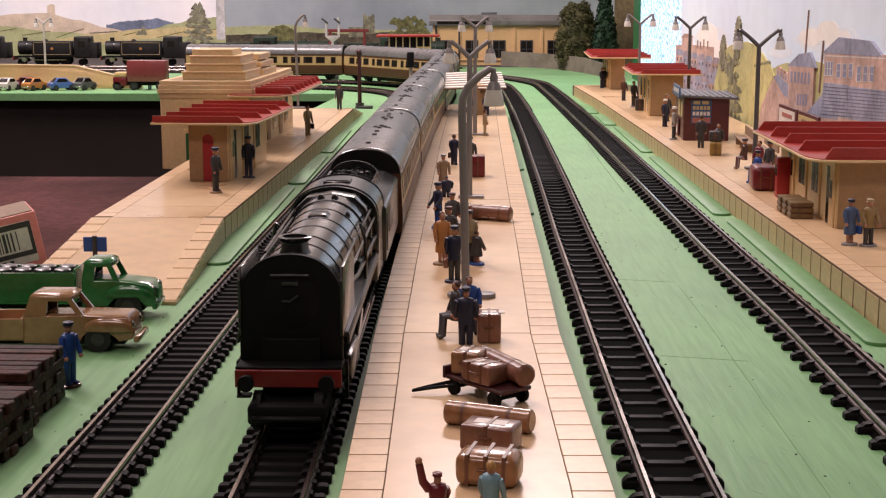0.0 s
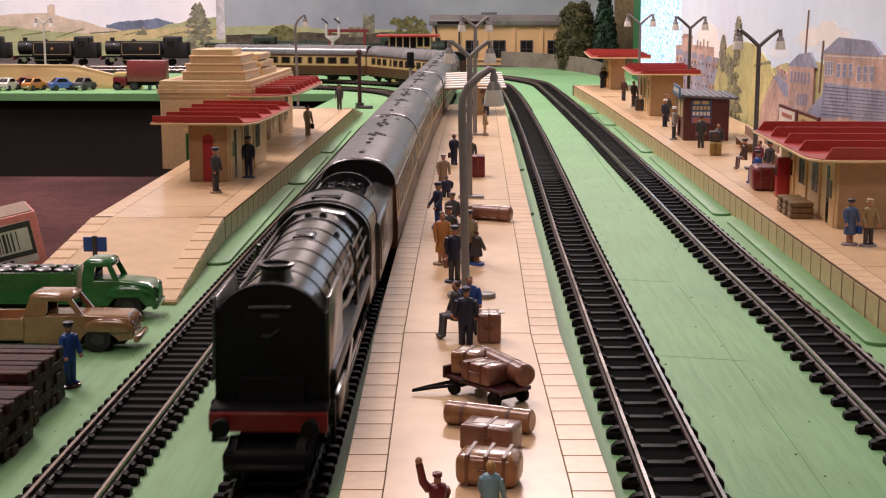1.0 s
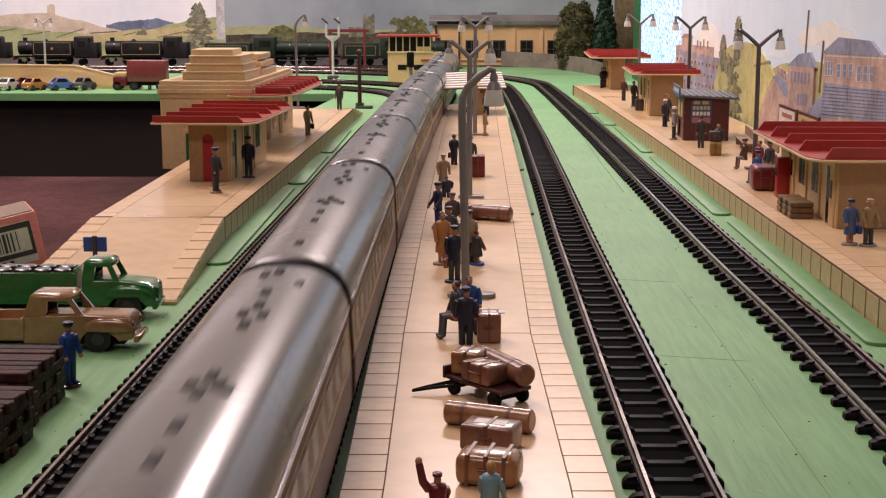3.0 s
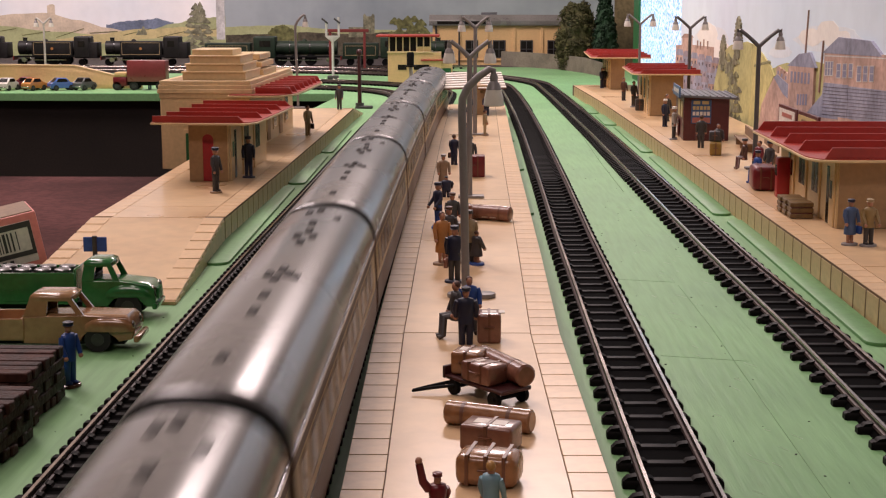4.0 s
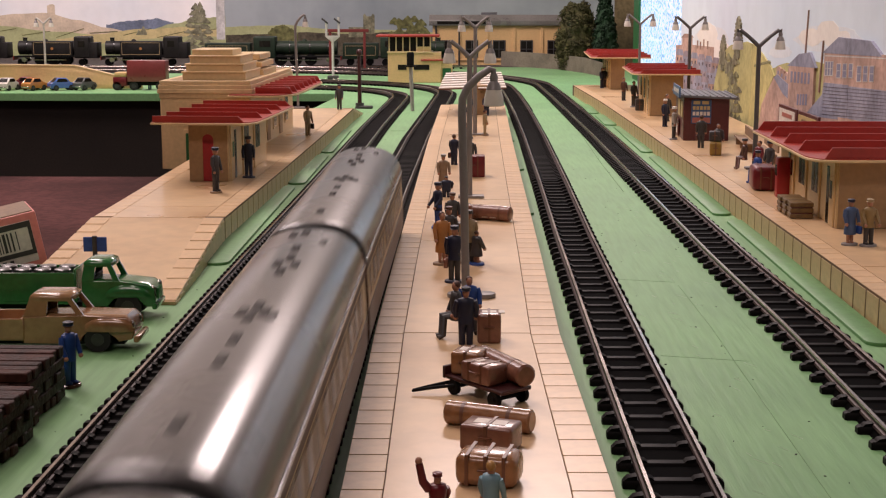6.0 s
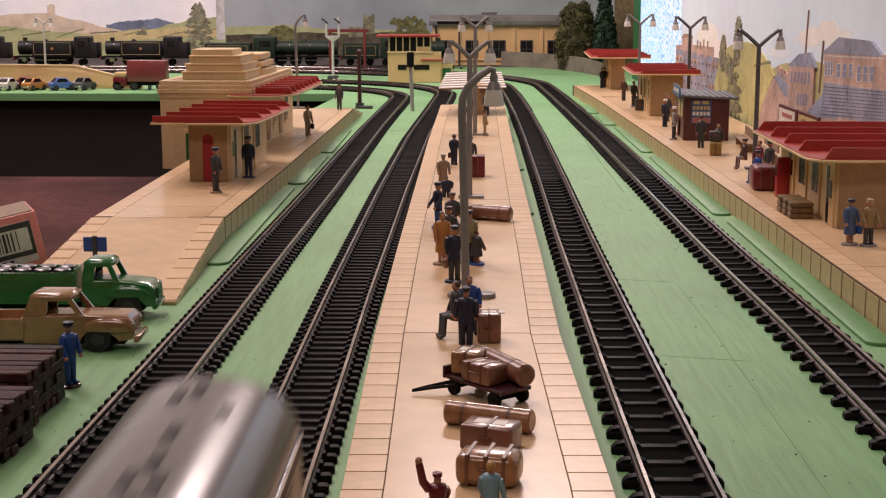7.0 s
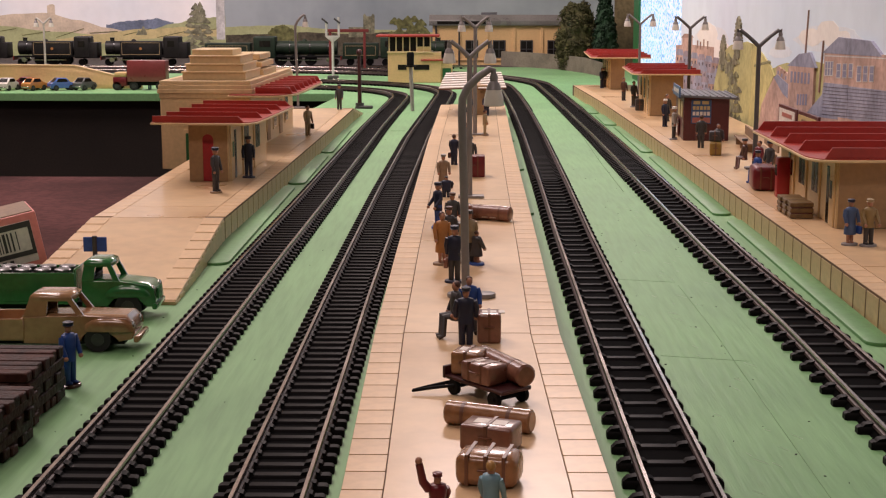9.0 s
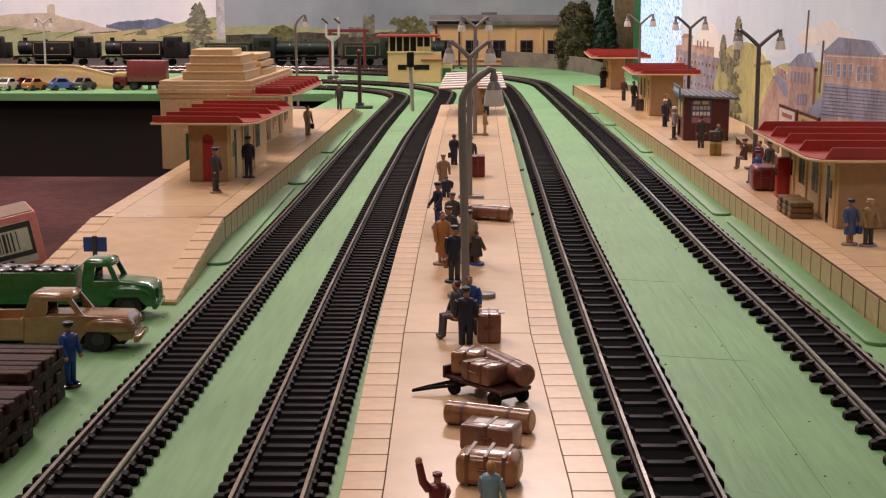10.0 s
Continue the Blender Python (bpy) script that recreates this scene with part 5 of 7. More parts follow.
# long side platform
F_(170.2, 626, PZ, 20, mat("denim_blue_paint", (0.06, 0.10, 0.20), 0.5), BLUE, hat=NAVY, h=19.5, skirt=True, bag=BLUE, base=GREY, label="figure in blue coat and skirt with a handbag")
F_(177.6, 623, PZ, 10, mat("khaki_paint", (0.26, 0.17, 0.06), 0.5), CHAR, hat=BEIGE, h=20, base=GREY, arm=40, label="figure in khaki coat and pale hat")
F_(171.5, 836, PZ, -70, BLUE, BLUE, hat=NAVY, h=22, seated=True, label="seated figure in bright blue")
F_(180.5, 846, PZ, -60, CHAR, CHAR, hat=NAVY, h=23, base=GREY, label="figure in dark coat and cap")
F_(178.6, 868, PZ, -60, CRIMSON, FLESH, h=21, skirt=True, base=GREY, label="figure in red dress")
F_(177, 905, PZ, -80, BROWN, LUGGAGE_D, hat=CHAR, h=22, seated=True, label="seated figure in brown jacket")
F_(175.9, 995, PZ, 10, CHAR, CHAR, h=21, label="figure in dark suit behind stacked cases")
F_(170.0, 1032, PZ, 170, CHAR, CHAR, h=24, bag=LUGGAGE_D, label="figure in charcoal overcoat seen from behind")
F_(159.0, 1092, PZ, 60, mat("grey_white_paint", (0.4, 0.36, 0.32), 0.5), CHAR, hat=PAPER, h=24, base=GREY, label="figure in pale jacket and white cap at the kiosk")
F_(167, 1200, PZ, 30, NAVY, NAVY, hat=PAPER, h=23, label="figure in naval uniform")
F_(175.8, 1251, PZ, 30, CHAR, CHAR, h=24, label="figure in charcoal suit")
F_(172.5, 1352, PZ, 30, NAVY, NAVY, h=24, arm=60, label="figure in navy uniform with bent arms")
F_(165, 1410, PZ, 30, CHAR, CHAR, h=25, base=GREY, bag=CHAR, label="figure in charcoal coat holding a bag")
F_(165, 1500, PZ, 30, BROWN, CHAR, h=24, label="figure in brown coat by the shelter")
F_(161, 1700, PZ, 30, NAVY, NAVY, h=24, label="dark figure by the far shelter")
F_(165, 1712, PZ, 30, CHAR, CHAR, h=24, label="dark figure by the far shelter")
# yard
F_(-124.6, 434, 0, 60, BLUE, BLUE, hat=NAVY, h=20, base=LUGGAGE_D, label="figure in blue overalls standing on the green yard")

# ---- yard vehicles ----
LGREEN = mat("lorry_green_enamel", (0.03, 0.17, 0.045), 0.22, var=0.15, scale=60, coat=0.6)
PTAN = mat("pickup_tan_enamel", (0.36, 0.205, 0.095), 0.22, var=0.15, scale=60, coat=0.6, dirt=(0.24, 0.11, 0.05))
BEDOR = mat("pickup_bed_orange", (0.38, 0.15, 0.04), 0.4)
TYRE = mat("tyre_rubber", (0.012, 0.012, 0.012), 0.7)
CHROME = mat("polished_metal", (0.6, 0.58, 0.55), 0.2, 1.0, var=0.1, scale=80)
PINK = mat("salmon_pink_card", (0.78, 0.27, 0.23), 0.5, var=0.12, scale=20)


def add_wheels(veh, xs, half, r, mt=TYRE):
    for x in xs:
        for sy in (-1, 1):
            bm = bmesh.new()
            cyl(bm, x, sy * half - (0.0 if sy < 0 else 2.2), r, r, 2.2, "y", 22)
            w = part("wheel", bm, mt, veh, "black tyre")
            bm = bmesh.new()
            cyl(bm, x, sy * half - 0.25 if sy < 0 else sy * half - 0.05, r, r * 0.5, 0.3, "y", 16)
            part("hub", bm, GREYP, w)


def profile_body(bm, pts, half, top_inset=1.2, z_in=9.0, bev=0.8):
    """A body from its side outline (x, z), pulled in above a waist line."""
    loops = []
    for y, ins in ((-half, 1), (-half * 0.6, 0), (half * 0.6, 0), (half, 1)):
        lp = []
        for x, z in pts:
            k = top_inset * max(0.0, (z - z_in) / 10.0) if ins else 0.0
            yy = y + (k if y < 0 else -k) * (1 if ins else 0)
            lp.append((x, yy, z - (0.35 if ins and z > z_in else 0)))
        loops.append(lp)
    rings(bm, loops)
    bmesh.ops.bevel(bm, geom=[e for e in bm.edges if abs(e.verts[0].co.y - e.verts[1].co.y) < 2.0], offset=bev, segments=2, affect="EDGES", profile=0.5)


def greenhouse(veh, paint, xa0, xa1, xb1, xb0, half, zw, zr, quarter):
    """Cab top of a die-cast toy: rounded roof on pillars, with open windows and a solid rear."""
    top = half * 0.84
    bm = bmesh.new()
    loops = []
    for z, g in ((zr - 2.7, -0.1), (zr - 1.6, -0.25), (zr - 0.7, 0.2), (zr, 1.4), (zr + 0.2, 3.0)):
        q = [(xa1 - g, -top + g), (xa1 + 0.6 - g, 0), (xa1 - g, top - g), ((xa1 + xb1) / 2, top + 0.15 - g), (xb1 + g, top - g), (xb1 - 0.4 + g, 0), (xb1 + g, -top + g), ((xa1 + xb1) / 2, -top - 0.15 + g)]
        loops.append([(x, y, z) for x, y in q])
    rings(bm, loops)
    rf = part("cab_roof", bm, paint, veh, "rounded cab roof", sharp=60)
    for sy in (-1, 1):
        bm = bmesh.new()
        rings(bm, [[(xa0 - 2.2, sy * (half - 0.4), zw - 0.4), (xa0 + 0.2, sy * (half - 0.6), zw - 0.4), (xa0 + 0.2, sy * (half - 1.6), zw - 0.4), (xa0 - 2.2, sy * (half - 1.5), zw - 0.4)],
                   [(xa1 - 2.0, sy * top, zr - 1.4), (xa1 - 0.1, sy * (top - 0.1), zr - 1.4), (xa1 - 0.1, sy * (top - 1.1), zr - 1.4), (xa1 - 2.0, sy * (top - 0.9), zr - 1.4)]])
        part("windscreen_pillar", bm, paint, rf)
        bm = bmesh.new()
        rings(bm, [[(xb0, sy * (half - 0.3), zw - 0.4), (xb0 + quarter, sy * (half - 0.4), zw - 0.4), (xb0 + quarter, sy * (half - 1.4), zw - 0.4), (xb0, sy * (half - 1.4), zw - 0.4)],
                   [(xb1, sy * top, zr - 1.4), (xb0 + quarter + 0.8, sy * top, zr - 1.4), (xb0 + quarter + 0.8, sy * (top - 1.0), zr - 1.4), (xb1, sy * (top - 1.0), zr - 1.4)]])
        part("rear_quarter", bm, paint, rf)
    bm = bmesh.new()
    rings(bm, [[(xb0, -half + 0.6, zw - 0.4), (xb0 + 1, -half + 0.6, zw - 0.4), (xb0 + 1, half - 0.6, zw - 0.4), (xb0, half - 0.6, zw - 0.4)],
               [(xb1, -top + 0.2, zr - 1.4), (xb1 + 1, -top + 0.2, zr - 1.4), (xb1 + 1, top - 0.2, zr - 1.4), (xb1, top - 0.2, zr - 1.4)]])
    part("cab_back", bm, paint, rf)
    bm = bmesh.new()
    box(bm, xb0 + 1.2, xb0 + 5, -half + 1.4, half - 1.4, zw - 0.2, zw + 1.6, 0.4, 1)
    part("cab_seat", bm, BLACKM, veh)


# green lorry with milk churns, front towards +x
lr = thing("toy_lorry", "glossy green toy lorry carrying silver milk churns", "lorry", -117.5, 535, 0, 0)
bm = bmesh.new()
profile_body(bm, [(-1, 5), (0, 7), (-0.5, 11.5), (-3, 13.8), (-14, 15.0), (-28, 15.2), (-28, 5), (-18, 5), (-16, 8.5), (-11, 9.5), (-6.5, 8.5), (-4, 5)], 7.6, 1.3, 12, 0.5)
part("cab", bm, LGREEN, lr, "glossy green rounded cab")
for sy in (-1, 1):
    bm = bmesh.new()
    rings(bm, [oval(-10.5, sy * 7.6, z, rx, ry, 16) for z, rx, ry in ((8.8, 8.8, 1.2), (10.2, 8.4, 1.7), (12.2, 6.4, 1.3), (13.2, 2.6, 0.4))])
    part("wing", bm, LGREEN, lr, "green front wing")
    bm = bmesh.new()
    ball(bm, -1.2, sy * 5.5, 11.5, 1.5, 0.7)
    part("headlight", bm, CHROME, lr)
greenhouse(lr, LGREEN, -13.8, -16.8, -26.8, -28, 7.6, 15.0, 22.6, 4.6)
for k in range(5):
    bm = bmesh.new()
    box(bm, -0.3, 0.5, -3.2 + k * 1.4, -2.4 + k * 1.4, 7.2, 11.5, 0.15, 1)
    part("grille_bar", bm, LGREEN, lr)
bm = bmesh.new()
box(bm, -1.4, 0.5, -8.0, 8.0, 4.0, 6.4, 0.6, 2)
part("bumper", bm, LGREEN, lr)
bm = bmesh.new()
box(bm, -100, -5, -5, 5, 3.5, 6, 0.3, 1)
part("chassis", bm, BLACKM, lr)
bm = bmesh.new()
for q in ((-96, -30, -8.5, 8.5, 6, 7.2), (-96, -30, -8.8, -8, 7, 18), (-96, -30, 8, 8.8, 7, 18), (-30.6, -29.6, -8.5, 8.5, 7, 19.5), (-96.5, -95.5, -8.5, 8.5, 7, 18)):
    box(bm, *q, 0.25, 1)
part("load_bed", bm, LGREEN, lr, "green slatted load bed")
for z in (11, 14.5):
    bm = bmesh.new()
    box(bm, -96, -30, -9.1, -8.7, z, z + 0.5)
    part("bed_rail", bm, LGREEN, lr)
add_wheels(lr, (-10.5, -72), 8.4, 5.0)
CHURN = mat("dull_churn_metal", (0.22, 0.21, 0.21), 0.35, 0.7, var=0.2, scale=120)
for i in range(5):
    for j in (0, 1):
        ch = thing("milk_churn", "silver milk churn with dark band on the lorry", "churn", -117.5 - 36 - i * 7.6, 531.5 + j * 7.2, 7.4, 0, group="milk churns")
        bm = bmesh.new()
        lathe(bm, 0, 0, [(3.0, 0), (3.1, 0.4), (3.1, 8.4), (2.9, 9.4), (2.5, 10.2)], 18)
        part("body", bm, CHURN, ch)
        bm = bmesh.new()
        lathe(bm, 0, 0, [(3.15, 10.1), (3.25, 10.6), (3.2, 11.4), (2.8, 11.7)], 18)
        part("lid", bm, CHURN, ch)

# tan pickup in front of it
pk = thing("toy_pickup", "worn tan toy pickup truck with open bed", "pickup", -114.5, 486, 0, 0)
bm = bmesh.new()
profile_body(bm, [(-0.8, 4.5), (0, 6.5), (-0.8, 11), (-2.5, 13.0), (-17.5, 13.4), (-38.5, 13.2), (-38.5, 3), (-19, 2.6), (-17.5, 7), (-12.5, 8.8), (-7.5, 7), (-5.5, 3.6)], 7.8, 1.4, 11, 0.6)
part("cab", bm, PTAN, pk, "tan cab with rounded roof")
for sy in (-1, 1):
    bm = bmesh.new()
    rings(bm, [oval(-8.5, sy * 7.9, z, rx, ry, 18) for z, rx, ry in ((7.5, 8.6, 1.0), (10, 8.2, 1.5), (11.6, 6.0, 1.0), (12.2, 3, 0.3))])
    part("wing", bm, PTAN, pk, "tan front wing")
    bm = bmesh.new()
    ball(bm, -0.9, sy * 5.6, 9.6, 1.5, 0.6)
    part("headlight", bm, CHROME, pk)
greenhouse(pk, PTAN, -17.2, -21.6, -35.8, -38.3, 7.8, 13.2, 20.9, 8.0)
bm = bmesh.new()
box(bm, -0.2, 1.8, -8.2, 8.2, 3.4, 5.8, 0.7, 2)
part("bumper", bm, PTAN, pk, "worn tan bumper")
bm = bmesh.new()
for q in ((-76, -38, -8, 8, 4, 5), (-76, -38, -8.2, -7.2, 4.5, 12), (-76, -38, 7.2, 8.2, 4.5, 12), (-76.5, -75.5, -8, 8, 4.5, 12)):
    box(bm, *q, 0.3, 1)
bd = part("load_bed", bm, PTAN, pk, "tan open load bed")
bm = bmesh.new()
box(bm, -75, -39, -7, 7, 5.0, 5.6)
box(bm, -39.3, -38.7, -7, 7, 5, 12)
part("bed_liner", bm, BEDOR, bd, "orange bed floor")
bm = bmesh.new()
box(bm, -74, -4, -5, 5, 2.2, 4.4)
part("chassis", bm, BLACKM, pk)
add_wheels(pk, (-12.5, -57), 8.3, 4.6)

# small trims of height
for toy, low in ((lr, 1.02), (pk, 0.97)):
    for ob in toy.children_recursive:
        ob.data.transform(Matrix.Diagonal((1, 1, low, 1)))

# stacks of dark brown sleepers
STACK = mat("dark_brown_timber", (0.060, 0.020, 0.014), 0.6, var=0.45, scale=140, fine=420, bump=1.0, rand=0.35, spec=0.2, dirt=(0.022, 0.008, 0.006))


def timber_stack(x, y, w, d, h, rz):
    st = thing("timber_stack", "stack of rough dark brown timbers on the green yard", "timber stack", x, y, 0, rz, group="timber stacks")
    rnd = random.Random(int(x * 7 + y))
    rows, n = 5, 7
    hh = h / rows
    for r in range(rows):
        for i in range(n):
            bm = bmesh.new()
            a = -d / 2 + d * i / n
            if r % 2 == 0:
                box(bm, -w / 2 + rnd.uniform(-1, 1), w / 2 + rnd.uniform(-1, 1), a + 0.05, a + d / n - 0.05, r * hh, (r + 1) * hh + rnd.uniform(-0.4, 0.3), 0.35, 1)
            else:
                b = -w / 2 + w * i / n
                box(bm, b + 0.05, b + w / n - 0.05, -d / 2 + rnd.uniform(-1, 1), d / 2 + rnd.uniform(-1, 1), r * hh, (r + 1) * hh - 0.05, 0.35, 1)
            part("timber", bm, STACK, st)
    bm = bmesh.new()
    box(bm, -w / 2 + 1.4, w / 2 - 1.4, -d / 2 + 1.4, d / 2 - 1.4, 0.1, h - 0.6)
    part("stack_core", bm, STACK, st, "dark timbers inside the stack")
    return st


timber_stack(-143.5, 408, 40, 32, 16, -2)
timber_stack(-141.5, 367, 40, 32, 15, -3)

# pink carton leaning in the well behind the board's edge, with a printed label near its top
pb = thing("card_box", "salmon pink cardboard carton with a printed barcode label, leaning", "box")
pb.matrix_basis = pose(-188.3 * MM, 660.6 * MM, -48.0 * MM, 0, -11, 24)
bm = bmesh.new()
box(bm, -62, 0, 0, 34, 0, 72, 0.6, 2)
part("carton", bm, PINK, pb, "salmon pink card")
bm = bmesh.new()
box(bm, -61, -1, 1, 33, 71.9, 72.5, 0.2, 1)
part("carton_lid", bm, TANBASE, pb, "plain brown top flap")
bm = bmesh.new()
box(bm, -58, -3.5, -0.25, 0.1, 49, 68.5)
lb = part("printed_label", bm, PAPER, pb, "white printed label")
for z0, z1 in ((52.4, 54.6), (65.6, 68.3)):
    bm = bmesh.new()
    box(bm, -58, -3.6, -0.4, -0.2, z0, z1)
    part("label_rule", bm, CHAR, lb, "dark printed band")
bm = bmesh.new()
box(bm, -5.2, -3.6, -0.4, -0.2, 54.6, 65.6)
part("label_rule", bm, CHAR, lb)
rnd = random.Random(11)
xx = -56.0
while xx < -10:
    w = rnd.choice((0.5, 0.8, 1.3))
    bm = bmesh.new()
    box(bm, xx, xx + w, -0.4, -0.2, 55.6, 64.6)
    part("label_bar", bm, CHAR, lb)
    xx += w + rnd.choice((0.7, 1.0, 1.6))
for i in range(12):
    bm = bmesh.new()
    box(bm, -54 + i * 3.4, -52.2 + i * 3.4, -0.4, -0.2, 49.8, 51.6)
    part("label_mark", bm, CHAR, lb)

# blue station sign at the ramp
sn = thing("station_sign", "small blue two-winged sign on a dark post", "sign", -160.5, 606, 0, 0)
bm = bmesh.new()
cyl(bm, 0, 0, 0, 1.1, 19.0, "z", 12)
part("post", bm, CHAR, sn)
for x0, x1 in ((-4.9, -1.0), (1.0, 5.2)):
    bm = bmesh.new()
    box(bm, x0, x1, -0.5, 0.5, 12.2, 18.6, 0.2, 1)
    part("sign_wing", bm, BLUE, sn, "blue enamel wing")

# ---- far shelf ----
SHCREAM = mat("cream_ramp_card", (0.66, 0.45, 0.20), 0.5, var=0.1)
rw = thing("retaining_wall", "cream card retaining wall sloping down to the shelf", "wall", 0, 1872, 0)
bm = bmesh.new()
prism(bm, [(-900, 0), (-425, 0), (-425, 8), (-512, 29), (-600, 30), (-900, 30)], 0, 8, "y", 0.4)
part("wall", bm, SHCREAM, rw)
bm = bmesh.new()
prism(bm, [(-900, 30), (-600, 30), (-512, 29), (-425, 8), (-425, 9.5), (-512, 30.6), (-600, 31.6), (-900, 31.6)], -0.6, 8.6, "y")
part("coping", bm, WALLC, rw, "pale coping strip")
hs = thing("goods_office", "cream goods office at the edge of the shelf", "building", -640, 1830, 0)
bm = bmesh.new()
box(bm, -60, 0, 0, 40, 0, 44, 0.4, 1)
part("wall", bm, SHCREAM, hs)
bm = bmesh.new()
rings(bm, [[(-64, -4, 44), (14, -4, 52), (14, -4, 53.5), (-64, -4, 45.5)], [(-64, 44, 44), (14, 44, 52), (14, 44, 53.5), (-64, 44, 45.5)]])
part("roof", bm, PAPER, hs, "pale sloping roof")
bm = bmesh.new()
box(bm, -10, -4, -0.4, 0.2, 22, 34)
part("window", bm, DOORG, hs)


def toy_car(x, y, rz, mt, label, length=40):
    cr = thing("toy_car", label, "car", x, y, 0, rz, group="toy cars on the shelf")
    s = length / 40
    bm = bmesh.new()
    profile_body(bm, [(-20 * s, 3), (20 * s, 3), (20.5 * s, 7), (18 * s, 9.6), (10 * s, 10.6), (5 * s, 16), (-8 * s, 16.5), (-15 * s, 11), (-20 * s, 9)], 8.0, 1.8, 9, 0.7)
    part("body", bm, mt, cr)
    for sy in (-1, 1):
        bm = bmesh.new()
        prism(bm, [(-11 * s, 10.9), (7.5 * s, 10.9), (4 * s, 15.0), (-7.5 * s, 15.3)], sy * 7.2 - 0.3, sy * 7.2 + 0.3, "y")
        part("side_window", bm, WINDOW, cr)
    for xa, xb in ((10.2 * s, 5.6 * s), (-14.6 * s, -9.0 * s)):
        bm = bmesh.new()
        q = 0.5 if xa > 0 else -0.5
        rings(bm, [[(xa, -6, 10.9), (xa, 6, 10.9), (xa + q, 6, 10.9), (xa + q, -6, 10.9)], [(xb, -5, 15.6), (xb, 5, 15.6), (xb + q, 5, 15.6), (xb + q, -5, 15.6)]])
        part("windscreen", bm, WINDOW, cr)
    for xa in (20.2 * s, -21.4 * s):
        bm = bmesh.new()
        box(bm, xa, xa + 1.2, -7.5, 7.5, 4, 5.6, 0.3, 1)
        part("bumper", bm, CHROME, cr)
    add_wheels(cr, (-12 * s, 12 * s), 8.0, 3.6)
    return cr


toy_car(-590, 1838, 78, mat("white_car_enamel", (0.65, 0.6, 0.55), 0.25, coat=0.5), "white toy saloon parked on the shelf", 34)
toy_car(-556, 1838, 60, mat("orange_car_enamel", (0.50, 0.20, 0.05), 0.25, coat=0.5), "orange toy car parked on the shelf", 31)
toy_car(-521, 1840, 35, mat("blue_car_enamel", (0.07, 0.14, 0.42), 0.25, coat=0.5), "blue toy saloon parked on the shelf", 34)
toy_car(-493, 1846, 60, mat("grey_car_enamel", (0.10, 0.10, 0.10), 0.25, coat=0.5), "dark grey toy car parked on the shelf", 28)
toy_car(-570, 1858, 0, CRIMSON, "dark red toy car behind the others", 36)
bx = thing("box_lorry", "maroon toy box lorry with cream cab top", "lorry", -388, 1850, 0, 0)
VAN = mat("maroon_van_enamel", (0.24, 0.05, 0.05), 0.3, var=0.12, coat=0.4)
bm = bmesh.new()
box(bm, -48, 2, -11, 11, 11, 38, 0.8, 2)
part("box_body", bm, VAN, bx, "maroon box body")
bm = bmesh.new()
box(bm, -67, -49, -10, 10, 5, 17, 1.8, 2)
part("cab", bm, CRIMSON, bx, "dark red cab")
bm = bmesh.new()
box(bm, -65, -49, -9.5, 9.5, 16.8, 23, 1.8, 2)
part("cab_top", bm, SHCREAM, bx, "cream cab top")
bm = bmesh.new()
box(bm, -66, -2, -7, 7, 6, 12.2)
part("chassis", bm, BLACKM, bx)
add_wheels(bx, (-62, -40, -6), 10, 5.5)
figure(-412, 1862, 0, 30, BLUE, BLUE, h=24, label="figure in blue overalls beside the box lorry")
# raised edge of the far shelf
bm = bmesh.new()
box(bm, -2290, -153.2, 1779, 1790, -8.9, 0.25, 0.4, 1)
slab("shelf_edge", bm, GREEN_D, "green painted edge of the far shelf", "edge")


# ---- engines standing at the back ----
ENG_G = mat("dark_green_engine", (0.016, 0.030, 0.017), 0.5, var=0.25, scale=60, spec=0.25)


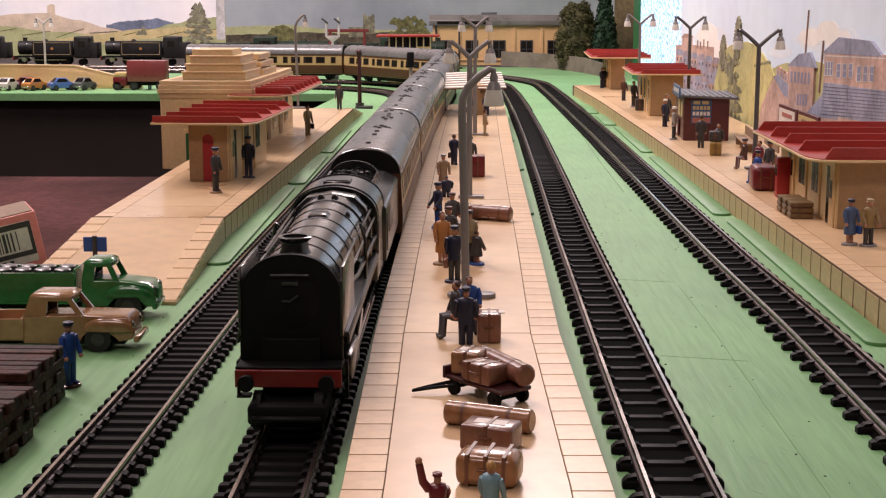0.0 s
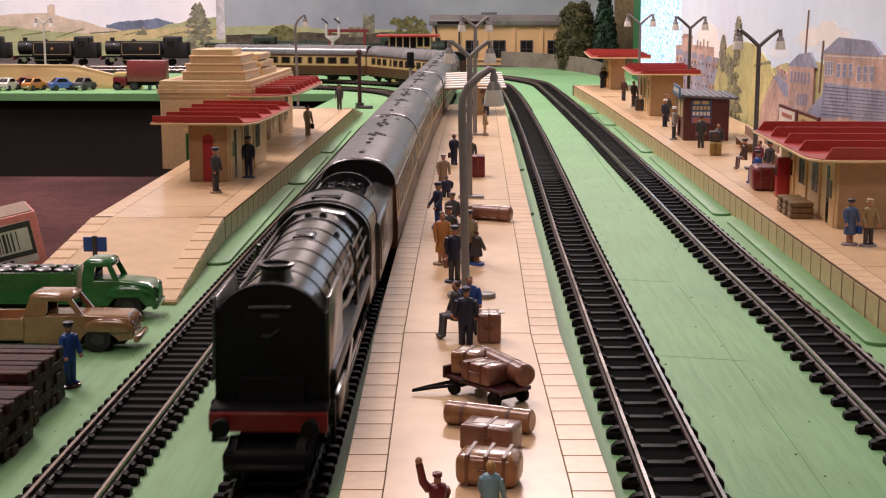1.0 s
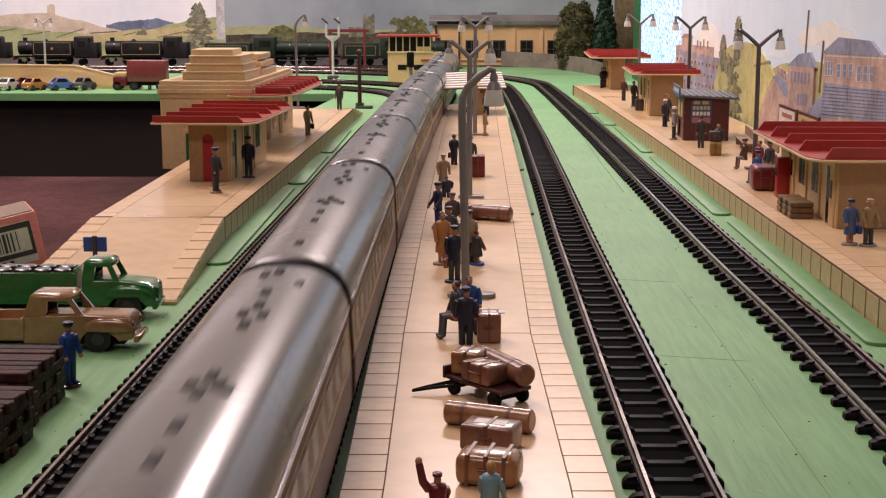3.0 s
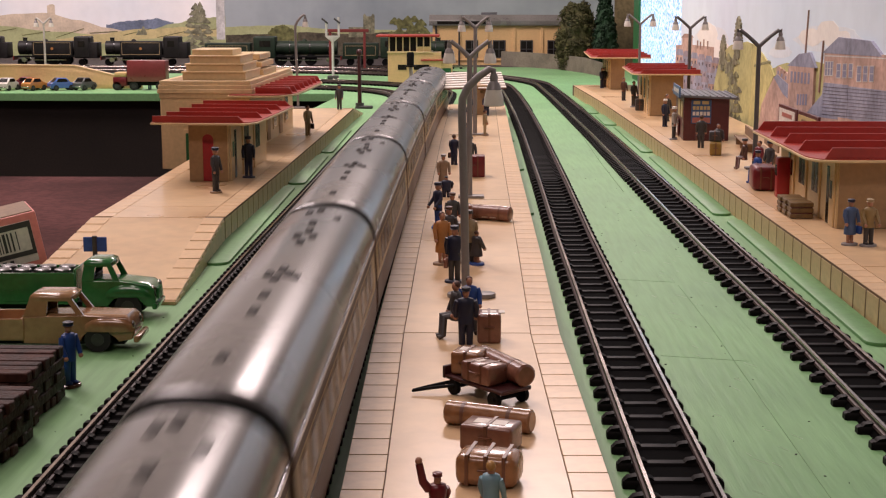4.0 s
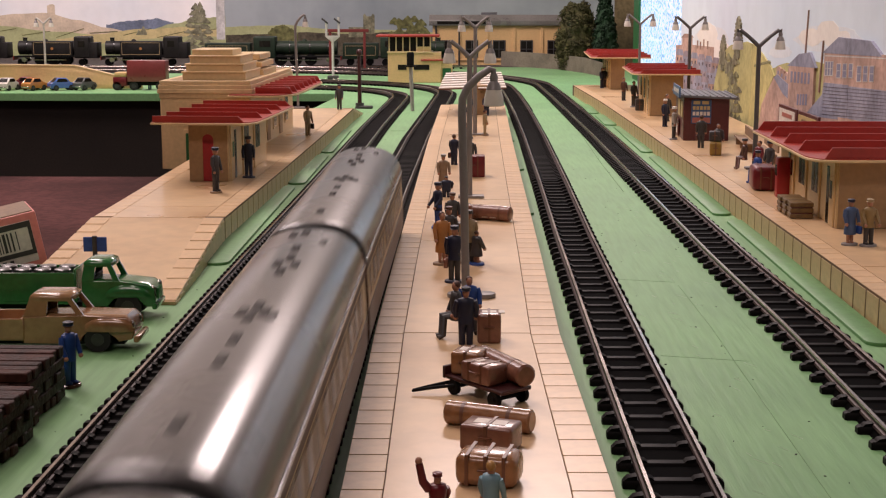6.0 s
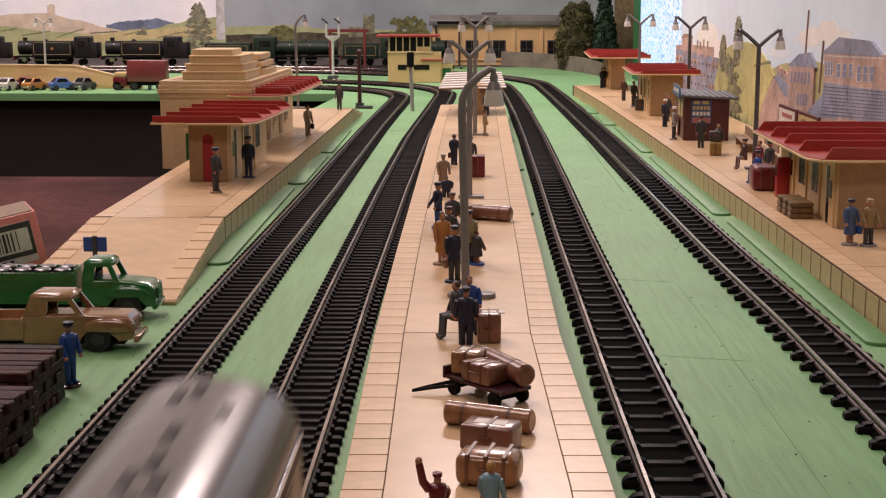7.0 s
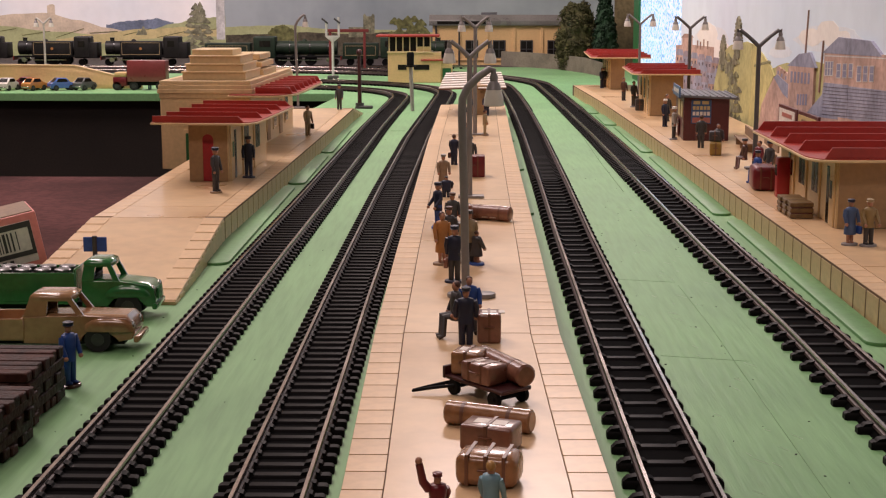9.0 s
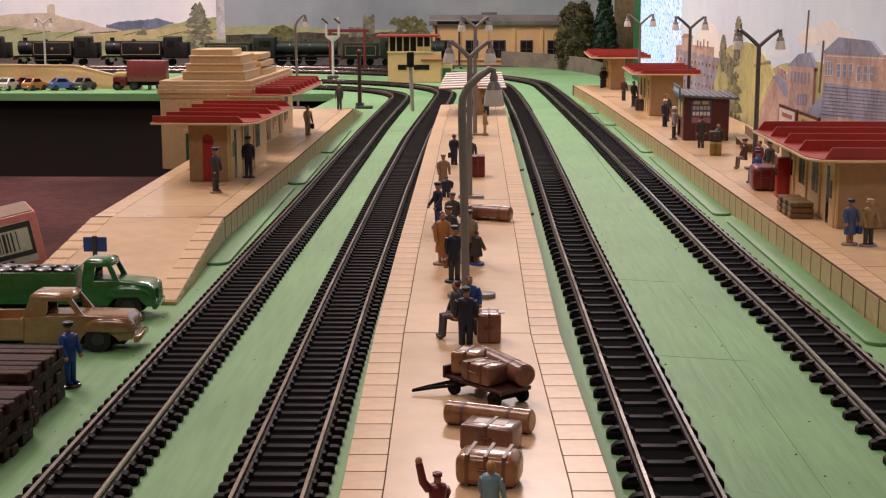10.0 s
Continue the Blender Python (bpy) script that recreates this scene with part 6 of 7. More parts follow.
def yard_engine(x, y, mt, tender, label, L=150, rz=0):
    en = thing("steam_locomotive", label, "locomotive", x, y, 5.0, rz, group="engines at the back")
    c0, c1 = (0.64, 0.86) if tender else (0.72, 0.91)
    bm = bmesh.new()
    cyl(bm, 6, 0, 29, 11.5, L * (c0 + 0.02) - 6, "x", 28)
    part("boiler", bm, mt, en)
    for xx in (20, L * 0.3, L * 0.5):
        bm = bmesh.new()
        cyl(bm, xx, 0, 29, 11.8, 1.2, "x", 28)
        part("boiler_band", bm, BLACK, en)
    bm = bmesh.new()
    lathe(bm, 16, 0, [(4.2, 37.5), (3.6, 40), (3.8, 45), (4.3, 46)], 16)
    part("chimney", bm, BLACK, en)
    bm = bmesh.new()
    lathe(bm, L * 0.36, 0, [(4.6, 37.5), (4.2, 41), (2.6, 43), (0.6, 43.6)], 16)
    part("dome", bm, mt, en)
    bm = bmesh.new()
    box(bm, L * c0, L * c1, -15.5, 15.5, 12, 48, 2.6, 3)
    cb = part("cab", bm, mt, en)
    bm = bmesh.new()
    box(bm, L * (c0 + 0.05), L * (c1 - 0.06), -15.9, 15.9, 31, 41, 0.2, 1)
    part("cab_window", bm, WINDOW, cb)
    bm = bmesh.new()
    box(bm, 0, L, -14.5, 14.5, 13.5, 16, 0.3, 1)
    part("running_plate", bm, BLACKM, en)
    bm = bmesh.new()
    box(bm, -1.5, 0, -15, 15, 9, 15.5, 0.2, 1)
    part("buffer_beam", bm, REDB, en, "red buffer beam")
    if tender:
        bm = bmesh.new()
        box(bm, L * 0.89, L * 1.34, -15, 15, 11, 37, 0.8, 2)
        part("tender", bm, mt, en)
        a, b, z0, z1 = L * 0.92, L * 1.31, 17, 33
    else:
        a, b, z0, z1 = L * 0.24, L * 0.68, 18, 38
        bm = bmesh.new()
        box(bm, L * 0.9, L, -15, 15, 12, 38, 0.8, 2)
        part("bunker", bm, mt, en)
        for sy in (-1, 1):
            bm = bmesh.new()
            box(bm, a - 3, b + 3, sy * 12 - 3, sy * 12 + 3, 15.9, 40, 0.8, 2)
            part("side_tank", bm, mt, en)
    bm = bmesh.new()
    for q in ((a, b, z0, z0 + 0.7), (a, b, z1 - 0.7, z1), (a, a + 0.7, z0, z1), (b - 0.7, b, z0, z1)):
        for sy in (-15.2, 15.2):
            box(bm, q[0], q[1], sy - 0.4, sy + 0.4, q[2], q[3])
    part("lining", bm, BEIGE, en, "thin cream lining")
    bm = bmesh.new()
    cyl(bm, (a + b) / 2, -15.7, (z0 + z1) / 2, 2.2, 31.4, "y", 14)
    part("crest", bm, ORANGE, en, "small orange crest")
    for xx, r in ((10, 5.5), (L * 0.30, 9.5), (L * 0.45, 9.5), (L * 0.60, 9.5), (L * 0.8, 5.5)) + (((L * 1.0, 6), (L * 1.12, 6), (L * 1.25, 6)) if tender else ()):
        bm = bmesh.new()
        cyl(bm, xx, -9.5, r, r, 2.2, "y", 22)
        cyl(bm, xx, 7.3, r, r, 2.2, "y", 22)
        part("wheelset", bm, BLACKM, en)
    bm = bmesh.new()
    for sy in (-11.8, 11.8):
        box(bm, L * 0.2, L * 0.62, sy - 0.4, sy + 0.4, 8.5, 10, 0.2, 1)
        cyl(bm, L * 0.12, sy - 2.5, 9.5, 4.0, 5.0, "y", 16)
    part("coupling_rod", bm, CHROME, en, "bright coupling rod")
    return en


ENG_K = mat("dusty_black_engine", (0.016, 0.014, 0.014), 0.5, var=0.25, scale=60, spec=0.25)
yard_engine(-900, 2395, ENG_K, False, "dusty black tank engine at the end of the back siding", 138)
yard_engine(-752, 2395, ENG_K, False, "lined black tank engine standing at the back", 140)
yard_engine(-606, 2395, ENG_K, False, "lined black tank engine with red beams at the back", 144)
yard_engine(-208, 2395, ENG_G, True, "dark green tender engine standing at the back", 168, 180)
yard_engine(-30, 2395, ENG_G, True, "long dark green express engine at the back", 130, 180)
sd = thing("railway_track", "straight siding under the engines at the back", "track", 0, 2395, 0, group="model railway tracks")
for side in (-8.45, 8.45):
    bm = bmesh.new()
    box(bm, -1300, 10, side - 0.6, side + 0.6, 2.2, 5.0)
    part("rail", bm, STEEL, sd)
bm = bmesh.new()
for k in range(95):
    cubes(bm, Matrix.Translation((-1296 + k * 13.7, 0, 1.2)) @ Matrix.Diagonal((4.6, 27, 2.3, 1)))
part("far_sleepering", bm, SLEEPER, sd, "black sleepers of the siding", "stuff")

# ---- signal box ----
sb = thing("signal_box", "cream signal box with red flat roof and glazed upper floor", "signal box", -109, 2005, 0)
bm = bmesh.new()
box(bm, 0, 74, 0, 44, 0, 42, 0.5, 1)
part("wall", bm, SHCREAM, sb, "cream lower storey")
bm = bmesh.new()
box(bm, -1, 62, -1.5, 45, 41, 43.5, 0.3, 1)
part("sill", bm, WALLC, sb)
# solid dark block in place of the shaded room behind the posts
bm = bmesh.new()
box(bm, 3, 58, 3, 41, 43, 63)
part("dark_block", bm, WINDOW, sb, "dark block for the shaded, glazed upper floor")
for i in range(7):
    bm = bmesh.new()
    xx = 1 + i * 9.6
    box(bm, xx, xx + 1.6, 0.5, 2.9, 43.3, 63.5, 0.2, 1)
    part("window_post", bm, WALLC, sb)
bm = bmesh.new()
box(bm, 40, 60, 1.2, 3.0, 43.3, 50)
part("panel", bm, SHCREAM, sb)
bm = bmesh.new()
box(bm, -16, 72, -7, 50, 63.4, 66, 0.5, 2)
part("roof", bm, RED, sb, "red flat roof")
for a, b in ((14, 26), (36, 58)):
    bm = bmesh.new()
    box(bm, a, b, -0.6, 0.2, 18, 25, 0.1, 1)
    part("window", bm, WINDOW, sb)
bm = bmesh.new()
box(bm, 46, 90, -3, 0.1, 30.5, 32.5, 0.3, 1)
part("ledge", bm, RED, sb, "red ledge")
bm = bmesh.new()
box(bm, 73.6, 90, 4, 40, 0, 31, 0.4, 1)
an = part("annexe", bm, SHCREAM, sb)
bm = bmesh.new()
box(bm, 76, 88, 3.4, 4.2, 0.2, 20, 0.2, 1)
part("door", bm, DOORG, an, "green door")

# ---- works building at the back ----
FACT = mat("ochre_works_wall", (0.62, 0.40, 0.18), 0.6, var=0.12, scale=12)
FROOF = mat("glossy_grey_roof_sheet", (0.19, 0.18, 0.165), 0.3, var=0.2, scale=20)
fb = thing("works_building", "long ochre works building with dark windows and grey roof", "factory", -58, 2500, 0)
bm = bmesh.new()
box(bm, 0, 226, 0, 60, 0, 69, 0.5, 1)
part("wall", bm, FACT, fb, "ochre wall")
bm = bmesh.new()
prism(bm, [(-5, 68.5), (64, 68.5), (64, 75), (50, 86), (6, 87), (-5, 77)], -6, 232, "x", 0.6)
rf = part("roof", bm, FROOF, fb, "glossy grey roof with an overhang")
bm = bmesh.new()
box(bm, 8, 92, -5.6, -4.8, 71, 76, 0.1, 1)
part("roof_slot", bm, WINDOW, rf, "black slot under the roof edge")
for xx in (44, 92, 139, 187):
    bm = bmesh.new()
    box(bm, xx, xx + 5, -1.6, 0.1, 0.2, 68.6, 0.3, 1)
    part("pilaster", bm, FACT, fb)
bm = bmesh.new()
box(bm, -1, 227, -2.4, 0.1, 8.5, 11, 0.3, 1)
part("plinth_ledge", bm, FACT, fb)
bm = bmesh.new()
box(bm, 84, 112, 12, 30, 84, 91, 0.6, 1)
part("roof_vent", bm, KROOF, fb)
for i, xx in enumerate((9, 57, 104.5, 152, 199)):
    bm = bmesh.new()
    box(bm, xx, xx + 22, -1, 0.2, 13, 43.5, 0.2, 1)
    w = part("window_frame", bm, CHAR, fb)
    for a in (0, 1):
        for c in (0, 1):
            bm = bmesh.new()
            box(bm, xx + 1.5 + a * 10, xx + 10 + a * 10, -1.3, -0.8, 14.5 + c * 14.2, 27.5 + c * 14.2)
            part("window_pane", bm, WINDOW, w)
for xx in (2, 10):
    bm = bmesh.new()
    tube(bm, [(xx * 5 - 4, -2.2, 0), (xx * 5 - 4, -2.2, 68)], 1.5, 8)
    part("downpipe", bm, CHAR, fb)
STONE = mat("grey_stone_card", (0.20, 0.17, 0.13), 0.8, var=0.25, scale=40)
bm = bmesh.new()
rings(bm, [[(x, y, 0), (x + 2, y + 6, 0), (x + 2, y + 6, z), (x, y, z)] for x, y, z in ((60, 2460, 26), (110, 2425, 25), (150, 2370, 24), (185, 2260, 24), (205, 2160, 20), (214, 2120, 12))])
tagged(new("stone_wall", mesh_of(bm, "stone_wall", STONE)), "low mossy stone wall following the curve", "wall")
BALLAST = mat("dark_cinder_ballast", (0.07, 0.055, 0.05), 0.9, var=0.4, scale=60, fine=500, bump=0.8)
bm = bmesh.new()
box(bm, -1400, -64, 2240, 2790, 0.0, 0.8)
tagged(new("ballast_bed", mesh_of(bm, "ballast_bed", BALLAST)), "dark cinder ballast under the back tracks", "ballast", kind="stuff")
bm = bmesh.new()
box(bm, -63.5, 420, 2440, 2498, 0.0, 0.8)
tagged(new("cinder_yard", mesh_of(bm, "cinder_yard", BALLAST)), "dark cinder yard before the works building", "ballast", kind="stuff")
# joints and scratches in the painted board
JOINT = mat("dark_board_joint", (0.11, 0.235, 0.09), 0.8)
for pts in ([(103, 1330), (99.3, 1050), (99, 888)], [(66.6, 609), (78, 606), (90.2, 603)], [(90.6, 597), (91.5, 518), (90.9, 468), (90.4, 400), (90, 336)], [(67, 476), (96, 469)], [(-68, 1290), (-55, 1290)]):
    bm = bmesh.new()
    tube(bm, [(x, y, 0.0) for x, y in pts], 0.24 if pts[0][1] > 1000 else 0.12, 4)
    tagged(new("board_joint", mesh_of(bm, "board_joint", JOINT)), "thin dark joint in the painted board", "joint", "board joints", "structure")


# ---- signals ----
DKRED = mat("near_black_maroon", (0.055, 0.012, 0.012), 0.45)
sp = thing("signal_post", "dark maroon colour light signal post", "signal", -115, 1548, 0)
for nm, q, mt in (("post", (0, 0, 0, 2.0, 62), DKRED), ("base", (0, 0, 0, 4.6, 6), CHAR)):
    bm = bmesh.new()
    lathe(bm, 0, 0, [(q[3] * 1.2, 0), (q[3], q[4] * 0.4), (q[3], q[4])], 14)
    part(nm, bm, mt, sp)
bm = bmesh.new()
ball(bm, 0, -1.5, 60, 3.2, 1, 0.9, 1.25)
part("signal_head", bm, DKRED, sp)
bm = bmesh.new()
box(bm, -1, 14, -5, 5, 0, 3, 0.6, 1)
part("foot", bm, CHAR, sp)
s2 = thing("signal_post", "pale grey post with black signal head", "signal", -56.5, 1513, 0)
bm = bmesh.new()
tube(bm, [(0, 0, 0), (-2, 0, 52)], 2.0, 12)
part("post", bm, mat("pale_grey_post", (0.42, 0.40, 0.36), 0.4), s2)
bm = bmesh.new()
lathe(bm, -2, 0, [(5.4, 46.5), (5.4, 48), (3.8, 48.2), (4.0, 60), (3.2, 62)], 16)
part("signal_head", bm, BLACKM, s2)
s3 = thing("semaphore_signal", "white bracket semaphore signal with twin arms", "signal", -194, 2094, 0)
PW = mat("white_signal_paint", (0.6, 0.57, 0.52), 0.4)
bm = bmesh.new()
tube(bm, [(0, 0, 0), (0, 0, 58)], 1.9, 10)
part("post", bm, PW, s3)
bm = bmesh.new()
prism(bm, [(-2, 54), (2, 54), (10.5, 61), (10.5, 62.6), (-10.5, 62.6), (-10.5, 61)], -1.5, 1.5, "y", 0.3)
part("bracket", bm, PW, s3)
for sx in (-9, 9):
    bm = bmesh.new()
    tube(bm, [(sx, 0, 62), (sx, 0, 86 + sx * 0.35)], 1.7, 8)
    dl = part("signal_mast", bm, PW, s3)
    bm = bmesh.new()
    prism(bm, [(sx - 7, 86), (sx - 6, 88.5), (sx + 3, 81.5), (sx + 2, 79)], -2.4, -1.5, "y", 0.2)
    part("signal_arm", bm, CHAR, dl, "dark arm")
bm = bmesh.new()
box(bm, -8, 8, -6, 6, 0, 5, 1, 1)
part("base", bm, CHAR, s3)
# red loading gantry
GANTRY = mat("dull_red_gantry", (0.16, 0.02, 0.018), 0.5)
lg = thing("loading_gantry", "red loading gantry behind the tracks", "gantry", -190, 2309, 0)
for xx in (-30, 25):
    bm = bmesh.new()
    box(bm, xx, xx + 4, 0, 4, 0, 66, 0.4, 1)
    part("leg", bm, GANTRY, lg)
bm = bmesh.new()
box(bm, -36, 34, -1, 5, 62, 67, 0.4, 1)
part("beam", bm, GANTRY, lg)
lamp_double(-560, 1905, 84, 10, z0=0, r=1.4, paint=PW, label="white double-armed yard lamp on the shelf")


# ---- trees ----
LEAF = mat("dark_green_scatter", (0.10, 0.095, 0.032), 0.9, var=0.4, scale=60, fine=300, bump=0.8, dirt=(0.05, 0.05, 0.02))
LEAF2 = mat("conifer_green_scatter", (0.022, 0.060, 0.026), 0.9, var=0.4, scale=60, fine=300, bump=0.8)
BARK = mat("brown_bark", (0.06, 0.035, 0.02), 0.9)


def leaf_clump(bm, c, r, rnd, n):
    for _ in range(n):
        d = Vector((rnd.gauss(0, 1), rnd.gauss(0, 1), rnd.gauss(0, 1))).normalized() * r * rnd.uniform(0.75, 1.08)
        a = Vector((rnd.gauss(0, 1), rnd.gauss(0, 1), rnd.gauss(0, 1))).normalized()
        b = d.cross(a).normalized()
        s = rnd.uniform(0.8, 1.7)
        p = Vector(c) + d
        n2 = d.normalized()
        vs = [bm.verts.new(p + q) for q in (a * s, b * s + n2 * 0.6, -a * s, -b * s + n2 * 0.6)]
        bm.faces.new(vs)


def make_tree(x, y, label, conifer, seed, h, wide):
    rnd = random.Random(seed)
    tr = thing("model_tree", label, "tree", x, y, 0)
    bm = bmesh.new()
    tube(bm, [(0, 0, -0.2), (1, 0, h * 0.3), (0, 1, h * 0.85)], [4, 3, 0.8], 10)
    part("trunk", bm, BARK, tr)
    bm = bmesh.new()

    def half_width(f):
        if conifer:
            return wide * (1 - f) ** 0.9 + 1.0
        return wide * math.sqrt(max(0.03, 1 - ((f - 0.42) / 0.60) ** 2))
    # dense twigs inside, so that the crown is closed
    loops = []
    for i in range(13):
        f = 0.03 + 0.94 * i / 12
        loops.append([(half_width(f) * 0.8 * (1 + 0.12 * math.sin(k * 2.1 + i * 1.7)) * math.cos(6.2832 * k / 18), half_width(f) * 0.8 * (1 + 0.12 * math.sin(k * 2.1 + i * 1.7)) * math.sin(6.2832 * k / 18), h * f) for k in range(18)])
    rings(bm, loops)
    for k in range(420 if conifer else 300):
        f = rnd.random() ** (1.25 if conifer else 1.0) * 0.96 + 0.02
        a = rnd.uniform(0, 6.283)
        q = half_width(f) * rnd.uniform(0.72, 0.98)
        leaf_clump(bm, (q * math.cos(a), q * math.sin(a), h * f), rnd.uniform(2.2, 3.6) if conifer else rnd.uniform(3.5, 7.0), rnd, 34 if conifer else 60)
    part("crown", bm, LEAF2 if conifer else LEAF, tr, "clumped scatter foliage", "stuff")


make_tree(180, 2350, "dense dark olive green bushy model tree", False, 4, 110, 33)
make_tree(224, 2335, "dark green conical model conifer", True, 9, 140, 31)


# ---- printed backdrops: flat paper in flat layers ----
def sky_mat(name, a, b, c, scale=3.0):
    m = mat(name, a, 0.75, var=0.05, scale=scale, fine=40, bump=0.0, spec=0.2, dirt=b)
    return m


SKY_L = sky_mat("pale_cream_sky_print", (0.92, 0.88, 0.87), (0.78, 0.80, 0.84), None, 7)
SKY_M = sky_mat("grey_blue_sky_print", (0.36, 0.40, 0.42), (0.22, 0.26, 0.28), None, 6)
SKY_R = sky_mat("blue_grey_sky_print", (0.70, 0.80, 0.88), (0.62, 0.73, 0.83), None, 3.5)


def ink(name, rgb, var=0.25, scale=40):
    return mat("print_" + name, rgb, 0.75, var=var, scale=scale, fine=220, bump=0, spec=0.2)


I_HILL, I_HILL2 = ink("pale_hill", (0.70, 0.58, 0.44), 0.15), ink("green_hill", (0.44, 0.46, 0.24), 0.15)
I_BLUE, I_YEL = ink("blue_hill", (0.22, 0.26, 0.36)), ink("yellow_field", (0.62, 0.52, 0.26), 0.15)
I_TREE, I_TREE2 = ink("grey_tree", (0.30, 0.29, 0.19), 0.4, 90), ink("olive_tree", (0.20, 0.20, 0.08), 0.4, 90)
I_BRICK, I_BRICK2 = ink("pink_brick", (0.58, 0.40, 0.33)), ink("brown_brick", (0.40, 0.27, 0.22))
I_SLATE, I_DARK = ink("slate", (0.33, 0.34, 0.43)), ink("dark_line", (0.15, 0.12, 0.14))
I_WHITE = ink("white_edge", (0.7, 0.68, 0.66))
I_WOOD = ink("dark_brown_wood", (0.13, 0.11, 0.075), 0.4, 60)
I_LIME = ink("lime_hill", (0.52, 0.49, 0.22), 0.2)


order = [0.0]


def bk(a, b):
    """Drawing units of the far backdrop to (x, z)."""
    return (-909.2 + 1.0985 * a, 111.2 - 1.087 * b)


far_wall = thing("painted_backdrop", "printed countryside backdrop with hills and pale sky", "backdrop", 0, 2800, 0, kind="structure")


def far_shape(pts, mt, layer, nm="printed_shape", raw=False):
    bm = bmesh.new()
    q = pts if raw else [bk(*p) for p in pts]
    order[0] += 0.015
    prism(bm, q, -0.12 * layer - 0.1 - order[0] * 0.3, 0.0 if layer == 0 else -0.02, "y")
    return part(nm, bm, mt, far_wall)


far_shape([(-1500, -9), (-476, -9), (-476, 420), (-1500, 420)], SKY_L, 0, "sky_panel", True)
far_shape([(-475, -9), (420, -9), (420, 420), (-475, 420)], SKY_M, 0, "sky_panel", True)


def ridge(a0, a1, base, ups, seed, n=26):
    rnd = random.Random(seed)
    out = []
    for i in range(n + 1):
        f = i / n
        k = f * (len(ups) - 1)
        j = min(int(k), len(ups) - 2)
        g = k - j
        g = g * g * (3 - 2 * g)
        out.append((a0 + (a1 - a0) * f, ups[j] * (1 - g) + ups[j + 1] * g + rnd.uniform(-0.8, 0.8)))
    return out + [(a1, base), (a0, base)]


far_shape(ridge(190, 310, 60, [44, 38, 36, 33, 40], 1), I_BLUE, 1, "distant_hill")
far_shape(ridge(-200, 250, 110, [50, 46, 40, 34, 25, 22, 36, 50, 62], 2), I_HILL, 1, "castle_hill")
far_shape(ridge(86, 100, 30, [10, 8, 9], 8, 6), I_HILL, 2, "castle_ruin")
far_shape(ridge(-200, 200, 110, [62, 50, 46, 56, 64], 3), I_HILL2, 3, "near_hill")
far_shape(ridge(100, 400, 110, [70, 60, 52, 48, 52], 4), I_YEL, 4, "field")
far_shape(ridge(220, 402, 110, [62, 52, 42, 32, 30], 5), I_HILL2, 3, "near_hill")
far_shape(ridge(160, 402, 110, [80, 72, 68, 64, 66], 6), I_HILL2, 5, "near_hill")
for k in range(7):
    a = -20 + k * 60
    far_shape([(a, 58 + k % 3 * 4), (a + 50, 50 + k % 2 * 5), (a + 50, 51.2 + k % 2 * 5), (a, 59.4 + k % 3 * 4)], I_TREE2, 6, "hedge_line")
far_shape(ridge(250, 262, 62, [58, 46, 58], 7, 8), I_TREE, 6, "poplar")
far_shape(ridge(243, 252, 62, [60, 52, 60], 17, 8), I_TREE, 6, "poplar")
far_shape([(386, -3), (401, -3), (401, 70), (386, 70)], I_WHITE, 7, "panel_joint")
rnd = random.Random(21)
for k in range(80):
    a, b = rnd.uniform(338, 370), rnd.uniform(5, 88)
    w = 6 + 9 * min(1, b / 50)
    far_shape(ridge(354 + (a - 354) * min(1.2, 0.3 + b / 55) - w / 2, 354 + (a - 354) * min(1.2, 0.3 + b / 55) + w / 2, b + 4, [b + 2, b - 3, b + 2], k, 6), I_TREE, 8 + k % 3, "printed_foliage")
far_shape(ridge(402, 780, 120, [48, 46, 44, 50, 56, 52, 54, 58], 9), I_HILL2, 1, "low_hill")
far_shape(ridge(402, 780, 120, [62, 60, 57, 60, 56, 60], 10), I_WOOD, 2, "low_wood")
far_shape(ridge(480, 530, 80, [58, 46, 44, 50, 58], 12), I_TREE2, 3, "low_wood")
for k in range(30):
    a = rnd.choice((705, 735, 715, 725, 500, 745)) + rnd.uniform(-16, 16)
    b = 60 - 30 * rnd.random() * (1 if a > 600 else 0.4)
    far_shape(ridge(a - 9, a + 9, b + 8, [b + 4, b - 4, b + 5], 50 + k, 8), I_TREE2, 4 + k % 3, "printed_foliage")
far_shape([(646, 60), (646, 27), (649, 24), (652, 29), (660, 29), (663, 24), (666, 27), (666, 60)], I_TREE, 3, "church_tower")
far_shape([(620, 66), (620, 48), (648, 48), (648, 66)], I_TREE, 3, "church_nave")

# right-hand town print stands along the back of the side platform
RX = 246.0


def tk(a, b):
    """Drawing units of the town print to (y, z)."""
    y = RX * 2576 / (a - 824.0)
    return (y, 122 - (b + 10) * y / 2600)


town = thing("painted_backdrop", "printed town backdrop with brick mills and slate roofs", "backdrop", 0, 0, 0, kind="structure")


def town_shape(pts, mt, layer, nm="printed_shape", raw=False):
    bm = bmesh.new()
    q = pts if raw else [tk(*p) for p in pts]
    order[0] += 0.01
    prism(bm, q, RX - 0.06 * layer - 0.1 - order[0] * 0.3, RX if layer == 0 else RX - 0.02, "x")
    return part(nm, bm, mt, town)


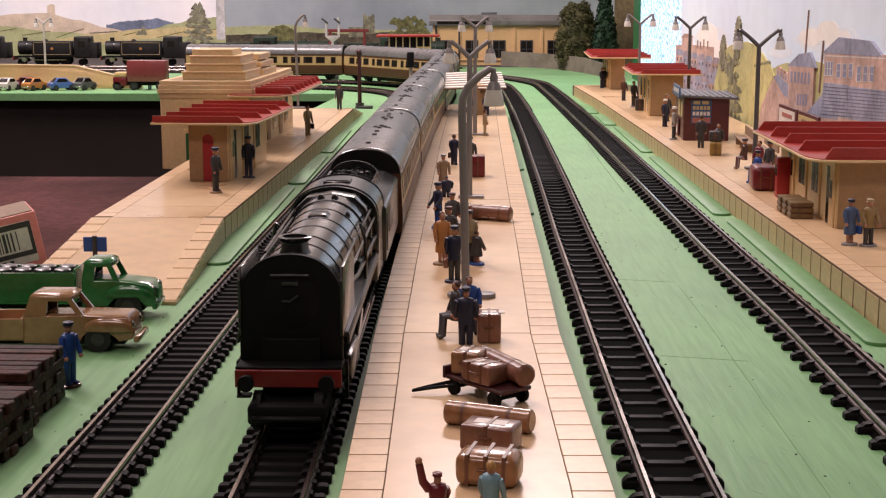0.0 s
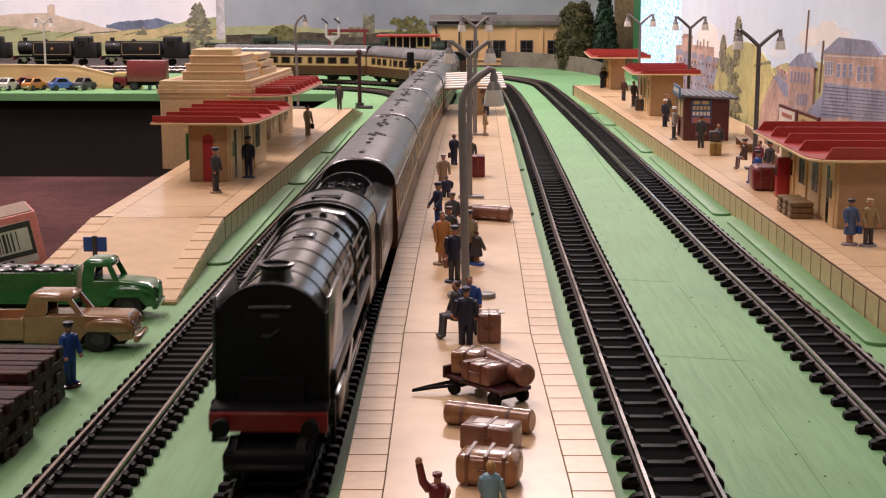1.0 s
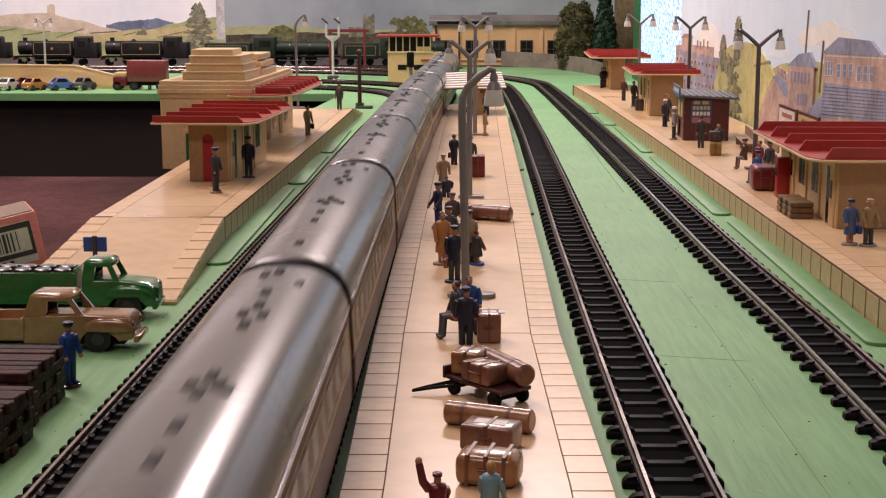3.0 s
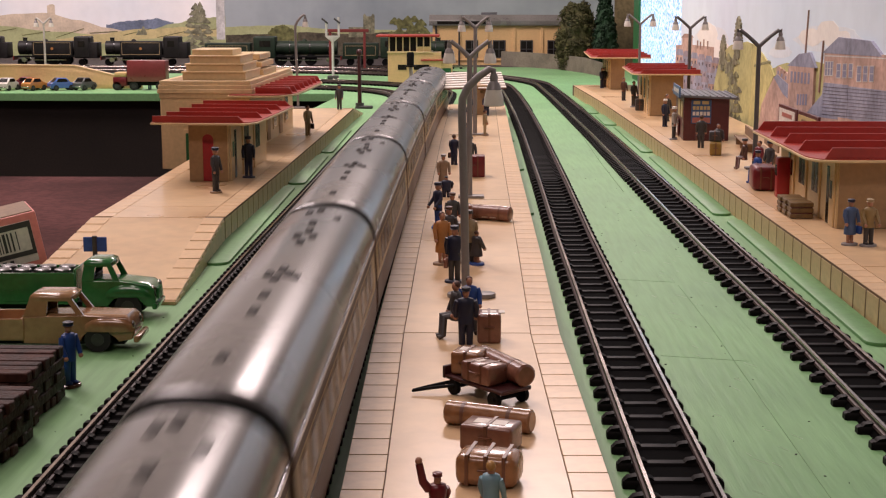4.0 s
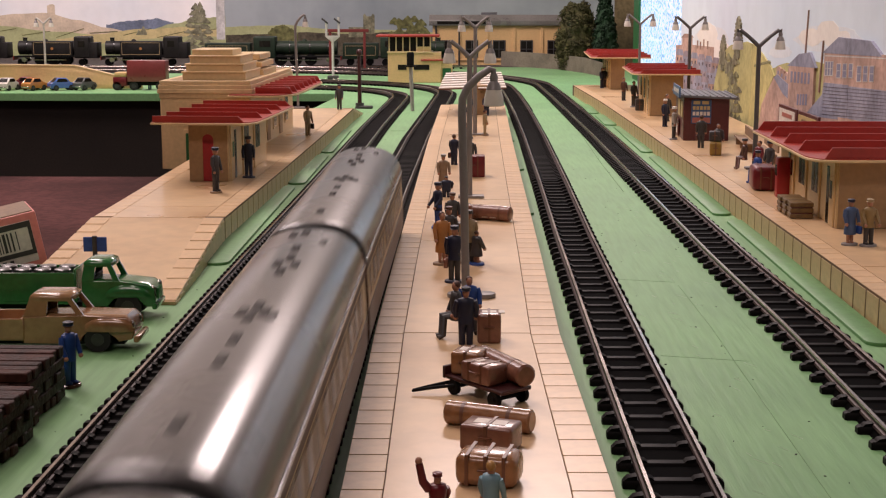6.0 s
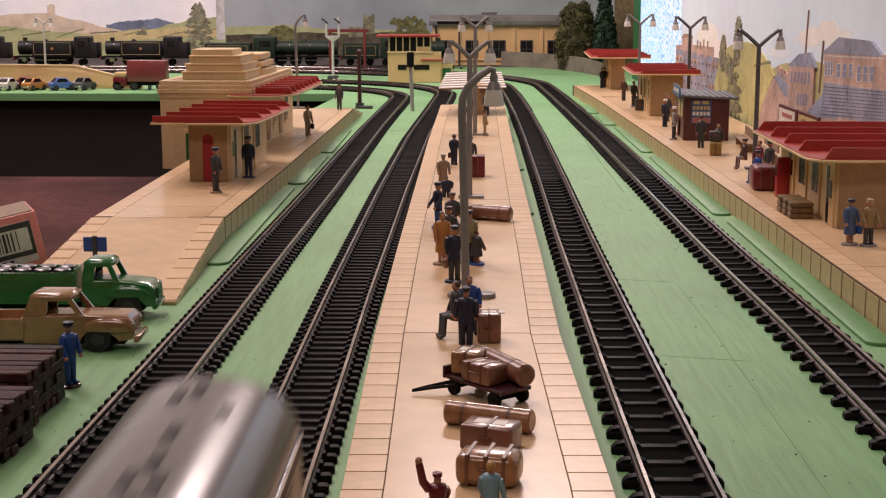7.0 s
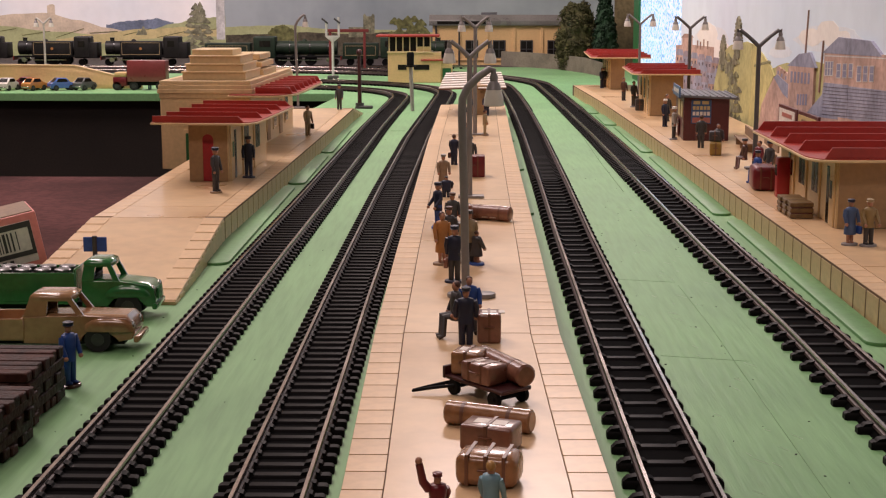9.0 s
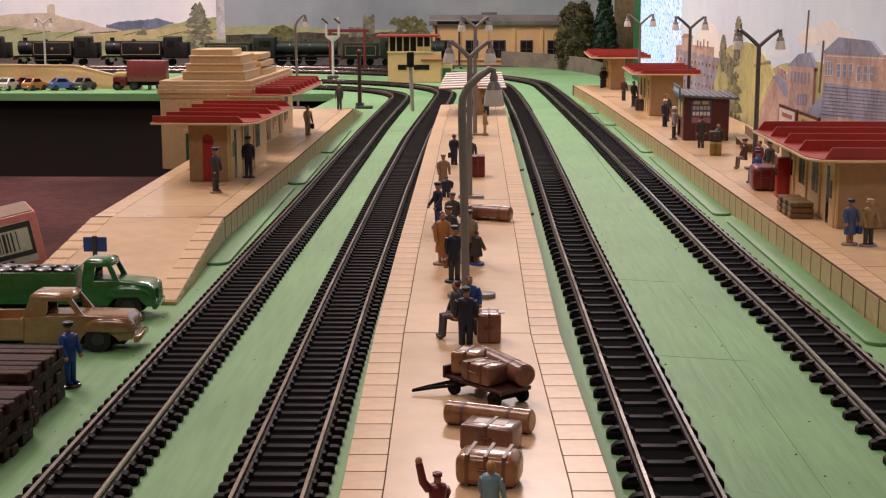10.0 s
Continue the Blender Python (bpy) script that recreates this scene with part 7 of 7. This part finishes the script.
town_shape([(300, 0), (1650, 0), (1650, 420), (300, 420)], SKY_R, 0, "sky_panel", True)
I_CL1, I_CL2 = ink("grey_cloud", (0.74, 0.80, 0.84), 0.06, 30), ink("cream_cloud", (0.84, 0.81, 0.75), 0.06, 30)
I_MAUVE, I_PANE = ink("mauve_roof", (0.34, 0.29, 0.33)), ink("blue_pane", (0.25, 0.25, 0.34), 0.1)
I_LIME2, I_OLIVE = ink("yellow_slope", (0.62, 0.56, 0.24), 0.2), ink("dull_olive_wood", (0.33, 0.32, 0.17), 0.45, 70)


def blob(a, b, w, h, seed):
    q = random.Random(seed)
    return [(a + w * math.cos(0.349 * i) * q.uniform(0.85, 1.1), b + h * math.sin(0.349 * i) * q.uniform(0.85, 1.1)) for i in range(18)]


for a, b, w, h, m_, ly in ((1262, 78, 32, 34, I_CL1, 1), (1256, 62, 18, 22, I_CL2, 2), (1268, 88, 26, 20, I_CL2, 2), (1470, 70, 58, 26, I_CL1, 1), (1440, 66, 22, 16, I_CL2, 2), (1468, 54, 20, 18, I_CL2, 2), (1488, 70, 26, 16, I_CL2, 2), (1386, 92, 20, 12, I_CL1, 1)):
    town_shape(blob(a, b, w, h, int(a)), m_, ly, "printed_cloud")
town_shape(ridge(1370, 1480, 260, [122, 112, 116, 110, 118], 33), I_LIME, 2, "far_ridge")
# terraces stepping down on the far side of the hill
town_shape([(1211, 130), (1229, 130), (1229, 66), (1211, 66)], I_BRICK, 3, "brick_tower")
town_shape([(1209, 67), (1231, 67), (1226, 60), (1214, 60)], I_BRICK2, 4, "tower_roof")
town_shape([(1200, 260), (1268, 260), (1268, 84), (1232, 80), (1200, 80)], I_BRICK, 2, "terrace_block")
rnd = random.Random(64)
for r in range(5):
    for k in range(8):
        a, b = 1200 + k * 13 + r * 4, 88 + r * 20 + k * 3
        m_ = (I_SLATE, I_MAUVE, I_BRICK2, I_BRICK)[rnd.randrange(4)]
        town_shape([(a, b + 10), (a + 15, b + 12), (a + 12, b), (a + 3, b - 1)], (I_SLATE, I_MAUVE)[(k + r) % 2], 5 + r, "terrace_roof")
        town_shape([(a, b + 26), (a + 14, b + 28), (a + 14, b + 11), (a, b + 9)], m_, 5 + r, "terrace_wall")
        for j in (2.5, 8.5):
            town_shape([(a + j, b + 20), (a + j + 2.4, b + 20), (a + j + 2.4, b + 14), (a + j, b + 14)], I_DARK, 6 + r, "printed_window")
for a, b in ((1238, 72), (1243, 74), (1249, 70), (1256, 73)):
    town_shape([(a, b + 14), (a + 1.6, b + 14), (a + 1.6, b), (a, b)], I_BRICK2, 3, "chimney_stack")
# green hill with a lighter slope and dark trees down its face
town_shape([(1268, 260), (1272, 150), (1282, 96), (1300, 80), (1328, 74), (1342, 80), (1356, 96), (1370, 116), (1379, 135), (1370, 160), (1358, 190), (1352, 260)], I_LIME, 11, "lime_hill")
town_shape([(1334, 260), (1340, 150), (1336, 90), (1344, 82), (1358, 98), (1372, 118), (1379, 135), (1368, 158), (1356, 200), (1350, 260)], I_LIME2, 12, "lime_slope")
for k in range(24):
    a, b = 1343 + k * 1.4, 116 - k * 0.35
    if k < 18:
        town_shape(ridge(a, a + 3.4, b + 3, [b + 1, b - 2, b + 1], 300 + k, 4), I_OLIVE, 13, "printed_hedge")
for k in range(70):
    f = rnd.random()
    a, b = 1288 + 26 * rnd.random() + 8 * f, 96 + 130 * f
    w = rnd.uniform(2.5, 5.5)
    town_shape(ridge(a - w, a + w, b + 7, [b + 3, b - 5, b + 3], 400 + k, 6), (I_OLIVE, I_TREE)[k % 2], 13 + k % 4, "printed_foliage")
for a0, top, low, wd in ((1312, 33, 100, 7), (1286, 66, 120, 5)):
    for k in range(12):
        f = k / 11
        b = top + (low - top) * f
        w = wd * math.sin(0.35 + 2.3 * f) * 0.9 + rnd.uniform(0, 1.2)
        town_shape(ridge(a0 - w, a0 + w, b + 6, [b + 2, b - 4, b + 2], 170 + k + int(a0), 6), I_TREE, 17 + k % 2, "printed_foliage")
# pink gable and roofs at the hill's foot
town_shape([(1352, 260), (1360, 186), (1380, 138), (1398, 166), (1412, 186), (1440, 200), (1440, 260)], I_BRICK, 14, "gable_house")
town_shape([(1380, 138), (1386, 132), (1436, 178), (1420, 188), (1398, 168)], I_SLATE, 15, "slate_roof")
for k in range(6):
    a, b = 1384 + k * 7, 118 + (k % 3) * 5
    town_shape([(a, b + 24), (a + 7, b + 24), (a + 7, b + 4), (a + 3.5, b), (a, b + 4)], (I_BRICK, I_BRICK2)[k % 2], 10, "small_house")
    town_shape([(a + 2, b + 14), (a + 4.4, b + 14), (a + 4.4, b + 8), (a + 2, b + 8)], I_PANE, 11, "printed_window")
# mills
town_shape([(1407, 205), (1452, 205), (1452, 118), (1407, 114)], I_BRICK, 16, "mill_wall")
town_shape([(1404, 117), (1455, 121), (1443, 93), (1424, 96)], I_SLATE, 17, "mill_roof")
for k in range(6):
    a = 1411 + k * 6.2
    town_shape([(a, 147 + k * 0.6), (a + 3.2, 147 + k * 0.6), (a + 3.2, 127 + k * 0.6), (a, 127 + k * 0.6)], I_PANE, 18, "printed_window")
for k in range(4):
    a = 1424 + k * 5
    town_shape([(a, 188), (a + 3, 188), (a + 3, 168), (a, 168)], I_PANE, 18, "printed_window")
town_shape([(1431.6, 94), (1432.8, 94), (1435.2, 18), (1434.6, 18)], I_BRICK2, 1, "tall_chimney")
town_shape([(1459, 165), (1460.6, 165), (1464.2, 72), (1463.4, 72)], I_BRICK2, 3, "tall_chimney")
town_shape([(1470, 168), (1600, 176), (1600, 99), (1470, 92)], I_BRICK, 16, "mill_wall")
town_shape([(1466, 94), (1574, 101), (1552, 73), (1494, 66)], I_SLATE, 18, "mill_roof")
town_shape([(1468, 100), (1600, 106), (1600, 104), (1468, 98)], I_WHITE, 18, "string_course")
for a0, n_, b0, b1, st, wd in ((1473, 3, 110, 134, 5, 3.2), (1494, 3, 114, 138, 11, 6), (1531, 3, 118, 145, 11.5, 6.4)):
    for k in range(n_):
        a = a0 + k * st
        town_shape([(a - 0.8, b1 + 1.5), (a + wd + 0.8, b1 + 1.5), (a + wd + 0.8, b0 - 1), (a - 0.8, b0 - 1)], I_WHITE, 19, "printed_sill")
        town_shape([(a, b1), (a + wd, b1), (a + wd, b0), (a, b0)], I_PANE, 20, "printed_window")
        town_shape([(a, (b0 + b1) / 2 + 0.5), (a + wd, (b0 + b1) / 2 + 0.5), (a + wd, (b0 + b1) / 2 - 0.5), (a, (b0 + b1) / 2 - 0.5)], I_WHITE, 21, "glazing_bar")
# long slate roofs over a pink terrace in front
town_shape([(1436, 275), (1620, 290), (1620, 226), (1436, 196)], I_BRICK, 19, "terrace_wall")
town_shape([(1440, 206), (1470, 168), (1500, 172), (1500, 214)], I_SLATE, 20, "slate_roof")
town_shape([(1466, 204), (1472, 147), (1516, 152), (1516, 212)], I_SLATE, 21, "slate_roof")
town_shape([(1517, 212), (1517, 154), (1620, 166), (1620, 232)], I_SLATE, 22, "slate_roof")
for k in range(9):
    b = 154 + k * 6.2
    town_shape([(1472, b), (1620, b + 13), (1620, b + 13.7), (1472, b + 0.7)], I_DARK, 24, "slate_line")
for k in range(7):
    a = 1446 + k * 21
    town_shape(blob(a, 219 + k * 2.2, 3.2, 6.5, 500 + k), I_DARK, 23, "arched_window")

# obscured window, its pane glowing to stand for daylight behind, and a dark curtain beside it
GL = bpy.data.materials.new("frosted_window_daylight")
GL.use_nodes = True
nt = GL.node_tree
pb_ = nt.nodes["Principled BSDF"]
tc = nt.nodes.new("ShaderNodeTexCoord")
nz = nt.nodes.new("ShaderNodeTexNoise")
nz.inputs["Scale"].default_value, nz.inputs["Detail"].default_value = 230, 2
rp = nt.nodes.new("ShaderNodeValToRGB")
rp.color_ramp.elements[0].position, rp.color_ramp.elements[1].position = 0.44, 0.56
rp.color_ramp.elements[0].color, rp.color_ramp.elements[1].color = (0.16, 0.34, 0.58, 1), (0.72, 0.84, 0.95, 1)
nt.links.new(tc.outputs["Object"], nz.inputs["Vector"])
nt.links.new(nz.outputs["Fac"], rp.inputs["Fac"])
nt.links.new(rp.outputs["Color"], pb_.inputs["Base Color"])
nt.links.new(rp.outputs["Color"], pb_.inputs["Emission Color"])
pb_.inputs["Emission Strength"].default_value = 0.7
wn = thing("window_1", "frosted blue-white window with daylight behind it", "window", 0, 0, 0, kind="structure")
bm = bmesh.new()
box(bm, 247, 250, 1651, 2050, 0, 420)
part("pane", bm, GL, wn, "speckled frosted pane, glowing for daylight")
bm = bmesh.new()
box(bm, 244, 253, 2050, 2110, -8, 420, 0.5, 1)
part("curtain_edge", bm, DOORG, wn, "dark green frame edge")
bm = bmesh.new()
prism(bm, [(250, -9), (420, -9), (420, 420), (250, 420)], 2440, 2444, "y")
tagged(new("backdrop", mesh_of(bm, "backdrop", ink("brown_cliff", (0.22, 0.17, 0.09), 0.5, 14))), "mottled brown and green printed cliff panel", "backdrop", kind="structure")

# ---- small marks on the board ----
SPECK = mat("dark_speck", (0.03, 0.04, 0.025), 0.9)
CHIP = mat("pale_paint_chip", (0.40, 0.50, 0.36), 0.8)
rnd = random.Random(77)
bm = bmesh.new()
for k in range(90):
    x, y = rnd.choice(((66, 112), (66, 112), (-84, -58), (-130, -104)))[0], rnd.uniform(300, 1300)
    x += rnd.uniform(0, 42 if x > 0 else 20)
    r = rnd.uniform(0.15, 0.5)
    m = Matrix.Translation((x, y, 0.06)) @ Matrix.Rotation(rnd.uniform(0, 3), 4, "Z") @ Matrix.Diagonal((r * rnd.uniform(1, 2.4), r, 0.2, 1))
    cubes(bm, m)
tagged(new("grit", mesh_of(bm, "grit", SPECK)), "scattered dark grit on the green board", "grit", kind="stuff")
bm = bmesh.new()
for k in range(60):
    x, y = rnd.uniform(66, 112), rnd.uniform(330, 900)
    m = Matrix.Translation((x, y, 0.03)) @ Matrix.Rotation(rnd.gauss(0.5, 0.15), 4, "Z") @ Matrix.Diagonal((0.12, rnd.uniform(1.5, 7), 0.1, 1))
    cubes(bm, m)
tagged(new("scuffs", mesh_of(bm, "scuffs", CHIP)), "pale scuffs in the green board paint", "scuffs", kind="stuff")

motions()
